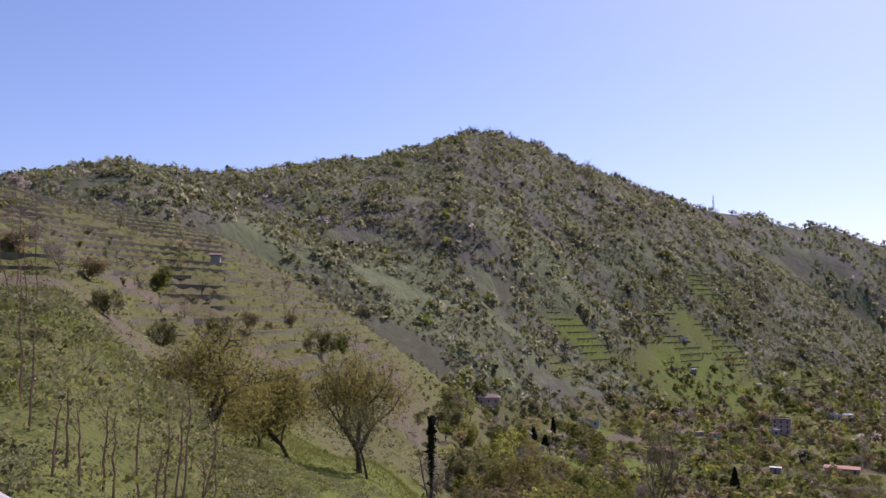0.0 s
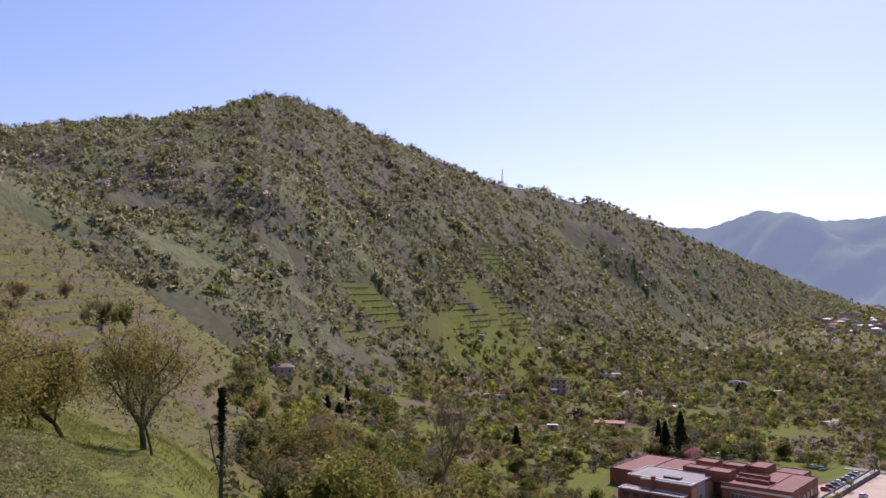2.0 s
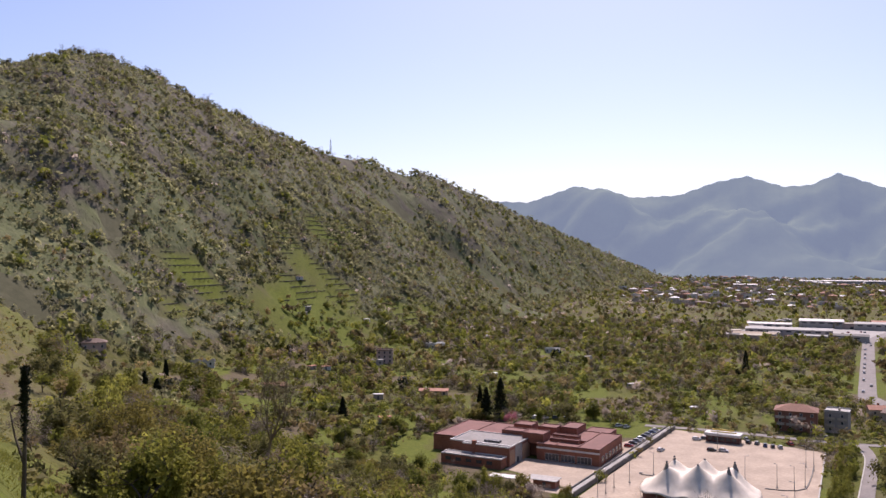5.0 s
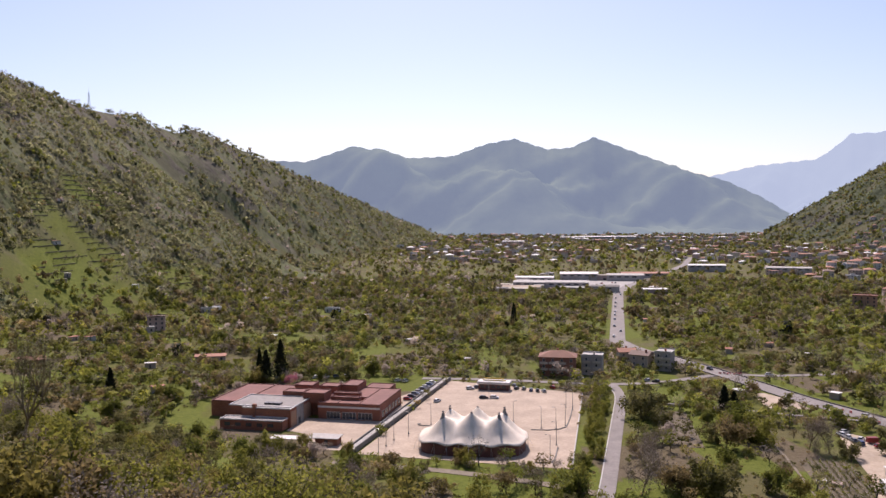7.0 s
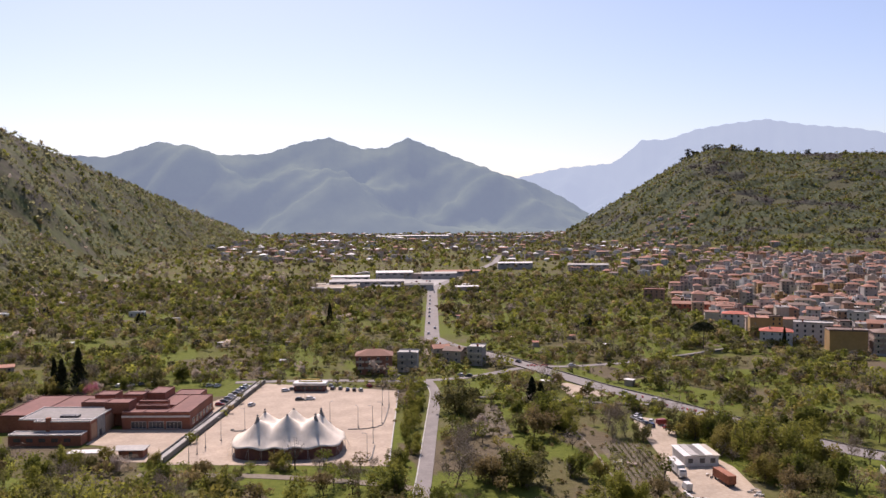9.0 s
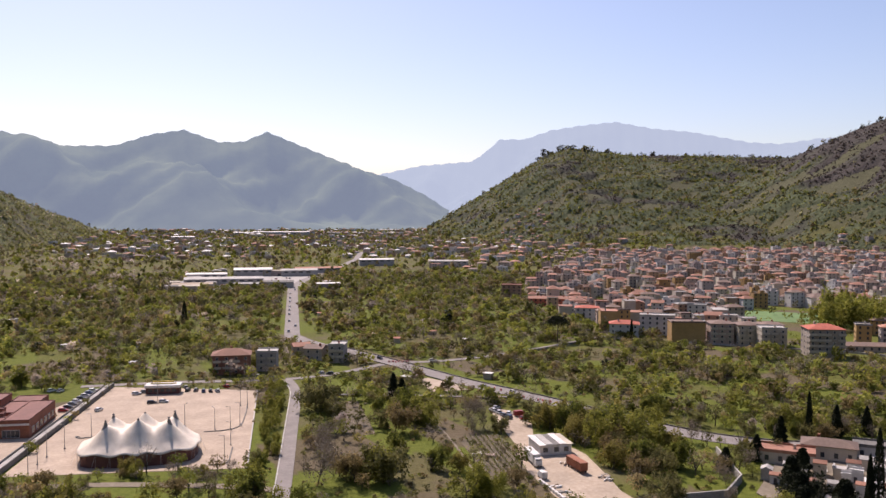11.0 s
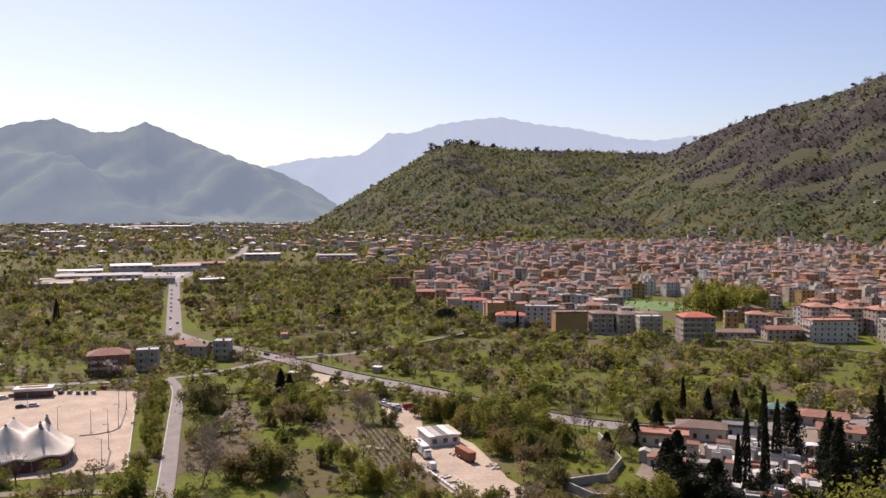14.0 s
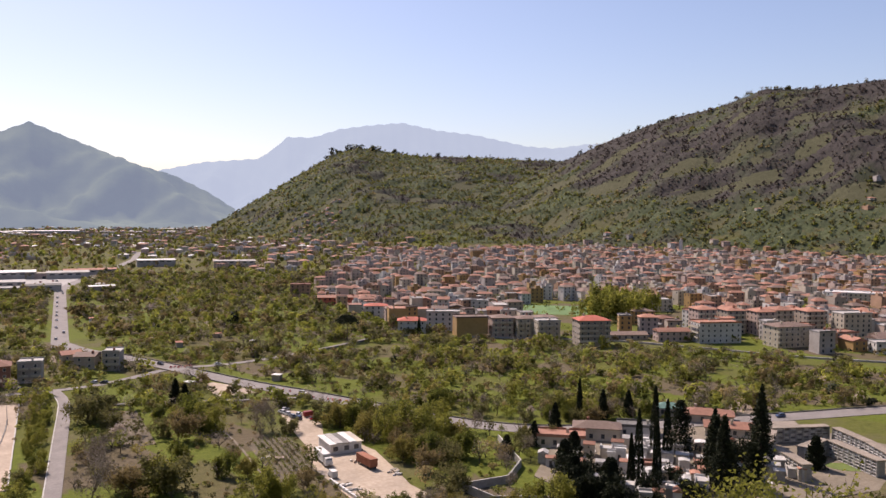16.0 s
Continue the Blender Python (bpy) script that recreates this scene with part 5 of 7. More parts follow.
M["stalk"] = surface("stalk", (0.24, 0.11, 0.07), (0.4, 0.22, 0.145), 20, 0.8)
for az, d, h, lean in ((-81.7, 17, 2.5, -0.22), (-81.2, 17, 2.2, -0.12), (-80.4, 17, 2.4, -0.03), (-80.9, 16.6, 2.0, -0.1), (-81.0, 9, 1.35, -0.05), (-80.6, 8, 0.9, 0.05), (-74.0, 7, 0.95, -0.03), (-72.5, 7.2, 0.8, 0.03), (-71.7, 7, 1.0, 0.02),
                       (-71.1, 7.4, 1.45, 0.0), (-70.6, 7.1, 1.15, 0.18), (-69.9, 7, 0.85, 0.1), (-69.5, 7.2, 1.1, -0.08), (-75.6, 6.8, 0.7, 0), (-76.2, 7, 0.65, 0.05), (-77.5, 6.6, 0.55, -0.06), (-73.2, 6.9, 0.6, 0.1),
                       (-67.2, 7.5, 0.8, 0.05), (-64.3, 7.6, 0.7, -0.05), (-79.2, 6.5, 0.5, 0.1), (-70.2, 6.8, 0.7, -0.2), (-78.4, 6.9, 0.6, 0.02), (-62.5, 8, 0.8, 0.04)):
    stalk(az, d, h, lean)
M["stone"] = surface("stone", (0.36, 0.33, 0.29), (0.62, 0.58, 0.52), 6, 0.9, bump=0.4)
bm = bmesh.new()
bmesh.ops.create_icosphere(bm, subdivisions=4, radius=0.38)
for vt in bm.verts:
    vt.co *= 1 + 0.3 * noise.noise(vt.co * 2.3) + 0.07 * noise.noise(vt.co * 9)
    vt.co.x *= 0.62
    vt.co.z *= 0.95
x, y = at(-84.6, 5.0)
rock = part("rock", bm, M["stone"], None, smooth=True)
rock.location = (x, y, float(height(x, y)) - 0.03)
tagged(rock, "rounded pale weathered stone sunk in the grassy bank", "rock")


# ---- car park, tent and school ----
def school():
    s = thing("school_building", "low red-brick school with flat red and grey roofs", "school", 0, 0, 0)
    RB, RR, RG = M["brick_red"], M["roof_red"], M["roof_slate"]

    def block(x0, x1, y0, y1, h, roof, z0=-0.5, rim=0.45, hole=None):
        part("wall", boxed(x0, x1, y0, y1, z0, h), RB, s)
        r = part("roof", boxed(x0 + 0.25, x1 - 0.25, y0 + 0.25, y1 - 0.25, h, h + 0.15), roof, s)
        for a in ((x0, x1, y0, y0 + 0.25), (x0, x1, y1 - 0.25, y1), (x0, x0 + 0.25, y0 + 0.25, y1 - 0.25), (x1 - 0.25, x1, y0 + 0.25, y1 - 0.25)):
            part("parapet", boxed(*a, h, h + rim), M["trim_white"] if roof is RG else RR, r)

    # classroom block round a small court
    block(-121, -113.5, 306, 337, 6.2, RR)
    block(-113.5, -104.5, 306, 312, 6.2, RR)
    block(-113.5, -104.5, 318, 337, 6.2, RR)
    block(-104.5, -95.5, 306, 337, 6.2, RR)
    block(-118, -106, 312.2, 315, 7.3, RR)
    block(-119, -108, 318.5, 321.5, 7.6, RR)
    # hall with the pale roof
    block(-153, -126, 293, 312, 7.0, RG)
    block(-146, -126, 290, 293, 7.0, RG)
    block(-152.5, -127, 284.5, 290, 3.6, RG)
    # rear wing
    block(-166, -153, 303, 337, 6.0, RR)
    block(-153, -121, 312, 337, 6.0, RR)
    for x0, x1, y0, y1, h in ((-139, -130, 312.5, 319, 8.6), (-139, -131, 325, 333, 8.8), (-128.5, -119.5, 309, 317, 9.2), (-127.5, -119.5, 324, 331, 9.0), (-119, -112, 328, 340, 8.8)):
        block(x0, x1, y0, y1, h, RR, 5.5)
    block(-112, -101, 337, 348, 6.0, RR)
    part("chimney", boxed(-141.6, -140.2, 289.6, 291, 0, 8.6), RB, s)
    for i in range(4):
        part("solar_panel", boxed(-139.5 + i * 1.7, -138 + i * 1.7, 296, 298.5, 7.2, 7.9), M["dark_metal"], s, "dark roof panel")
    # glazing of the yard front
    for x0, x1 in ((-117.5, -111.8), (-111, -105.2), (-104.4, -98.6)):
        w = part("window", boxed(x0, x1, 305.86, 306.05, 0.4, 3.1), M["trim_white"], s)
        n = 4
        for i in range(n):
            a = x0 + 0.12 + (x1 - x0 - 0.12) * i / n
            part("pane", boxed(a, a + (x1 - x0 - 0.12) / n - 0.12, 305.8, 305.9, 0.55, 2.95), M["window"], w)
    part("band", boxed(-121.1, -95.4, 305.75, 306, 4.6, 5.3), M["trim_white"], s)
    for i in range(6):
        y = 309 + i * 4.6
        w = part("window", boxed(-95.55, -95.36, y, y + 2.6, 1.2, 3.4), M["trim_white"], s)
        part("pane", boxed(-95.4, -95.3, y + 0.15, y + 2.45, 1.35, 3.25), M["window"], w)
    # tall orange panels on the hall's end
    for y0, y1 in ((290.6, 295.2), (303.2, 310.5)):
        part("panel", boxed(-126.05, -125.85, y0, y1, 0.2, 6.0), M["wall_orange"], s, "tall orange brick panel")
    part("end_wall", boxed(-126.05, -125.9, 295.8, 302.8, -0.2, 6.9), M["concrete"], s, "pale concrete wall strip")
    part("door", boxed(-125.95, -125.8, 297.5, 299.3, 0, 2.4), M["dark_metal"], s)
    for i in range(5):
        part("window", boxed(-150.5 + i * 4.4, -148.2 + i * 4.4, 284.36, 284.52, 1.4, 2.7), M["window"], s)
    return s


school()


def tent():
    t = thing("marquee_tent", "large white six-peaked marquee with dark red side walls", "tent", -53.0, 278.0, 0.12, 4)
    peaks = [(-9.8, -4.4), (0, -4.4), (9.4, -4.4), (-8.6, 4.0), (1.2, 4.0), (10.6, 4.0)]
    a, b, n = 19.0, 13.0, 96
    rings = 26

    def outline(k, q):
        th = 2 * math.pi * k / n
        c, s = math.cos(th), math.sin(th)
        r = (abs(c / a) ** 3.4 + abs(s / b) ** 3.4) ** (-1 / 3.4)
        r *= 1 - 0.012 * (1 - math.cos(k * math.pi / 4)) * q
        return r * q * c, r * q * s

    def top(x, y, k, q):
        v = [5.6 * max(0.0, 1 - math.hypot(x - px, y - py) / 19.0) + 2.9 * max(0.0, 1 - math.hypot(x - px, y - py) / 8.0) ** 1.6 for px, py in peaks]
        z = 1.16 * sum(e ** 9 for e in v) ** (1 / 9) * (1 - q ** 3)
        sag = 0.45 * (1 - math.cos(k * math.pi / 4)) * max(0, q - 0.8) * 4
        return 3.7 + z + sag

    bm = bmesh.new()
    rows = []
    for i in range(1, rings + 1):
        q = i / rings
        row = []
        for k in range(n):
            x, y = outline(k, q)
            row.append(bm.verts.new((x, y, top(x, y, k, q))))
        rows.append(row)
    mid = bm.verts.new((0, 0, top(0, 0, 0, 0)))
    for k in range(n):
        bm.faces.new((mid, rows[0][k], rows[0][(k + 1) % n]))
    for r, s in zip(rows, rows[1:]):
        for k in range(n):
            bm.faces.new((r[k], s[k], s[(k + 1) % n], r[(k + 1) % n]))
    # sewn edge below the eaves
    low = [bm.verts.new((v.co.x, v.co.y, v.co.z - 0.22)) for v in rows[-1]]
    for k in range(n):
        bm.faces.new((rows[-1][k], low[k], low[(k + 1) % n], rows[-1][(k + 1) % n]))
    part("canopy", bm, M["tent_white"], t, "white weathered canvas", smooth=True)
    bm = bmesh.new()
    ring = []
    for k in range(n):
        x, y = outline(k, 0.955)
        f = 1 + 0.006 * math.sin(k * 2.1)
        ring.append((bm.verts.new((x * f, y * f, 0)), bm.verts.new((x, y, 3.75))))
    for k in range(n):
        p, q = ring[k], ring[(k + 1) % n]
        bm.faces.new((p[0], q[0], q[1], p[1]))
    part("side_wall", bm, M["tent_skirt"], t, "dark maroon canvas side wall")
    for px, py in peaks:
        z = top(px, py, 0, 0.5)
        bm = tube(bmesh.new(), [(px, py, z - 2.0), (px, py, z - 0.7), (px, py, z + 0.3)], [1.25, 0.62, 0.4], 12)
        cap = part("mast_cap", bm, M["roof_slate"], t, "grey mast cap")
        part("mast", tube(bmesh.new(), [(px, py, 0), (px, py, z + 0.6)], [0.12, 0.08], 6), M["steel"], cap)
        part("finial", tube(bmesh.new(), [(px, py, z + 0.55), (px, py, z + 0.75), (px, py, z + 1.05)], [0.42, 0.36, 0.05], 8), M["dark_metal"], cap)
    for k in range(0, n, 4):
        x, y = outline(k, 1.0)
        x2, y2 = outline(k, 1.1)
        p = part("pole", tube(bmesh.new(), [(x, y, 0), (x, y, 4.2)], [0.06, 0.06], 5), M["steel"], t)
        part("guy_rope", tube(bmesh.new(), [(x, y, 4.1), (x2, y2, 0)], [0.03, 0.03], 4), M["trim_white"], p)


tent()


def lamp_post(x, y, h, arm=1.2, rz=0.0):
    p = thing("street_lamp", "tall slender grey metal lamp post", "lamp post", x, y, 0.1, rz, "lamp posts of the car park")
    part("pole", tube(bmesh.new(), [(0, 0, 0), (0, 0, h * 0.5), (0, 0, h)], [0.14, 0.10, 0.07], 6), M["steel"], p)
    part("base", boxed(-0.3, 0.3, -0.3, 0.3, 0, 0.35, bevel=0.05), M["concrete"], p)
    part("arm", tube(bmesh.new(), [(0, 0, h - 0.15), (arm, 0, h + 0.1)], [0.05, 0.05], 5), M["steel"], p)
    part("lamp_head", boxed(arm - 0.3, arm + 0.45, -0.16, 0.16, h, h + 0.16, bevel=0.03), M["roof_grey"], p)


for x, y in ((-83, 264), (-82.5, 281), (-79.5, 290), (-74.5, 304.5), (-44, 314), (-32.5, 307), (-27, 307), (-23, 339), (-26, 343), (-25.5, 268), (-25, 285.5), (-24, 313), (-60, 352), (-83, 273)):
    lamp_post(x, y, 8.2, rz=(x * 7) % 360)


def kerb_line(pts, label="curved raised kerb of the car park", w=0.5, h=0.28, mat="dark_concrete"):
    p = [Vector((x, y, 0)) for x, y in pts]
    bm = bmesh.new()
    rows = []
    for i, q in enumerate(p):
        d = (p[min(i + 1, len(p) - 1)] - p[max(i - 1, 0)]).normalized()
        nrm = Vector((d.y, -d.x, 0)) * w / 2
        rows.append([bm.verts.new(q + o + Vector((0, 0, z))) for o, z in ((-nrm, 0.05), (-nrm * 0.8, 0.12 + h), (nrm * 0.8, 0.12 + h), (nrm, 0.05))])
    for r, s in zip(rows, rows[1:]):
        for k in range(3):
            bm.faces.new((r[k], s[k], s[k + 1], r[k + 1]))
    bm.faces.new(rows[0])
    bm.faces.new(rows[-1][::-1])
    ob = part("kerb", bm, M[mat], None)
    return tagged(ob, label, "kerb")


kerb_line([(-79 + 0.4 * math.cos(a), 305 - 3.5 * math.sin(a)) if i == 0 else (-77 - 3 * math.cos(a), 305.5 - 3.2 * math.sin(a)) for i, a in enumerate(np.linspace(0.1, 2.0, 9))] + [(-73, 302)])
kerb_line([(-36, 304), (-30, 304.5), (-26, 306.5), (-23.6, 310.5), (-23.2, 316), (-23, 330), (-23.4, 346)])
kerb_line([(-30, 263.3), (-27, 263.5), (-24.6, 265), (-24, 268), (-24.2, 282)])
kerb_line([(-17.8, 259), (-20.8, 371.5)], "straight pale kerb beside the green strip", mat="kerb")

# wall and walkway between school and car park
w = thing("boundary_wall", "long grey concrete retaining wall with a walkway on top", "wall", 0, 0, 0)
dirv = Vector((5.5, 126, 0)).normalized()
side = Vector((dirv.y, -dirv.x, 0))
a0 = Vector((-91.2, 263.5, 0))
for i in range(18):
    p, q = a0 + dirv * (i * 7.05), a0 + dirv * (i * 7.05 + 7.0)
    bm = prism(bmesh.new(), [(v.x, v.y) for v in (p, q, q + side * 0.35, p + side * 0.35)][::-1], -0.3, 1.9)
    part("panel", bm, M["dark_concrete"], w)
    bm = prism(bmesh.new(), [(v.x, v.y) for v in (p - side * 2.6, q - side * 2.6, q - side * 0.02, p - side * 0.02)][::-1], -0.3, 1.25)
    part("walkway", bm, M["concrete"], w)
    bm = prism(bmesh.new(), [(v.x, v.y) for v in (p - side * 2.95, q - side * 2.95, q - side * 2.62, p - side * 2.62)][::-1], -0.3, 1.9)
    part("coping", bm, M["dark_concrete"], w)

# kiosk behind the car park
k = thing("kiosk", "long white flat-roofed kiosk with a yellow roof sign", "kiosk", -61, 373, 0.1, -2)
part("body", boxed(-7, 7, -2.5, 2.5, 0, 2.8), M["tent_skirt"], k, "dark red front")
part("roof", boxed(-7.6, 7.6, -3.3, 3.3, 2.8, 4.0, bevel=0.15), M["trim_white"], k)
M["sign_yellow"] = surface("sign_yellow", (0.6, 0.40, 0.04), (0.75, 0.52, 0.06), 2, 0.5)
sgn = part("sign_frame", boxed(-5.5, 5.5, -0.1, 0.1, 4.0, 4.4), M["sign_yellow"], k)
part("sign_board", boxed(-4.5, 4.5, -0.15, 0.15, 4.7, 5.4), M["sign_yellow"], sgn)
for x in (-5, -1.7, 1.7, 5):
    part("post", boxed(x - 0.06, x + 0.06, -0.06, 0.06, 4.0, 5.4), M["steel"], k)
for i in range(5):
    part("window", boxed(-6 + i * 2.5, -4.2 + i * 2.5, -2.56, -2.46, 1.0, 2.3), M["window"], k)

c = thing("canopy_shelter", "white flat canopy on thin posts beside the school gate", "shelter", -117.5, 267, 0, 4)
part("roof", boxed(-5.5, 5.5, -2.2, 2.2, 2.9, 3.15, bevel=0.05), M["trim_white"], c)
for x in (-5.2, 0, 5.2):
    for y in (-2, 2):
        part("post", boxed(x - 0.07, x + 0.07, y - 0.07, y + 0.07, -0.5, 2.9), M["steel"], c)
g = thing("gatehouse", "low flat-roofed brick gatehouse of the school", "gatehouse", -104, 272, 0, 2)
part("wall", boxed(-4, 4, -2.5, 2.5, -0.4, 2.6), M["brick_red"], g)
part("roof", boxed(-6.5, 4.6, -3.2, 3.2, 2.6, 2.85), M["roof_grey"], g)
part("door", boxed(-0.6, 0.6, -2.58, -2.46, 0, 2.1), M["dark_metal"], g)


# ---- houses, cars, trucks ----
def shared(name, bm, mat):
    me = bpy.data.meshes.new(name)
    bm.normal_update()
    bm.to_mesh(me)
    bm.free()
    for m in mat if isinstance(mat, (list, tuple)) else (mat,):
        me.materials.append(m)
    return me


WINDOW_ME = shared("window", boxed(-0.62, 0.62, -0.05, 0.06, 0, 1.5), M["trim_white"])
PANE_ME = shared("pane", boxed(-0.5, 0.5, -0.09, -0.03, 0.1, 1.4), M["window"])
DARKWIN_ME = shared("dark_window", boxed(-0.6, 0.6, -0.06, 0.05, 0, 1.6), M["window"])
SLAB_ME = shared("balcony_slab", boxed(-1.9, 1.9, -1.3, 0, -0.15, 0.05), M["concrete"])
RAIL_ME = shared("balcony_rail", box(box(boxed(-1.9, 1.9, -1.3, -1.2, 0.05, 1.0), -1.9, -1.8, -1.2, 0, 0.05, 1.0), 1.8, 1.9, -1.2, 0, 0.05, 1.0), M["wall_cream"])


def roof_bm(w, d, rise, kind, eave=0.6, base=0.0):
    bm = bmesh.new()
    x, y = w / 2 + eave, d / 2 + eave
    if kind == "flat":
        box(bm, -w / 2 - 0.2, w / 2 + 0.2, -d / 2 - 0.2, d / 2 + 0.2, base, base + 0.35)
        for a in ((-w / 2 - 0.2, w / 2 + 0.2, -d / 2 - 0.2, -d / 2), (-w / 2 - 0.2, w / 2 + 0.2, d / 2, d / 2 + 0.2)):
            box(bm, *a, base + 0.35, base + 1.0)
        return bm
    lo = [bm.verts.new((sx * x, sy * y, base + dz)) for dz in (0, 0.2) for sx, sy in ((-1, -1), (1, -1), (1, 1), (-1, 1))]
    bm.faces.new(lo[:4][::-1])
    for i in range(4):
        bm.faces.new((lo[i], lo[(i + 1) % 4], lo[4 + (i + 1) % 4], lo[4 + i]))
    in_ = (min(x, y) if kind == "hip" else 0.0)
    if w >= d:
        r = [bm.verts.new((sx * (x - in_), 0, base + 0.2 + rise)) for sx in (-1, 1)]
        for q in ((lo[4], lo[5], r[1], r[0]), (lo[6], lo[7], r[0], r[1]), (lo[5], lo[6], r[1]), (lo[7], lo[4], r[0])):
            bm.faces.new(q)
    else:
        r = [bm.verts.new((0, sy * (y - in_), base + 0.2 + rise)) for sy in (-1, 1)]
        for q in ((lo[5], lo[6], r[1], r[0]), (lo[7], lo[4], r[0], r[1]), (lo[4], lo[5], r[0]), (lo[6], lo[7], r[1])):
            bm.faces.new(q)
    return bm


def building(name, label, category, x, y, w, d, storeys, rz, wall, roof, kind, rise=2.0, windows=True, panes=False, balconies=(), group="", floor=3.1, z=None, faces=("front", "left"), chimneys=1):
    """A house or block: walls, roof, every window and balcony a part of its own."""
    b = thing(name, label, category, x, y, z, rz, group)
    h = storeys * floor
    wl = part("wall", boxed(-w / 2, w / 2, -d / 2, d / 2, -1.0 if z is not None else -3.5, h), M[wall], b)
    rf = part("roof", roof_bm(w, d, rise, kind, base=h), M[roof], b)
    rs = random.Random(int(x * 13 + y * 7))
    for i in range(chimneys):
        cx, cy = rs.uniform(-w / 3, w / 3), rs.uniform(-d / 4, d / 4)
        top = h + (1.8 if kind == "flat" else rise + 1.0)
        part("chimney", boxed(cx - 0.45, cx + 0.45, cy - 0.45, cy + 0.45, h, top), M["wall_cream" if rs.random() < 0.5 else "brick_red"], rf)
    if not windows:
        return b
    for face in faces:
        length = w if face in ("front", "back") else d
        n = max(1, int(length / 3.7))
        for s in range(storeys):
            for i in range(n):
                u = (i + 0.5) / n * length - length / 2
                zz = s * floor + 0.95
                m = {"front": pose(u, -d / 2, zz), "back": pose(-u, d / 2, zz, 0, 0, 180), "left": pose(-w / 2, -u, zz, 0, 0, -90), "right": pose(w / 2, u, zz, 0, 0, 90)}[face]
                if panes:
                    wn_ = share("window", WINDOW_ME, b, m)
                    share("pane", PANE_ME, wn_, Matrix())
                else:
                    share("window", DARKWIN_ME, b, m)
                if face in balconies and s > 0 and (i % 4 != 3 if n > 2 else True):
                    bal = share("balcony", SLAB_ME, b, m @ pose(0, 0, -0.95))
                    share("railing", RAIL_ME, bal, Matrix())
    return b


CAR_PAINT = {}
for key, c in (("white", (0.75, 0.75, 0.74)), ("silver", (0.45, 0.46, 0.47)), ("black", (0.03, 0.03, 0.035)), ("red", (0.4, 0.03, 0.03)), ("blue", (0.05, 0.09, 0.2)), ("grey", (0.17, 0.18, 0.19))):
    CAR_PAINT[key] = surface("car_paint_" + key, tuple(v * 0.92 for v in c), c, 1.0, 0.3)
M["rubber"] = surface("rubber", (0.02, 0.02, 0.02), (0.035, 0.035, 0.035), 5, 0.8)
M["lamp_glass"] = surface("lamp_glass", (0.6, 0.6, 0.58), (0.75, 0.75, 0.72), 5, 0.2)
M["lamp_red"] = surface("lamp_red", (0.4, 0.02, 0.02), (0.5, 0.03, 0.03), 5, 0.3)


def loft(sections, mat_rows=None):
    """A closed body from outlines at several places along x: (x, half width, bottom, top, half width at top)."""
    bm = bmesh.new()
    rows = []
    for x, hw, z0, z1, tw in sections:
        rows.append([bm.verts.new(p) for p in ((x, -hw, z0), (x, -hw, (z0 + z1) / 2 + 0.05), (x, -tw, z1), (x, tw, z1), (x, hw, (z0 + z1) / 2 + 0.05), (x, hw, z0))])
    for r, s in zip(rows, rows[1:]):
        for k in range(6):
            bm.faces.new((r[k], s[k], s[(k + 1) % 6], r[(k + 1) % 6]))
    bm.faces.new(rows[0])
    bm.faces.new(rows[-1][::-1])
    return bm


TYRE_ME = shared("tyre", tube(bmesh.new(), [(0, -0.1, 0), (0, -0.07, 0), (0, 0.07, 0), (0, 0.1, 0)], [0.26, 0.31, 0.31, 0.26], 14), M["rubber"])
RIM_ME = shared("rim", tube(bmesh.new(), [(0, -0.115, 0), (0, 0.115, 0)], [0.19, 0.19], 10), M["steel"])
BODY_ME, CABIN_ME, HEADLAMP_ME, TAIL_ME = {}, None, None, None
for key, mat in CAR_PAINT.items():
    BODY_ME[key] = shared("body", loft([(-2.0, 0.6, 0.35, 0.75, 0.55), (-1.9, 0.8, 0.25, 0.92, 0.7), (-0.9, 0.84, 0.22, 0.98, 0.76), (0.9, 0.84, 0.22, 0.95, 0.76), (1.85, 0.78, 0.25, 0.8, 0.66), (2.0, 0.6, 0.35, 0.62, 0.55)]), mat)
    BODY_ME[key + "_roof"] = shared("car_roof", loft([(-1.45, 0.55, 1.38, 1.42, 0.5), (-1.0, 0.6, 1.42, 1.49, 0.55), (0.1, 0.6, 1.42, 1.49, 0.55), (0.4, 0.55, 1.38, 1.42, 0.5)]), mat)
CABIN_ME = shared("windows", loft([(-1.85, 0.7, 0.9, 0.95, 0.68), (-1.4, 0.72, 0.9, 1.4, 0.54), (0.35, 0.72, 0.9, 1.4, 0.54), (1.05, 0.7, 0.9, 0.95, 0.68)]), M["window"])
HEADLAMP_ME = shared("headlight", boxed(-0.05, 0.05, -0.15, 0.15, -0.08, 0.08, bevel=0.02), M["lamp_glass"])
TAIL_ME = shared("tail_light", boxed(-0.05, 0.05, -0.12, 0.12, -0.1, 0.1, bevel=0.02), M["lamp_red"])
car_made = {}


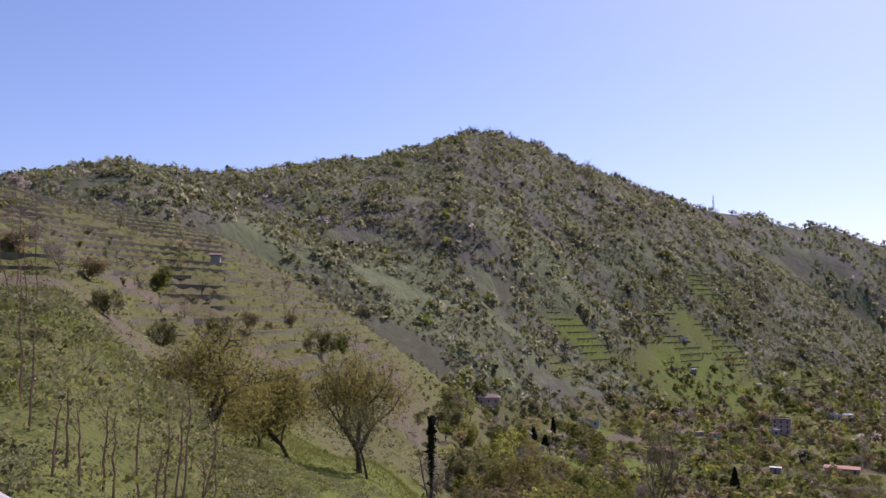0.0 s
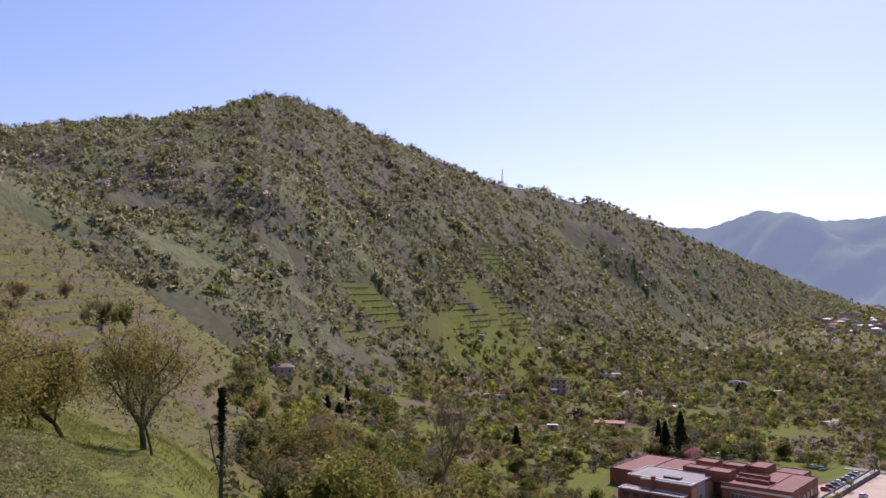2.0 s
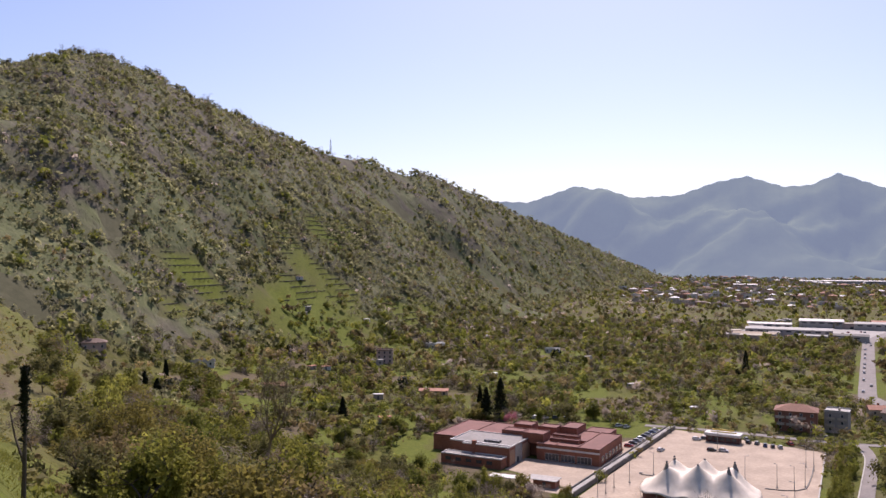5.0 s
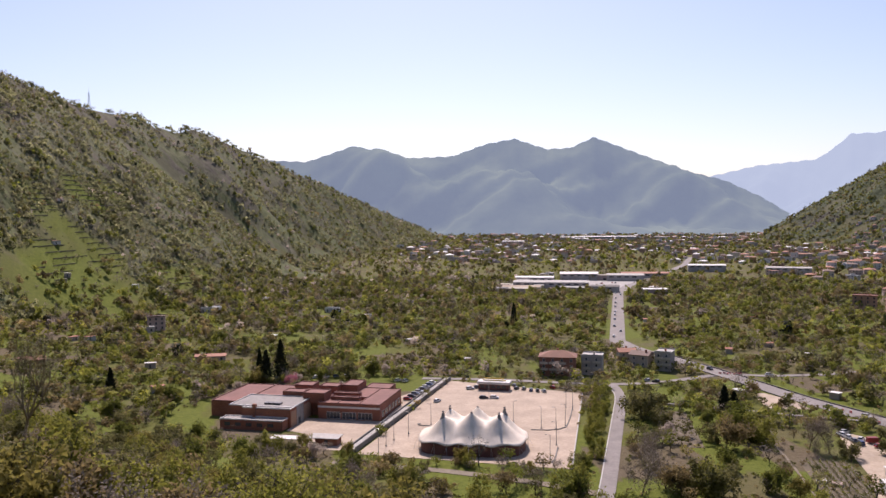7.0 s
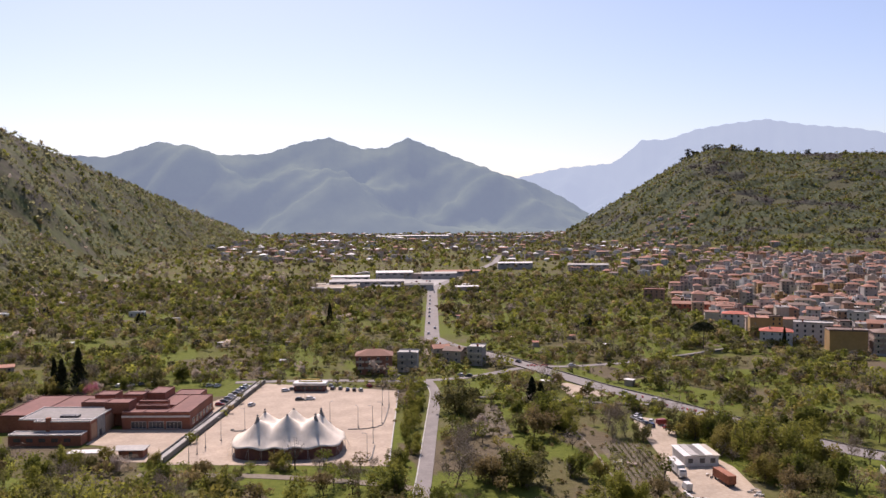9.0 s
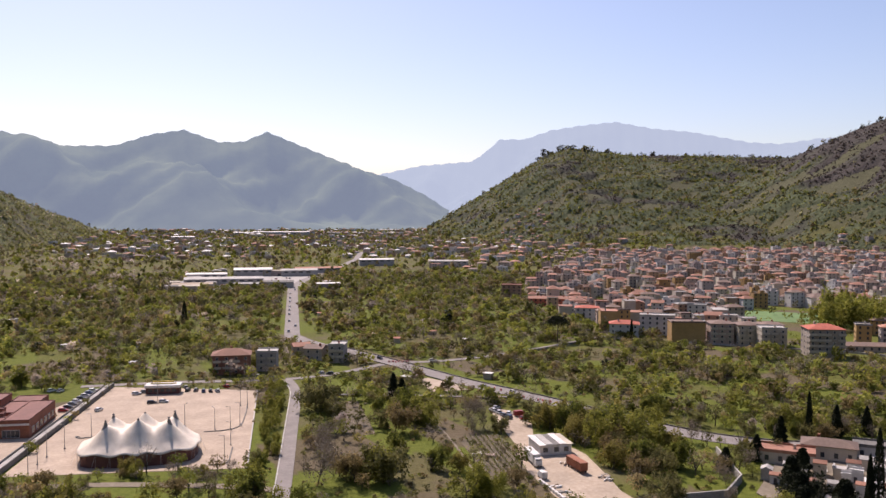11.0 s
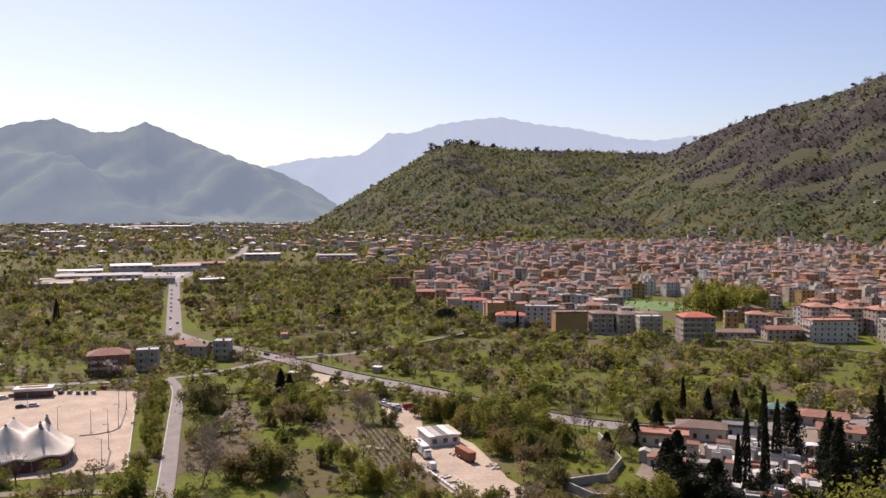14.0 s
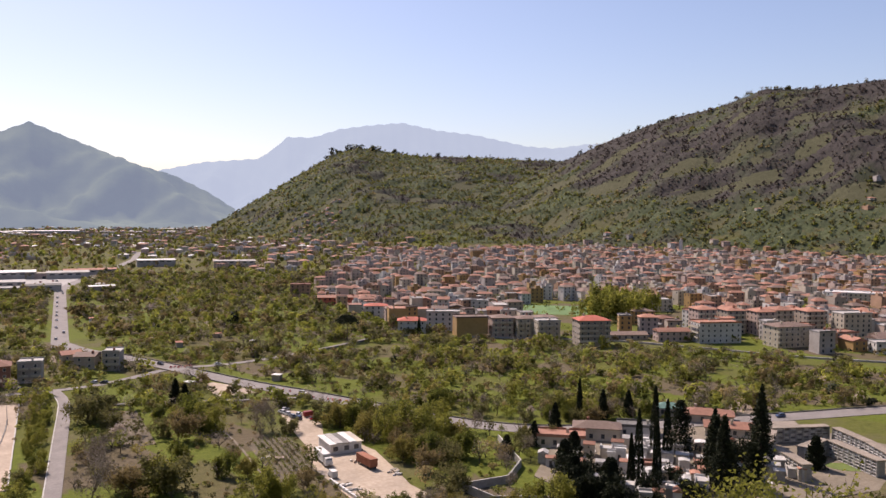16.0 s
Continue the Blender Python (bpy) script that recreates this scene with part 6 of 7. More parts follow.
def car(colour, x, y, rz, where, z=None, group="parked cars"):
    zz = (float(height(x, y)) + 0.2) if z is None else z
    key = (colour, where)
    if key in car_made:
        return copy_thing(car_made[key], pose(x, y, zz, 0, 0, rz))
    c = thing("car", f"small {colour} hatchback car {where}", "car", x, y, zz, rz, group)
    share("body", BODY_ME[colour], c, Matrix())
    share("roof", BODY_ME[colour + "_roof"], c, Matrix())
    share("glazing", CABIN_ME, c, Matrix())
    far = math.hypot(x, y) > 420
    for sx in (-1.25, 1.3):
        for sy in (-0.76, 0.76):
            wh = share("wheel", TYRE_ME, c, pose(sx, sy, 0.31))
            if not far:
                share("rim", RIM_ME, wh, Matrix())
    for sy in () if far else (-0.55, 0.55):
        share("headlight", HEADLAMP_ME, c, pose(1.95, sy, 0.66))
        share("tail_light", TAIL_ME, c, pose(-1.93, sy, 0.75))
    car_made[key] = c
    return c


# cars of the car park and school
for colour, x, y, rz in (("white", -81, 343, 70), ("white", -72, 371, 20), ("grey", -69, 374, 5), ("white", -58, 354, 0), ("black", -62.5, 353, 10)):
    car(colour, x, y, rz, "standing in the car park", 0.12)
for i, (x, y) in enumerate(((-51, 375), (-47.5, 374.5), (-44, 372), (-41, 371.5), (-38, 371), (-53, 381), (-35, 380))):
    car(("black", "grey", "blue", "black", "silver", "grey", "red")[i], x, y, 80 + i * 7, "parked behind the car park", 0.14)
for i in range(8):
    car(("red", "black", "grey", "white", "black", "silver", "blue", "white")[i], -94.6 + i * 0.35, 344 + i * 5.2, 10, "parked beside the school", 0.2)
for i, (x, y) in enumerate(((-152, 383), (-148, 385), (-143, 387), (-138, 388), (-110, 383), (-106, 382))):
    car(("white", "white", "grey", "silver", "white", "white")[i], x, y, 25 + i * 9, "parked behind the school")
# traffic and parked cars along the roads
for i, (y, off) in enumerate(((548, -2.2), (575, 2.2), (600, -2.2), (640, -2.2), (668, -2.2), (690, -2.2), (730, -2.2), (760, -2.2), (800, -2.2), (840, 2.2), (856, -2.2), (872, -2.2))):
    car(("white", "silver", "white", "white", "white", "white")[i % 6], -8 - (y - 540) / 85.0 + off, y, 90, "on the straight road", 0.16, "cars on the road")
for colour, x, y, rz in (("black", 40, 440, -60), ("white", 67, 428.5, 10), ("white", 90, 347, -58), ("grey", 80, 361, -58), ("silver", 76, 320.5, 40), ("white", 73.8, 317, 110), ("white", 75, 313.5, 110), ("grey", 76, 309, 100),
                         ("blue", 77.5, 305.5, 100), ("red", 83, 303, 20), ("white", 79, 311, 60), ("blue", 252, 237, 170), ("black", 240, 270, 20)):
    car(colour, x, y, rz, "beside the dirt yard and main road", 0.22, "cars by the main road")
for i, (x, y) in enumerate(((-13, 384), (-16, 397), (-22, 401), (8, 404), (12, 402))):
    car(("white", "blue", "grey", "silver", "black")[i], x, y, 40 * i, "parked near the houses", 0.24)


def truck():
    t = thing("truck", "white box truck parked on the dirt yard", "truck", 71.3, 250.5, 0.1, 93 + 180)
    part("box", boxed(-5.0, 4.2, -1.25, 1.25, 1.0, 3.7, bevel=0.06), M["trim_white"], t, "long white box body")
    part("chassis", boxed(-5.0, 6.4, -0.5, 0.5, 0.55, 0.95), M["dark_metal"], t)
    cb = part("cab", loft([(4.4, 1.15, 0.6, 2.9, 1.05), (5.9, 1.15, 0.6, 2.8, 1.0), (6.4, 1.1, 0.6, 1.6, 1.05)]), M["trim_white"], t)
    part("windscreen", boxed(6.02, 6.1, -0.95, 0.95, 1.7, 2.5), M["window"], cb)
    for sx in (-3.8, -2.6, 5.2):
        for sy in (-1.05, 1.05):
            wh = share("wheel", TYRE_ME, t, pose(sx, sy, 0.5) @ Matrix.Diagonal((1.6, 1.6, 1.6, 1)))
            share("rim", RIM_ME, wh, Matrix())


truck()
v = thing("van", "small white delivery van with a square box", "van", 70, 234.5, 0.1, 95)
part("body", boxed(-1.6, 1.2, -0.9, 0.9, 0.4, 2.3, bevel=0.08), M["trim_white"], v)
part("cab", loft([(1.2, 0.85, 0.35, 1.9, 0.75), (1.8, 0.85, 0.35, 1.8, 0.7), (2.5, 0.8, 0.35, 1.0, 0.75)]), M["trim_white"], v)
for sx in (-1.0, 1.7):
    for sy in (-0.8, 0.8):
        wh = share("wheel", TYRE_ME, v, pose(sx, sy, 0.31))
        share("rim", RIM_ME, wh, Matrix())
k = thing("shipping_container", "rust-red container trailer on the dirt yard", "container", 82.8, 241, 0.1, 100)
M["rust"] = surface("rust", (0.30, 0.10, 0.05), (0.42, 0.17, 0.09), 1.5, 0.8, vary=0.1)
part("body", boxed(-4.6, 4.6, -1.25, 1.25, 0.9, 3.4), M["rust"], k)
for i in range(30):
    xx = -4.5 + i * 0.31
    for yy in (-1.3, 1.24):
        part("rib", boxed(xx, xx + 0.14, yy, yy + 0.06, 1.0, 3.3), M["rust"], k)
for sx in (-3.6, -2.4, 3.4):
    for sy in (-1.0, 1.0):
        share("wheel", TYRE_ME, k, pose(sx, sy, 0.48) @ Matrix.Diagonal((1.5, 1.5, 1.5, 1)))
s = thing("workshop_shed", "low white workshop with patched metal roof sheets", "shed", 80.8, 263, 0.1, 3)
part("wall", boxed(-5.4, 5.4, -6, 6, -0.3, 3.3), M["trim_white"], s)
for i, (x0, x1, mt) in enumerate(((-5.9, -3.4, "trim_white"), (-3.35, -1.0, "roof_grey"), (-0.95, 1.2, "dark_concrete"), (1.25, 3.6, "trim_white"), (3.65, 5.9, "wall_cream"))):
    part("roof_sheet", boxed(x0, x1, -6.5 + 0.4 * (i % 2), 6.4, 3.3 + 0.12 * (i % 2), 3.5 + 0.12 * (i % 2)), M[mt], s)
for x in (-3.6, 0.2, 3.6):
    part("window", boxed(x - 0.8, x + 0.8, -6.08, -5.97, 1.0, 2.5), M["window"], s)
for i, (x, y, r) in enumerate(((87, 232, 20), (88.5, 229, 40), (70.5, 226, 10), (71.5, 221, 5), (80, 246, 60))):
    p = thing("scrap_pile", "heap of pale boards and rubble on the yard", "debris", x, y, 0.08, r)
    rr = random.Random(i)
    for j in range(7):
        a, b = rr.uniform(-1.5, 1.5), rr.uniform(-1, 1)
        part("board", boxed(a, a + rr.uniform(0.8, 2.4), b, b + rr.uniform(0.2, 0.8), 0, rr.uniform(0.15, 0.7)), M[rr.choice(("concrete", "trim_white", "dirt"))], p)

# houses near the junction
building("house", "three-storey brown-red house with an orange tiled roof", "house", -35.5, 416, 18, 12, 3, 2, "house_brown", "tile_orange", "hip", 2.6, panes=True, balconies=("front",))
building("house", "grey unfinished three-storey house with a flat roof", "house", -18.5, 421, 10, 10, 3, -4, "wall_grey", "roof_grey", "flat", panes=True, balconies=("front",))
building("apartment_building", "narrow grey four-storey house beside the junction", "house", 17.5, 438, 8, 11, 3, -14, "wall_grey", "roof_grey", "flat", panes=True, balconies=("front",))
building("house", "low grey house with a stepped tile roof", "house", 6, 447, 10, 10, 2, -20, "wall_tan", "tile_brown", "gable", 1.6, panes=True)
building("house", "small pale house with red roof tiles", "house", -2, 455, 9, 8, 2, 12, "wall_cream", "tile_orange", "gable", 1.6, panes=True)

# red and white barriers on the main road
def barrier(x, y, rz):
    b = thing("traffic_barrier", "red and white plastic traffic barrier on the road", "barrier", x, y, 0.2, rz, "road barriers")
    part("body", loft([(-0.6, 0.22, 0, 0.75, 0.1), (0.0, 0.24, 0, 0.8, 0.1), (0.6, 0.22, 0, 0.75, 0.1)]), M["barrier_red"], b)
    part("stripe", boxed(-0.2, 0.2, -0.26, 0.26, 0.25, 0.55), M["trim_white"], b)
    return b


first_barrier = barrier(44, 430, 0)
for i, (x, y) in enumerate(((46, 430.5), (47.5, 429), (49, 430), (50.5, 428.5), (52, 429.5), (53.5, 430), (84, 357.5), (86, 354), (90.5, 340), (92, 338), (97, 332.5), (98.5, 331), (101, 328.5), (103, 326))):
    copy_thing(first_barrier, pose(x, y, 0.2, 0, 0, i * 41 % 180))
v = thing("van", "dark red van parked at the yard entrance", "van", 82.5, 308.5, 0.1, 10)
M["van_red"] = surface("van_red", (0.28, 0.03, 0.03), (0.36, 0.05, 0.045), 1, 0.35)
part("body", boxed(-2.4, 1.2, -0.95, 0.95, 0.4, 2.2, bevel=0.1), M["van_red"], v)
part("cab", loft([(1.2, 0.92, 0.35, 1.9, 0.8), (1.9, 0.92, 0.35, 1.7, 0.75), (2.6, 0.85, 0.35, 1.0, 0.8)]), M["van_red"], v)
for sx in (-1.5, 1.8):
    for sy in (-0.85, 0.85):
        wh = share("wheel", TYRE_ME, v, pose(sx, sy, 0.31))
        share("rim", RIM_ME, wh, Matrix())
# concrete blocks along the edge of the yard
rr = random.Random(4)
for i in range(9):
    b = part("concrete_block", boxed(-0.9, 0.9, -0.4, 0.4, 0, 0.9, bevel=0.06), M["trim_white"], None)
    b.matrix_basis = pose(68.4 + 0.28 * i, 231 - 2.1 * i, 0.08, 0, 0, 98 + rr.uniform(-8, 8))
    tagged(b, "whitewashed concrete block beside the yard", "block", "blocks along the yard")
# pallets in the garden
for i, (x, y, mt) in enumerate(((55.5, 261, "trim_white"), (59.3, 258.5, "wall_pink"))):
    p = thing("pallet_stack", "pale stacked pallets in the garden plot", "pallets", x, y, 0.05, -12)
    for j in range(4):
        for q in range(3):
            part("board", boxed(-1.5 + j * 0.8, -0.85 + j * 0.8, -1.1 + q * 0.8, -0.45 + q * 0.8, 0, 0.7 + 0.1 * ((j + q) % 2)), M[mt], p)
# vine rows: posts, wires and leaves
for i in range(7):
    r = thing("vine_row", "row of low vines on wooden posts", "vines", 55.5 + i * 1.9, 262, 0.05, 0, "vine rows")
    for j in range(9):
        part("post", boxed(-0.05, 0.05, -20 + j * 5 - 0.05, -20 + j * 5 + 0.05, -0.3, 1.4), M["bark"], r)
    part("wire", boxed(-0.012, 0.012, -20, 20, 1.15, 1.18), M["steel"], r)
    q = np.random.RandomState(i)
    n = 420
    c = np.stack([q.normal(0, 0.22, n), q.uniform(-20, 20, n), np.abs(q.normal(0.8, 0.35, n))], -1)
    a, b = q.normal(0, 0.13, (n, 3)), q.normal(0, 0.13, (n, 3))
    share("vine_leaves", numpy_mesh("vine_leaves", np.stack([c + a, c + b, c - a - b], 1).reshape(-1, 3), np.arange(3 * n).reshape(-1, 3), [M["leaf_olive" if i % 2 else "leaf_green"]]), r, Matrix())


# ---- town, cemetery, factories, farms ----
B = building
B("apartment_building", "five-storey grey-tan block with a bright red hip roof", "building", 283, 412, 19, 14, 5, -16, "wall_tan", "tile_red", "hip", 2.4, panes=True, balconies=("front",), z=0)
B("apartment_building", "cream four-storey block with balconies", "building", 268, 438, 14, 12, 4, -16, "wall_cream", "roof_grey", "flat", panes=True, balconies=("front",), z=0)
B("house", "long low brown building with a dark tiled roof", "house", 318, 424, 24, 10, 1, -18, "wall_tan", "tile_brown", "gable", 1.6, z=0)
B("house", "two-storey brown house with an orange roof", "house", 340, 408, 20, 10, 2, -18, "wall_pink", "tile_orange", "gable", 1.8, z=0)
B("hall", "large cream flat-roofed hall", "building", 425, 540, 36, 16, 3, -16, "wall_cream", "roof_grey", "flat", z=0)
B("house", "three-storey ochre house with a hip roof", "house", 372, 480, 16, 14, 3, -16, "wall_ochre", "tile_brown", "hip", 2.0, z=0)
B("apartment_building", "white four-storey block with dark windows and terracotta terraces", "building", 363, 394, 27, 13, 4, -16, "wall_white", "tile_orange", "flat", panes=True, balconies=("left",), z=0)
for i, (x, y) in enumerate(((386, 432), (400, 420), (414, 408), (432, 410), (447, 398))):
    B("apartment_building", "tall pink terrace block with an orange tiled roof", "building", x, y, 13, 14, 5, -14, ("wall_pink", "wall_tan", "wall_pink", "wall_cream", "wall_tan")[i], "tile_orange", "hip", 2.2, balconies=("front",), group="orange-roofed blocks", z=0)
B("apartment_building", "cream four-storey block with brown roofs and dark balconies", "building", 393, 366, 24, 14, 4, -8, "wall_cream", "tile_brown", "hip", 2.0, panes=True, balconies=("front",), z=0)
B("apartment_building", "tall cream block with rows of dark windows", "building", 462, 378, 20, 13, 5, -14, "wall_cream", "roof_grey", "flat", z=0)
B("house", "three-storey house with a pink roof terrace", "house", 436, 366, 20, 12, 2, -14, "wall_pink", "tile_orange", "flat", z=0)
B("hall", "wide hall with a bright white roof", "building", 640, 520, 50, 24, 3, -50, "wall_cream", "trim_white", "flat", z=0)
B("long_building", "long two-storey red building with a terracotta roof", "building", 211, 668, 48, 12, 2, -17, "tile_red", "tile_orange", "gable", 1.8, z=0)
B("apartment_building", "orange-pink four-storey block with a flat roof", "building", 187, 730, 18, 14, 4, -15, "wall_orange", "tile_orange", "flat", z=0)
B("apartment_building", "ochre block with a windowless side", "building", 231, 471, 20, 14, 4, -14, "wall_ochre", "tile_brown", "flat", windows=False, z=0)
for i, (x, y) in enumerate(((249, 463), (262, 454), (275, 452))):
    B("apartment_building", "grey-cream four-storey block in a joined row", "building", x, y, 13.5, 13, 4, -16, ("wall_pink", "wall_cream", "wall_tan")[i], "tile_brown", "hip", 1.6, panes=True, balconies=("front",), group="joined blocks", z=0)
B("house", "white house with a red hipped roof", "house", 199, 491, 18, 11, 3, -22, "wall_white", "tile_red", "hip", 2.0, panes=True, z=0)
B("house", "white house with a red and white roof", "house", 205, 577, 17, 12, 3, -20, "wall_white", "tile_red", "hip", 1.6, z=0)
B("apartment_building", "white four-storey block with a flat roof", "building", 226, 502, 22, 12, 4, -24, "wall_white", "roof_grey", "flat", z=0)
slab("sports_pitch", "flat green sports pitch", [(318, 560), (352, 612), (398, 580), (362, 530)], surface("turf", (0.10, 0.19, 0.06), (0.14, 0.24, 0.08), 0.6, 0.95), z1=0.07, category="pitch")
PLACED = [(o.location.x, o.location.y) for o in scene.objects if o.type == "EMPTY" and o.get("category") in ("building", "house")]

rs = random.Random(5)
GROVE = [(330, 500), (395, 560), (425, 520), (365, 475)]
OPEN = [(285, 450), (315, 620), (440, 575), (440, 500), (400, 455)]
lots = []
for i in range(-68, 80):
    for j in range(-68, 80):
        u, v = i * 16.0 + rs.uniform(-5, 5), j * 14.5 + rs.uniform(-4.5, 4.5)
        x = 700 + u * math.cos(0.6) - v * math.sin(0.6)
        y = 800 + u * math.sin(0.6) + v * math.cos(0.6)
        if x < 150 or y < 300 or not bool(inside(np.array(x), np.array(y), TOWN)) or rs.random() < 0.27:
            continue
        if any((x - a) ** 2 + (y - b) ** 2 < 19 ** 2 for a, b in PLACED) or bool(inside(np.array(x), np.array(y), OPEN)) or float(height(x, y)) > 8:
            continue
        if 310 < x < 405 and 525 < y < 618:
            continue
        if bool(near_line(np.array(x), np.array(y), ROAD_TOWN, 9)) or bool(near_line(np.array(x), np.array(y), ROAD_SIDE, 9)) or math.degrees(math.atan2(x, y)) > 56:
            continue
        lots.append((math.hypot(x, y), x, y))
lots.sort()
WALLS = ("wall_cream", "wall_pink", "wall_tan", "wall_white", "wall_grey", "wall_orange", "wall_ochre", "wall_cream", "wall_white", "wall_pink", "wall_orange")
ROOFS = ("tile_orange", "tile_brown", "roof_grey", "tile_orange", "tile_orange", "roof_slate", "tile_brown")
NAMES = {"wall_cream": "cream", "wall_pink": "pink", "wall_tan": "tan", "wall_white": "white", "wall_grey": "grey", "wall_orange": "orange", "wall_ochre": "ochre"}
town_spots = [(x, y) for _, x, y in lots]
for d, x, y in lots[:85]:
    wl, rf = rs.choice(WALLS), rs.choice(ROOFS)
    kind = "flat" if rf in ("roof_grey", "roof_slate") else rs.choice(("hip", "gable", "flat"))
    n = rs.choice((2, 2, 3, 3, 3, 4))
    roofname = {"tile_orange": "orange tiled", "tile_brown": "brown tiled", "roof_grey": "pale concrete", "roof_slate": "grey concrete"}[rf]
    B("apartment_building", f"{NAMES[wl]} {('two', 'three', 'four', 'five')[n - 2]}-storey town house with a {roofname} roof", "building", x, y, rs.uniform(8, 14), rs.uniform(8, 11.5), n, -14 + rs.choice((0, 0, 90, 10, -14)), wl, rf, kind, 1.8,
      group="town houses", z=0, faces=("front", "left") if rs.random() < 0.6 else ("front", "right"), chimneys=rs.choice((0, 1)))


def far_houses(name, label, spots, seed, size=(8, 15), storeys=(1, 2, 3, 4), walls=WALLS, roofs=ROOFS, win=True):
    """Distant houses nobody could count: boxes with pitched or flat roofs and dark window openings, in one mesh."""
    r = random.Random(seed)
    keys = list(dict.fromkeys(list(walls) + list(roofs) + ["window"]))
    V, F, I = [], [], []

    def quad(p, key):
        k = len(V)
        V.extend(p)
        F.append((k, k + 1, k + 2, k + 3))
        I.append(keys.index(key))

    for x, y in spots:
        w, d, n = r.uniform(*size), r.uniform(size[0], size[1] * 0.8), r.choice(storeys)
        h, t = n * 3.1, radians(r.choice((-10, 76, 0, -22)) + r.uniform(-6, 6))
        c, s = math.cos(t), math.sin(t)
        z = float(height(x, y))
        wl, rf = r.choice(walls), r.choice(roofs)

        def P(a, b, e):
            return (x + a * c - b * s, y + a * s + b * c, z + e)
        q = [(-w / 2, -d / 2), (w / 2, -d / 2), (w / 2, d / 2), (-w / 2, d / 2)]
        for i in range(4):
            a, b = q[i], q[(i + 1) % 4]
            quad([P(*a, -1), P(*b, -1), P(*b, h), P(*a, h)], wl)
        e = 0.5
        if rf in ("roof_grey", "roof_slate") or r.random() < 0.35:
            quad([P(-w / 2, -d / 2, h - 0.6), P(w / 2, -d / 2, h - 0.6), P(w / 2, d / 2, h - 0.6), P(-w / 2, d / 2, h - 0.6)], rf)
            if r.random() < 0.6:
                a, b = r.uniform(-w / 4, w / 4), r.uniform(-d / 4, d / 4)
                m = [(a - 2, b - 2), (a + 2, b - 2), (a + 2, b + 2), (a - 2, b + 2)]
                for i in range(4):
                    quad([P(*m[i], h - 0.6), P(*m[(i + 1) % 4], h - 0.6), P(*m[(i + 1) % 4], h + 2), P(*m[i], h + 2)], wl)
                quad([P(*v, h + 2) for v in m], rf)
        else:
            rise = r.uniform(1.4, 2.4)
            ix = w / 2 - d / 2.4 if w > d else 0.3
            A, Bq = P(-ix, 0, h + rise), P(ix, 0, h + rise)
            o = [P(sx * (w / 2 + e), sy * (d / 2 + e), h - 0.1) for sx, sy in ((-1, -1), (1, -1), (1, 1), (-1, 1))]
            quad([o[0], o[1], Bq, A], rf)
            quad([o[2], o[3], A, Bq], rf)
            quad([o[1], o[2], Bq, Bq], rf)
            quad([o[3], o[0], A, A], rf)
        if win:
            for fl in range(n):
                for side in range(2):
                    L = w if side == 0 else d
                    m = int(L / 3.6)
                    for i in range(m):
                        u = (i + 0.5) / m * L - L / 2
                        zz = fl * 3.1 + 0.9
                        if side == 0:
                            quad([P(u - 0.55, -d / 2 - 0.05, zz), P(u + 0.55, -d / 2 - 0.05, zz), P(u + 0.55, -d / 2 - 0.05, zz + 1.6), P(u - 0.55, -d / 2 - 0.05, zz + 1.6)], "window")
                        else:
                            sx = -1 if r.random() < 0.5 else 1
                            quad([P(sx * (w / 2 + 0.05), u - 0.55, zz), P(sx * (w / 2 + 0.05), u + 0.55, zz), P(sx * (w / 2 + 0.05), u + 0.55, zz + 1.6), P(sx * (w / 2 + 0.05), u - 0.55, zz + 1.6)], "window")
    me = numpy_mesh(name, V, F, [M[k] for k in keys], I)
    return tagged(new(name, me), label, "houses", kind="stuff")


far_houses("town_houses", "dense far town of cream and pink houses with terracotta roofs", [(x, y) for _, x, y in lots[85:]], 9, (6.5, 15), (1, 2, 2, 2, 3, 3, 4))
# scattered far settlement across the valley end
x, y = scatter(2600, -17, 15, 1400, 3450, 141)
s = (height(x, y) < 3) & (wave(x, y, 300, 3) + np.random.RandomState(3).uniform(-0.6, 0.6, len(x)) > -0.1)
far_houses("valley_houses", "distant pale houses scattered over the valley end", list(zip(x[s], y[s])), 10, (8, 20), (1, 1, 2, 3), roofs=("tile_orange", "tile_brown", "roof_grey", "roof_slate", "trim_white"), win=False)
x, y = scatter(150, 9, 22, 1050, 1950, 142)
s = ~inside(x, y, TOWN) & (height(x, y) < 30)
far_houses("hill_foot_houses", "scattered houses at the foot of the hill", list(zip(x[s], y[s])), 11, (10, 20), (1, 2, 3))
x, y = scatter(60, 22, 54, 1450, 1800, 143)
far_houses("slope_houses", "pale houses on the lower slope above the town", list(zip(x, y)), 12, (10, 18), (1, 2, 3))
x, y = scatter(110, 13.6, 17.2, 2030, 2290, 145)
s = wave(x, y, 60, 31) > -0.3
far_houses("hamlet", "pale hamlet climbing the wooded hillside", list(zip(x[s], y[s])), 13, (7, 13), (1, 2), walls=("wall_cream", "wall_white", "wall_tan"))
# trees between the houses of the town
x, y = scatter(9000, 8, 56, 430, 1850, 144)
s = inside(x, y, TOWN) & (height(x, y) < 2)
q = np.array(town_spots + PLACED)
s &= np.array([np.min((q[:, 0] - a) ** 2 + (q[:, 1] - b) ** 2) > 8.5 ** 2 for a, b in zip(x, y)])
woods("town_trees", x[s], y[s], 209, 6.6, 16, 0.8, {"leaf_green": 0.35, "leaf_olive": 0.3, "leaf_dark": 0.2, "leaf_fresh": 0.15}, limbs=0, lumps=3)
rr = np.random.RandomState(12)
gx_, gy_ = rr.uniform(325, 428, 420), rr.uniform(470, 565, 420)
s = inside(gx_, gy_, GROVE)
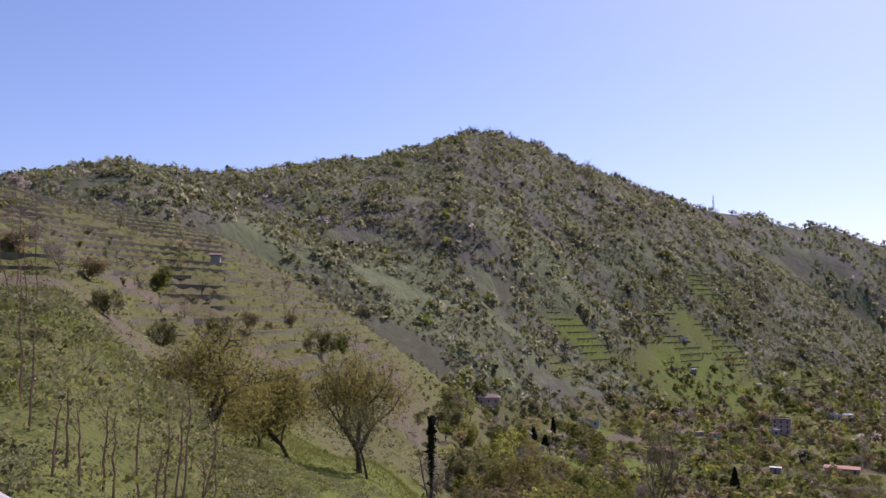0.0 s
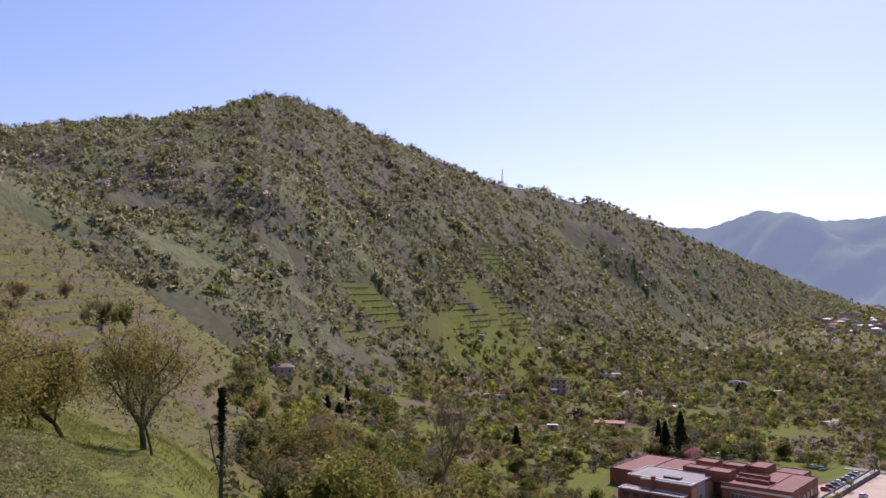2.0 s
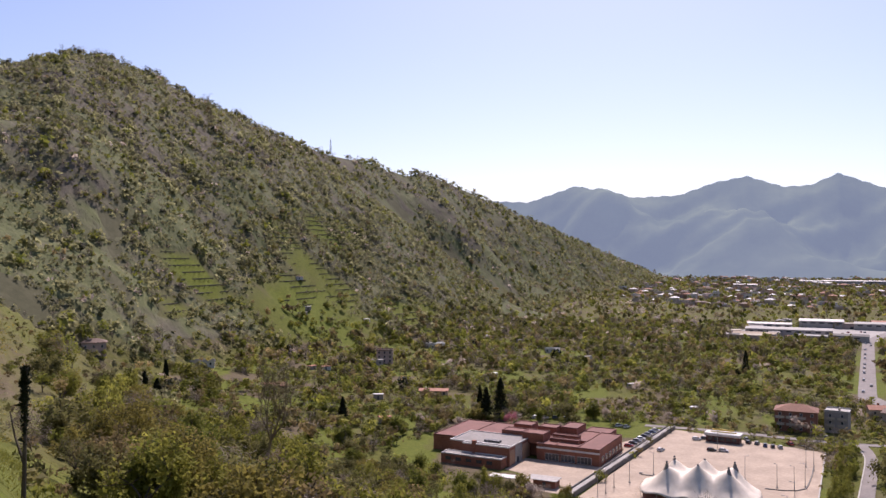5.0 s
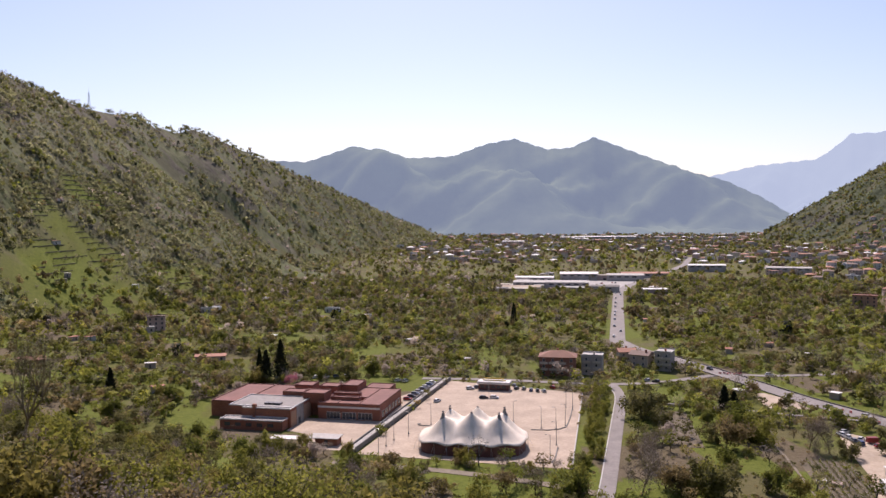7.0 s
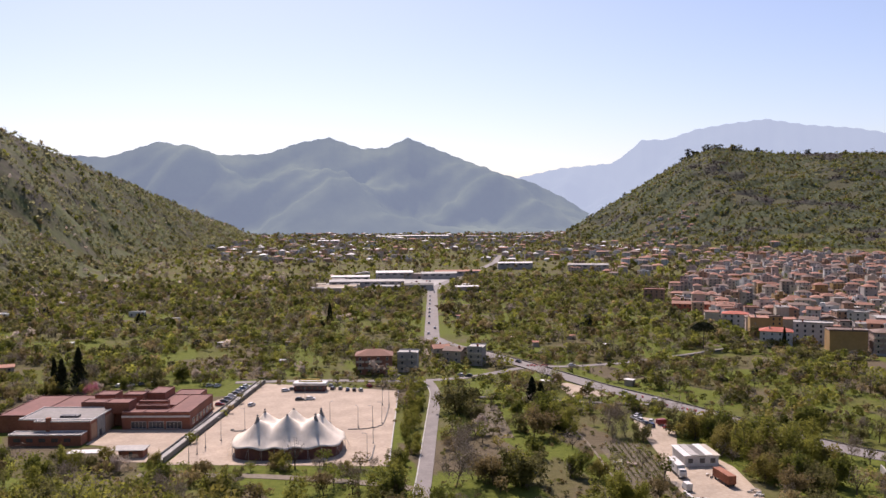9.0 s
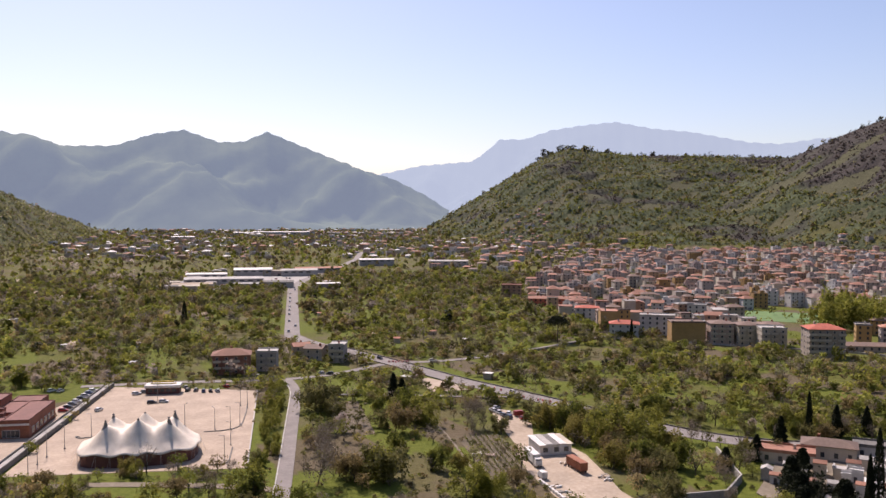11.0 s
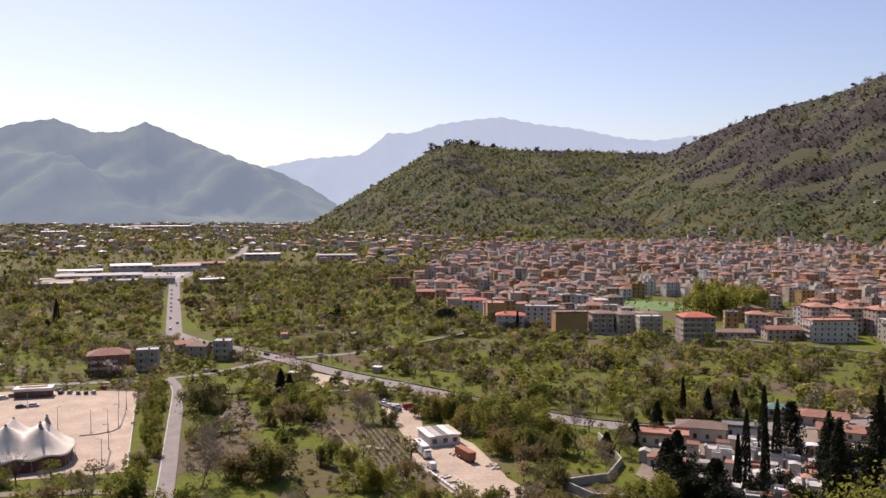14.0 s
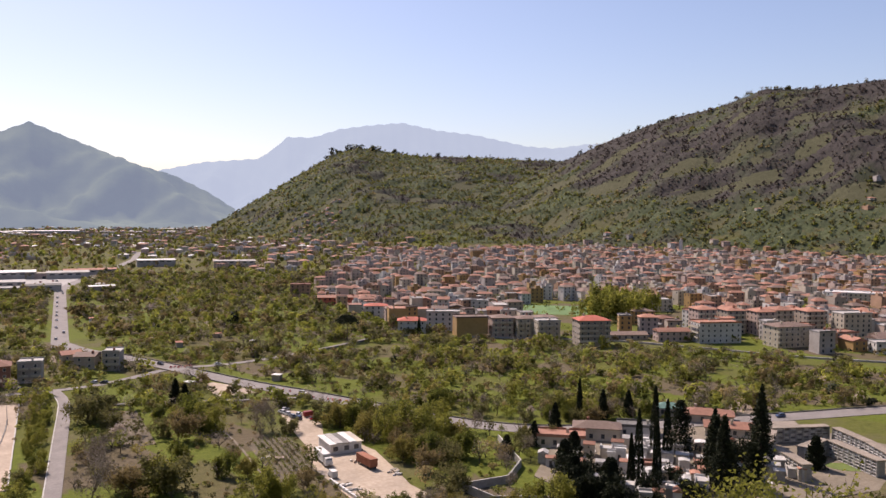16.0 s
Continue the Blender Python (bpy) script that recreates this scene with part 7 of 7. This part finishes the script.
tm = [tree_template(500 + j, 22, 3.4, 150, 0.75, limbs=0, lumps=8, low=0.1) for j in range(3)]
grove("poplar_grove", "dense grove of tall yellow-green poplars in the town", tm, gx_[s], gy_[s], rr.uniform(0.8, 1.1, s.sum()), [M["bark"], M["leaf_fresh"]], 13)
# church tower at the edge of the town
t = thing("bell_tower", "slim white bell tower above the roofs", "tower", 1010, 1190, 0, 20)
part("shaft", boxed(-2.5, 2.5, -2.5, 2.5, 0, 24), M["wall_white"], t)
part("belfry", boxed(-2.1, 2.1, -2.1, 2.1, 24, 29, bevel=0.2), M["wall_white"], t)
part("spire", tube(bmesh.new(), [(0, 0, 29), (0, 0, 34)], [2.2, 0.1], 8), M["roof_grey"], t)

# ---- factories along the straight road ----
for lab, x, y, w, d, h, rz, roof in (("long grey factory hall with a pale roof", -85, 915, 82, 30, 7, 3, "roof_grey"), ("factory hall with a white roof", -62, 1040, 46, 36, 8, 3, "trim_white"), ("factory hall with a pale roof", -6, 1030, 44, 26, 7, 3, "roof_grey"),
                                     ("low shed with a pinkish roof", -112, 868, 40, 16, 5, 3, "dirt"), ("long low hall with a rusty roof", 18, 1075, 60, 18, 6, 8, "tile_orange"), ("grey storage hall beside the road", -28, 872, 34, 14, 6, 3, "dark_concrete"),
                                     ("white storage hall among the factories", -112, 990, 46, 16, 6, 3, "trim_white"), ("wide grey hall beside the road", 205, 1165, 56, 18, 8, -8, "roof_grey"), ("tall grey office and hall", 104, 1200, 50, 20, 9, 0, "trim_white"),
                                     ("very long bright white factory roof", -70, 2680, 175, 60, 12, 2, "trim_white"), ("far factory with a white roof", -185, 2690, 70, 40, 10, 2, "trim_white"), ("far grey factory hall across the valley", 110, 2750, 70, 40, 8, 2, "roof_slate"),
                                     ("far pale factory hall across the valley", 330, 3150, 90, 40, 7, 2, "roof_grey"), ("far pale hall in the valley", -320, 2300, 60, 30, 9, 4, "trim_white")):
    b = thing("factory_hall", lab, "factory", x, y, 0, rz)
    part("wall", boxed(-w / 2, w / 2, -d / 2, d / 2, -0.5, h), M["wall_grey"], b)
    part("roof", roof_bm(w, d, 1.4, "gable", 0.3, h), M[roof], b)
    for i in range(int(w / 9)):
        part("window", boxed(-w / 2 + 3 + i * 9, -w / 2 + 8 + i * 9, -d / 2 - 0.08, -d / 2 + 0.02, h - 2.6, h - 1.2), M["window"], b)
slab("factory_yard", "pale concrete yard between the factories", [(-140, 850), (-135, 1010), (8, 1030), (-2, 890), (-22, 862)], M["concrete"], z1=0.08)
rr = random.Random(8)
for i in range(22):
    x, y = rr.uniform(-150, 30), rr.uniform(842, 1085)
    w, d, h = rr.uniform(10, 26), rr.uniform(8, 14), rr.uniform(3.5, 6.5)
    if near_line(np.array(x), np.array(y), ROAD_STRAIGHT, 16 + w / 2):
        continue
    roof, word = rr.choice((("trim_white", "white"), ("roof_grey", "grey"), ("tile_orange", "rusty orange"), ("wall_cream", "cream"), ("dark_concrete", "dark grey"), ("roof_slate", "grey")))
    b = thing("factory_shed", f"small works shed with a {word} roof beside the factory halls", "shed", x, y, 0.05, rr.uniform(-6, 12), "factory sheds")
    part("wall", boxed(-w / 2, w / 2, -d / 2, d / 2, -0.5, h), M[rr.choice(("wall_grey", "wall_cream", "wall_pink"))], b)
    part("roof", roof_bm(w, d, 0.9, "gable", 0.3, h), M[roof], b)
    part("gate", boxed(-1.8, 1.8, -d / 2 - 0.06, -d / 2 + 0.02, 0, 3.0), M["dark_metal"], b)
for i in range(9):
    car(rr.choice(("white", "silver", "red", "grey")), rr.uniform(-125, -12), rr.uniform(860, 890) if i % 2 else rr.uniform(955, 985), rr.uniform(0, 360), "in the factory yard", 0.1)

# ---- farms on the lower slopes ----
def ground_house(lab, az, d, w, dd, n, rz, wall, roof, kind, **k):
    x, y = at(az, d)
    return B("farmhouse", lab, "house", x, y, w, dd, n, rz, wall, roof, kind, **k)


ground_house("pink farmhouse with a hipped roof below the hill", -51.0, 466, 12, 8, 1, 50, "wall_pink", "tile_brown", "hip", rise=1.8, panes=True, floor=3.6)
ground_house("small house with a bright orange roof among bare trees", -39.6, 464, 13, 8, 1, 40, "wall_orange", "tile_orange", "gable", rise=1.5)
ground_house("white flat-roofed house among trees", -28.6, 724, 17, 10, 1, 28, "wall_white", "trim_white", "flat", floor=4.0)
ground_house("tall pink house with a small tower", -32.1, 618, 12, 9, 3, 30, "wall_pink", "tile_brown", "flat")
ground_house("long grey farm shed", -33.2, 600, 20, 8, 1, 35, "wall_grey", "roof_grey", "flat")
ground_house("low farm building with a pink roof", -28.7, 478, 16, 7, 1, 25, "wall_tan", "tile_orange", "gable", rise=1.0)
ground_house("low white shed among trees", -44.3, 520, 14, 6, 1, 40, "wall_white", "roof_grey", "flat")
ground_house("small white sheds in a garden", -20.5, 700, 12, 6, 1, 15, "wall_white", "trim_white", "flat")
ground_house("small grey stone hut on the terraced spur", -69.6, 298, 3.2, 2.6, 1, 60, "wall_grey", "tile_brown", "gable", rise=0.7, windows=False, floor=2.4, chimneys=0)
rr = random.Random(21)
for i in range(46):
    while True:
        az, d = rr.uniform(-42, 20), rr.uniform(380, 950)
        x, y = at(az, d)
        if not (built_on(np.array(x), np.array(y)) or inside(np.array(x), np.array(y), TOWN)):
            break
    g = thing("garden_shed", "small pale garden shed among the orchard trees", "shed", x, y, None, rr.uniform(0, 90), "garden sheds")
    w, dd, h = rr.uniform(3, 7), rr.uniform(2.5, 4), rr.uniform(2.2, 3)
    part("wall", boxed(-w / 2, w / 2, -dd / 2, dd / 2, -0.4, h), M[rr.choice(("wall_grey", "wall_white", "wall_tan"))], g)
    part("roof", boxed(-w / 2 - 0.3, w / 2 + 0.3, -dd / 2 - 0.3, dd / 2 + 0.3, h, h + 0.15), M[rr.choice(("trim_white", "roof_grey", "rust"))], g)
    part("door", boxed(-0.4, 0.4, -dd / 2 - 0.06, -dd / 2 + 0.02, 0, 1.9), M["dark_metal"], g)
# lattice mast on the ridge
x, y = at(-35.85, 1297)
m = thing("lattice_mast", "tall thin lattice radio mast on the ridge", "mast", x, y)
for sx, sy in ((-1, -1), (1, -1), (1, 1), (-1, 1)):
    part("leg", tube(bmesh.new(), [(sx * 1.6, sy * 1.6, -2), (sx * 0.35, sy * 0.35, 24)], [0.22, 0.16], 4), M["dark_metal"], m)
for i in range(7):
    z0, q = i * 3.4, 1.6 - 1.25 * i * 3.4 / 24
    part("brace", box(boxed(-q, q, -q - 0.08, -q + 0.08, z0, z0 + 0.2), -q - 0.08, -q + 0.08, -q, q, z0, z0 + 0.2), M["dark_metal"], m)
part("antenna", tube(bmesh.new(), [(0, 0, 23), (0, 0, 29)], [0.16, 0.1], 5), M["steel"], m)


# ---- cemetery ----
slab("cemetery_ground", "pale gravel paths of the cemetery", [(126, 212), (150, 240), (200, 240), (246, 228), (262, 172), (250, 160), (150, 165), (130, 180)], M["dirt_path"], z0=-1.5, z1=0.35)
rs = random.Random(31)
tombs = []
for i in range(1500):
    x, y = rs.uniform(134, 200), rs.uniform(176, 234)
    if x + 0.25 * y < 180 or any((x - a) ** 2 + (y - b) ** 2 < 3.7 ** 2 for a, b in tombs) or (184 < x and y > 216) or y > 226 - 0 * x:
        continue
    tombs.append((x, y))
for i, (x, y) in enumerate(tombs[:125]):
    big = i % 3 != 0
    t = thing("tomb_chapel" if big else "grave", "small white marble tomb chapel with a gabled roof" if big else "low pale marble grave slab", "tomb", x, y, 0.3, -38 + rs.choice((0, 90, 180)) + rs.uniform(-4, 4), "tombs of the cemetery")
    if big:
        w, d, h = rs.uniform(2.2, 3.6), rs.uniform(2.6, 4.2), rs.uniform(2.4, 3.8)
        part("wall", boxed(-w / 2, w / 2, -d / 2, d / 2, 0, h), M[rs.choice(("trim_white", "wall_white", "wall_cream", "concrete"))], t)
        part("roof", roof_bm(w, d, rs.uniform(0.3, 0.9), rs.choice(("gable", "flat", "gable")), 0.2, h), M[rs.choice(("roof_grey", "trim_white", "tile_orange", "kerb"))], t)
        part("door", boxed(-0.45, 0.45, -d / 2 - 0.05, -d / 2 + 0.02, 0, 1.9), M["dark_metal"], t)
    else:
        part("slab", boxed(-0.6, 0.6, -1.1, 1.1, 0, 0.5, bevel=0.05), M["trim_white"], t)
        part("headstone", boxed(-0.5, 0.5, 1.0, 1.18, 0, 1.4, bevel=0.04), M["trim_white"], t)
B("chapel", "long cream cemetery building with a dark hipped roof", "building", 168, 240, 16, 9, 1, -34, "wall_cream", "tile_brown", "hip", 1.6, floor=4.4, z=0.2)
B("chapel", "cream cemetery wing with a flat terracotta roof", "building", 152, 238, 16, 9, 1, -34, "wall_cream", "tile_orange", "flat", floor=3.6, z=0.2)
B("chapel", "cream cemetery wing with columns and flat roof", "building", 184, 238, 14, 8, 1, -34, "wall_white", "dark_concrete", "flat", floor=3.6, z=0.2)
B("house", "low house with a salmon tiled roof beside the cemetery", "house", 222, 244, 18, 10, 1, -40, "wall_tan", "tile_orange", "hip", 1.6, z=0.1)
B("house", "low salmon-roofed building inside the cemetery wall", "house", 215, 226, 16, 9, 1, -40, "wall_cream", "tile_orange", "gable", 1.6, z=0.1)
B("house", "small green-roofed house beside the road", "house", 214, 258, 10, 7, 1, -30, "wall_grey", "roof_green", "hip", 1.6, z=0.1)
slab("parking_strip", "pale gravel parking place beside the cemetery road", [(236, 252), (262, 272), (276, 268), (266, 250), (246, 244)], M["dirt"], z1=0.1)
slab("cemetery_forecourt", "pale paved forecourt of the cemetery", [(226, 218), (240, 234), (252, 230), (241, 214)], M["gravel"], z1=0.4)


def columbarium(x0, y0, x1, y1, rows=5, deep=2.6, label="long concrete burial-niche block with rows of open shelves"):
    L = math.hypot(x1 - x0, y1 - y0)
    c = thing("columbarium", label, "columbarium", x0, y0, 0.3, math.degrees(math.atan2(y1 - y0, x1 - x0)), "burial-niche blocks")
    part("back_wall", boxed(0, L, 0.3, deep, 0, rows * 0.95 + 0.3), M["concrete"], c)
    part("roof", boxed(-0.3, L + 0.3, -0.7, deep + 0.2, rows * 0.95 + 0.3, rows * 0.95 + 0.6), M["gravel"], c)
    for r in range(rows):
        part("shelf", boxed(0, L, -0.5, 0.3, r * 0.95 + 0.2, r * 0.95 + 0.32), M["kerb"], c)
    n = int(L / 2.4)
    for i in range(n + 1):
        part("pillar", boxed(i * L / n - 0.12, i * L / n + 0.12, -0.5, 0.3, 0, rows * 0.95 + 0.3), M["kerb"], c)
        if i < n:
            for r in range(rows):
                if (i * 7 + r * 3) % 5:
                    part("niche_slab", boxed(i * L / n + 0.3, (i + 1) * L / n - 0.3, 0.12, 0.3, r * 0.95 + 0.38, r * 0.95 + 1.05), M["trim_white" if (i + r) % 2 else "dark_concrete"], c)


columbarium(203, 193, 197, 176)
columbarium(203, 195, 219, 208)
columbarium(220, 211, 241, 205)
columbarium(241, 203, 236, 186)
columbarium(236, 186, 229, 171)
columbarium(212, 189, 226, 193)
columbarium(226, 192, 221, 170)
slab("lawn", "oval clipped lawn between gravel paths", [(221 + 5 * math.cos(a) - 2 * math.sin(a), 181 + 5 * math.sin(a)) for a in np.linspace(0, 6.0, 22)], M["lawn"], z1=0.42)
for lab, pts in (("grey concrete wall of the cemetery", [(100, 209), (116, 210), (127, 222), (134, 250)]), ("low cemetery wall below the slope", [(101, 208), (104, 196), (118, 190)])):
    w = thing("cemetery_wall", lab, "wall", 0, 0, 0)
    for (x0, y0), (x1, y1) in zip(pts, pts[1:]):
        d = Vector((x1 - x0, y1 - y0, 0)).normalized()
        nv = Vector((d.y, -d.x, 0)) * 0.25
        part("panel", prism(bmesh.new(), [(x0 + nv.x, y0 + nv.y), (x1 + nv.x, y1 + nv.y), (x1 - nv.x, y1 - nv.y), (x0 - nv.x, y0 - nv.y)], -1, 2.4), M["concrete"], w)


def evergreen(kind, x, y, h, r, seed):
    """Cypress, cedar or pine: trunk and a crown of many small sprays."""
    rs = np.random.RandomState(seed)
    label = {"cypress": "tall narrow dark green cypress", "cedar": "dark spreading cedar with layered branches", "pine": "dark umbrella pine with a broad crown", "fir": "dark green conical conifer tree"}[kind]
    t = thing(kind + "_tree", label, "tree", x, y, None, seed * 40 % 360)
    part("trunk", tube(bmesh.new(), [(0, 0, -0.5), (0, 0, h * 0.5), (0, 0, h * 0.93)], [h * 0.02, h * 0.014, h * 0.004], 6), M["bark"], t)
    n = 3000 if kind != "cypress" else 1800
    u = rs.uniform(0.03, 1, n)
    th = rs.uniform(0, 6.28, n)
    if kind == "cypress":
        q = r * np.minimum(1, u * 9) * (1 - u) ** 0.55 * rs.uniform(0.75, 1.08, n) * (1 + 0.15 * np.sin(th * 3 + u * 9))
    elif kind == "pine":
        u = 0.66 + 0.32 * rs.uniform(0, 1, n) ** 0.6
        q = r * np.sqrt(rs.uniform(0.05, 1, n)) * np.clip(1.25 - (u - 0.66) * 2.6, 0.2, 1)
    else:
        tier = np.round(u * 13) / 13
        u = tier + rs.normal(0, 0.02, n) + (0.02 if kind == "cedar" else -0.01)
        q = r * (1 - tier * 0.93) ** (0.8 if kind == "fir" else 0.55) * rs.uniform(0.1, 1, n) ** 0.6 * (1 + 0.25 * np.sin(th * 4 + tier * 20))
    c = np.stack([np.cos(th) * q, np.sin(th) * q, u * h], -1)
    a, b = rs.normal(0, 1, (n, 3)), rs.normal(0, 1, (n, 3))
    k = (0.34 if kind == "cypress" else 0.52)
    a, b = a / np.linalg.norm(a, axis=1)[:, None] * k, b / np.linalg.norm(b, axis=1)[:, None] * k
    if kind == "cypress":
        a[:, 2] = np.abs(a[:, 2]) + 0.3
    v = np.stack([c - a, c + b * 0.5, c + a, c - b * 0.5], 1).reshape(-1, 3)
    kk = np.arange(n)[:, None] * 4
    share("crown", numpy_mesh("crown", v, np.concatenate([kk + (0, 1, 2), kk + (0, 2, 3)]), [M["leaf_dark"]]), t, Matrix())
    if kind != "pine" and kind != "cypress":
        for i in range(12):
            th = i * 2.4
            z = h * (0.2 + 0.05 * i)
            part("branch", tube(bmesh.new(), [(0, 0, z), (math.cos(th) * r * 0.6 * (1 - i / 14), math.sin(th) * r * 0.6 * (1 - i / 14), z + 0.4)], [h * 0.006, h * 0.002], 4), M["bark"], t)


for i, (kind, x, y, h, r) in enumerate((("cypress", 176, 263, 16, 1.3), ("cypress", 146, 188, 24, 1.9), ("cypress", 152, 187.5, 21, 1.5), ("cypress", 144.6, 189.5, 17, 1.3), ("cypress", 171, 212, 24, 1.9), ("cypress", 173.5, 209, 20, 1.7),
                                        ("fir", 190, 186, 27, 4.2), ("cedar", 201, 197, 19, 5.0), ("cedar", 176, 190, 18, 4.5), ("fir", 183, 198, 18, 3.6), ("fir", 168, 178, 22, 4.6), ("cedar", 211, 184, 10, 3.2), ("cedar", 183, 214, 17, 5.2),
                                        ("fir", 162, 258, 9, 2.6), ("fir", 186, 262, 11, 2.6), ("fir", 198, 262, 10, 2.6), ("fir", 128, 233, 7, 3.0), ("fir", 143, 241, 8, 3.0), ("cedar", 138, 214, 9, 3.4), ("cedar", 146, 221, 9, 3.2), ("cedar", 132, 200, 9, 4.0), ("cedar", 138, 190, 10, 4.6), ("cedar", 126, 190, 9, 4.2), ("cedar", 178, 177, 13, 4.5),
                                        ("fir", -169, 378, 19, 5.0), ("fir", -174, 372, 15, 4.2), ("cypress", -186, 390, 13, 1.7), ("fir", -304, 274, 10, 3.0), ("fir", -299, 277, 8, 2.6), ("cypress", -324, 306, 12, 1.8), ("fir", -231, 330, 12, 3.0), ("fir", 37, 345, 11, 3.2), ("fir", 41, 348, 8, 2.8),
                                        ("pine", 152, 480, 16, 8.0), ("cypress", 199, 479, 13, 1.4), ("cypress", -82, 590, 17, 2.5))):
    evergreen(kind, x, y, h, r, i + 1)
x, y = -158, 366
(wv, wf), (lv, lf) = branching(21, 6, 3.4, 3, 2600, 0.16, 0.2, 0.4, 0.2, 5, 0.03)
t = thing("judas_tree", "pink blossoming tree behind the school", "tree", x, y)
share("trunk", numpy_mesh("trunk", wv, wf, [M["bark"]]), t, Matrix())
share("crown", numpy_mesh("crown", lv, lf, [M["blossom_pink"]]), t, Matrix())
for x, y, s in ((-158, 372, 1), (-140, 352, 0.9), (-129, 356, 1.0), (-175, 345, 1.1), (214, 262, 1), (120, 300, 0.9), (-120, 396, 1.2), (-130, 402, 1.2)):
    near_tree("bloom" if x < 0 else "bud", x, y, x, s)

TREE_KINDS["ilex"] = ("holm_oak", "rounded dark evergreen oak beside the graves", "bark", "leaf_dark", (41, 8.5, 4.6, 3, 3600, 0.3, 0.15, 0.3, 0.14, 6, 0.03))
for i, (x, y, s) in enumerate(((135, 206, 1.0), (138, 198, 1.1), (127, 196, 0.95), (130, 188, 1.1), (121, 186, 1.0), (145, 181, 1.0), (133, 178, 1.1), (154, 176, 1.0), (160, 190, 0.8), (178, 190, 1.2), (186, 194, 1.2), (172, 182, 1.2), (192, 201, 1.2))):
    near_tree("ilex", x, y, i * 67, s, group="dark trees of the cemetery")
for x, y in ((166, 268), (182, 266), (190, 262), (172, 264)):
    near_tree("green" if x < 180 else "bud", x, y, x, 0.9)
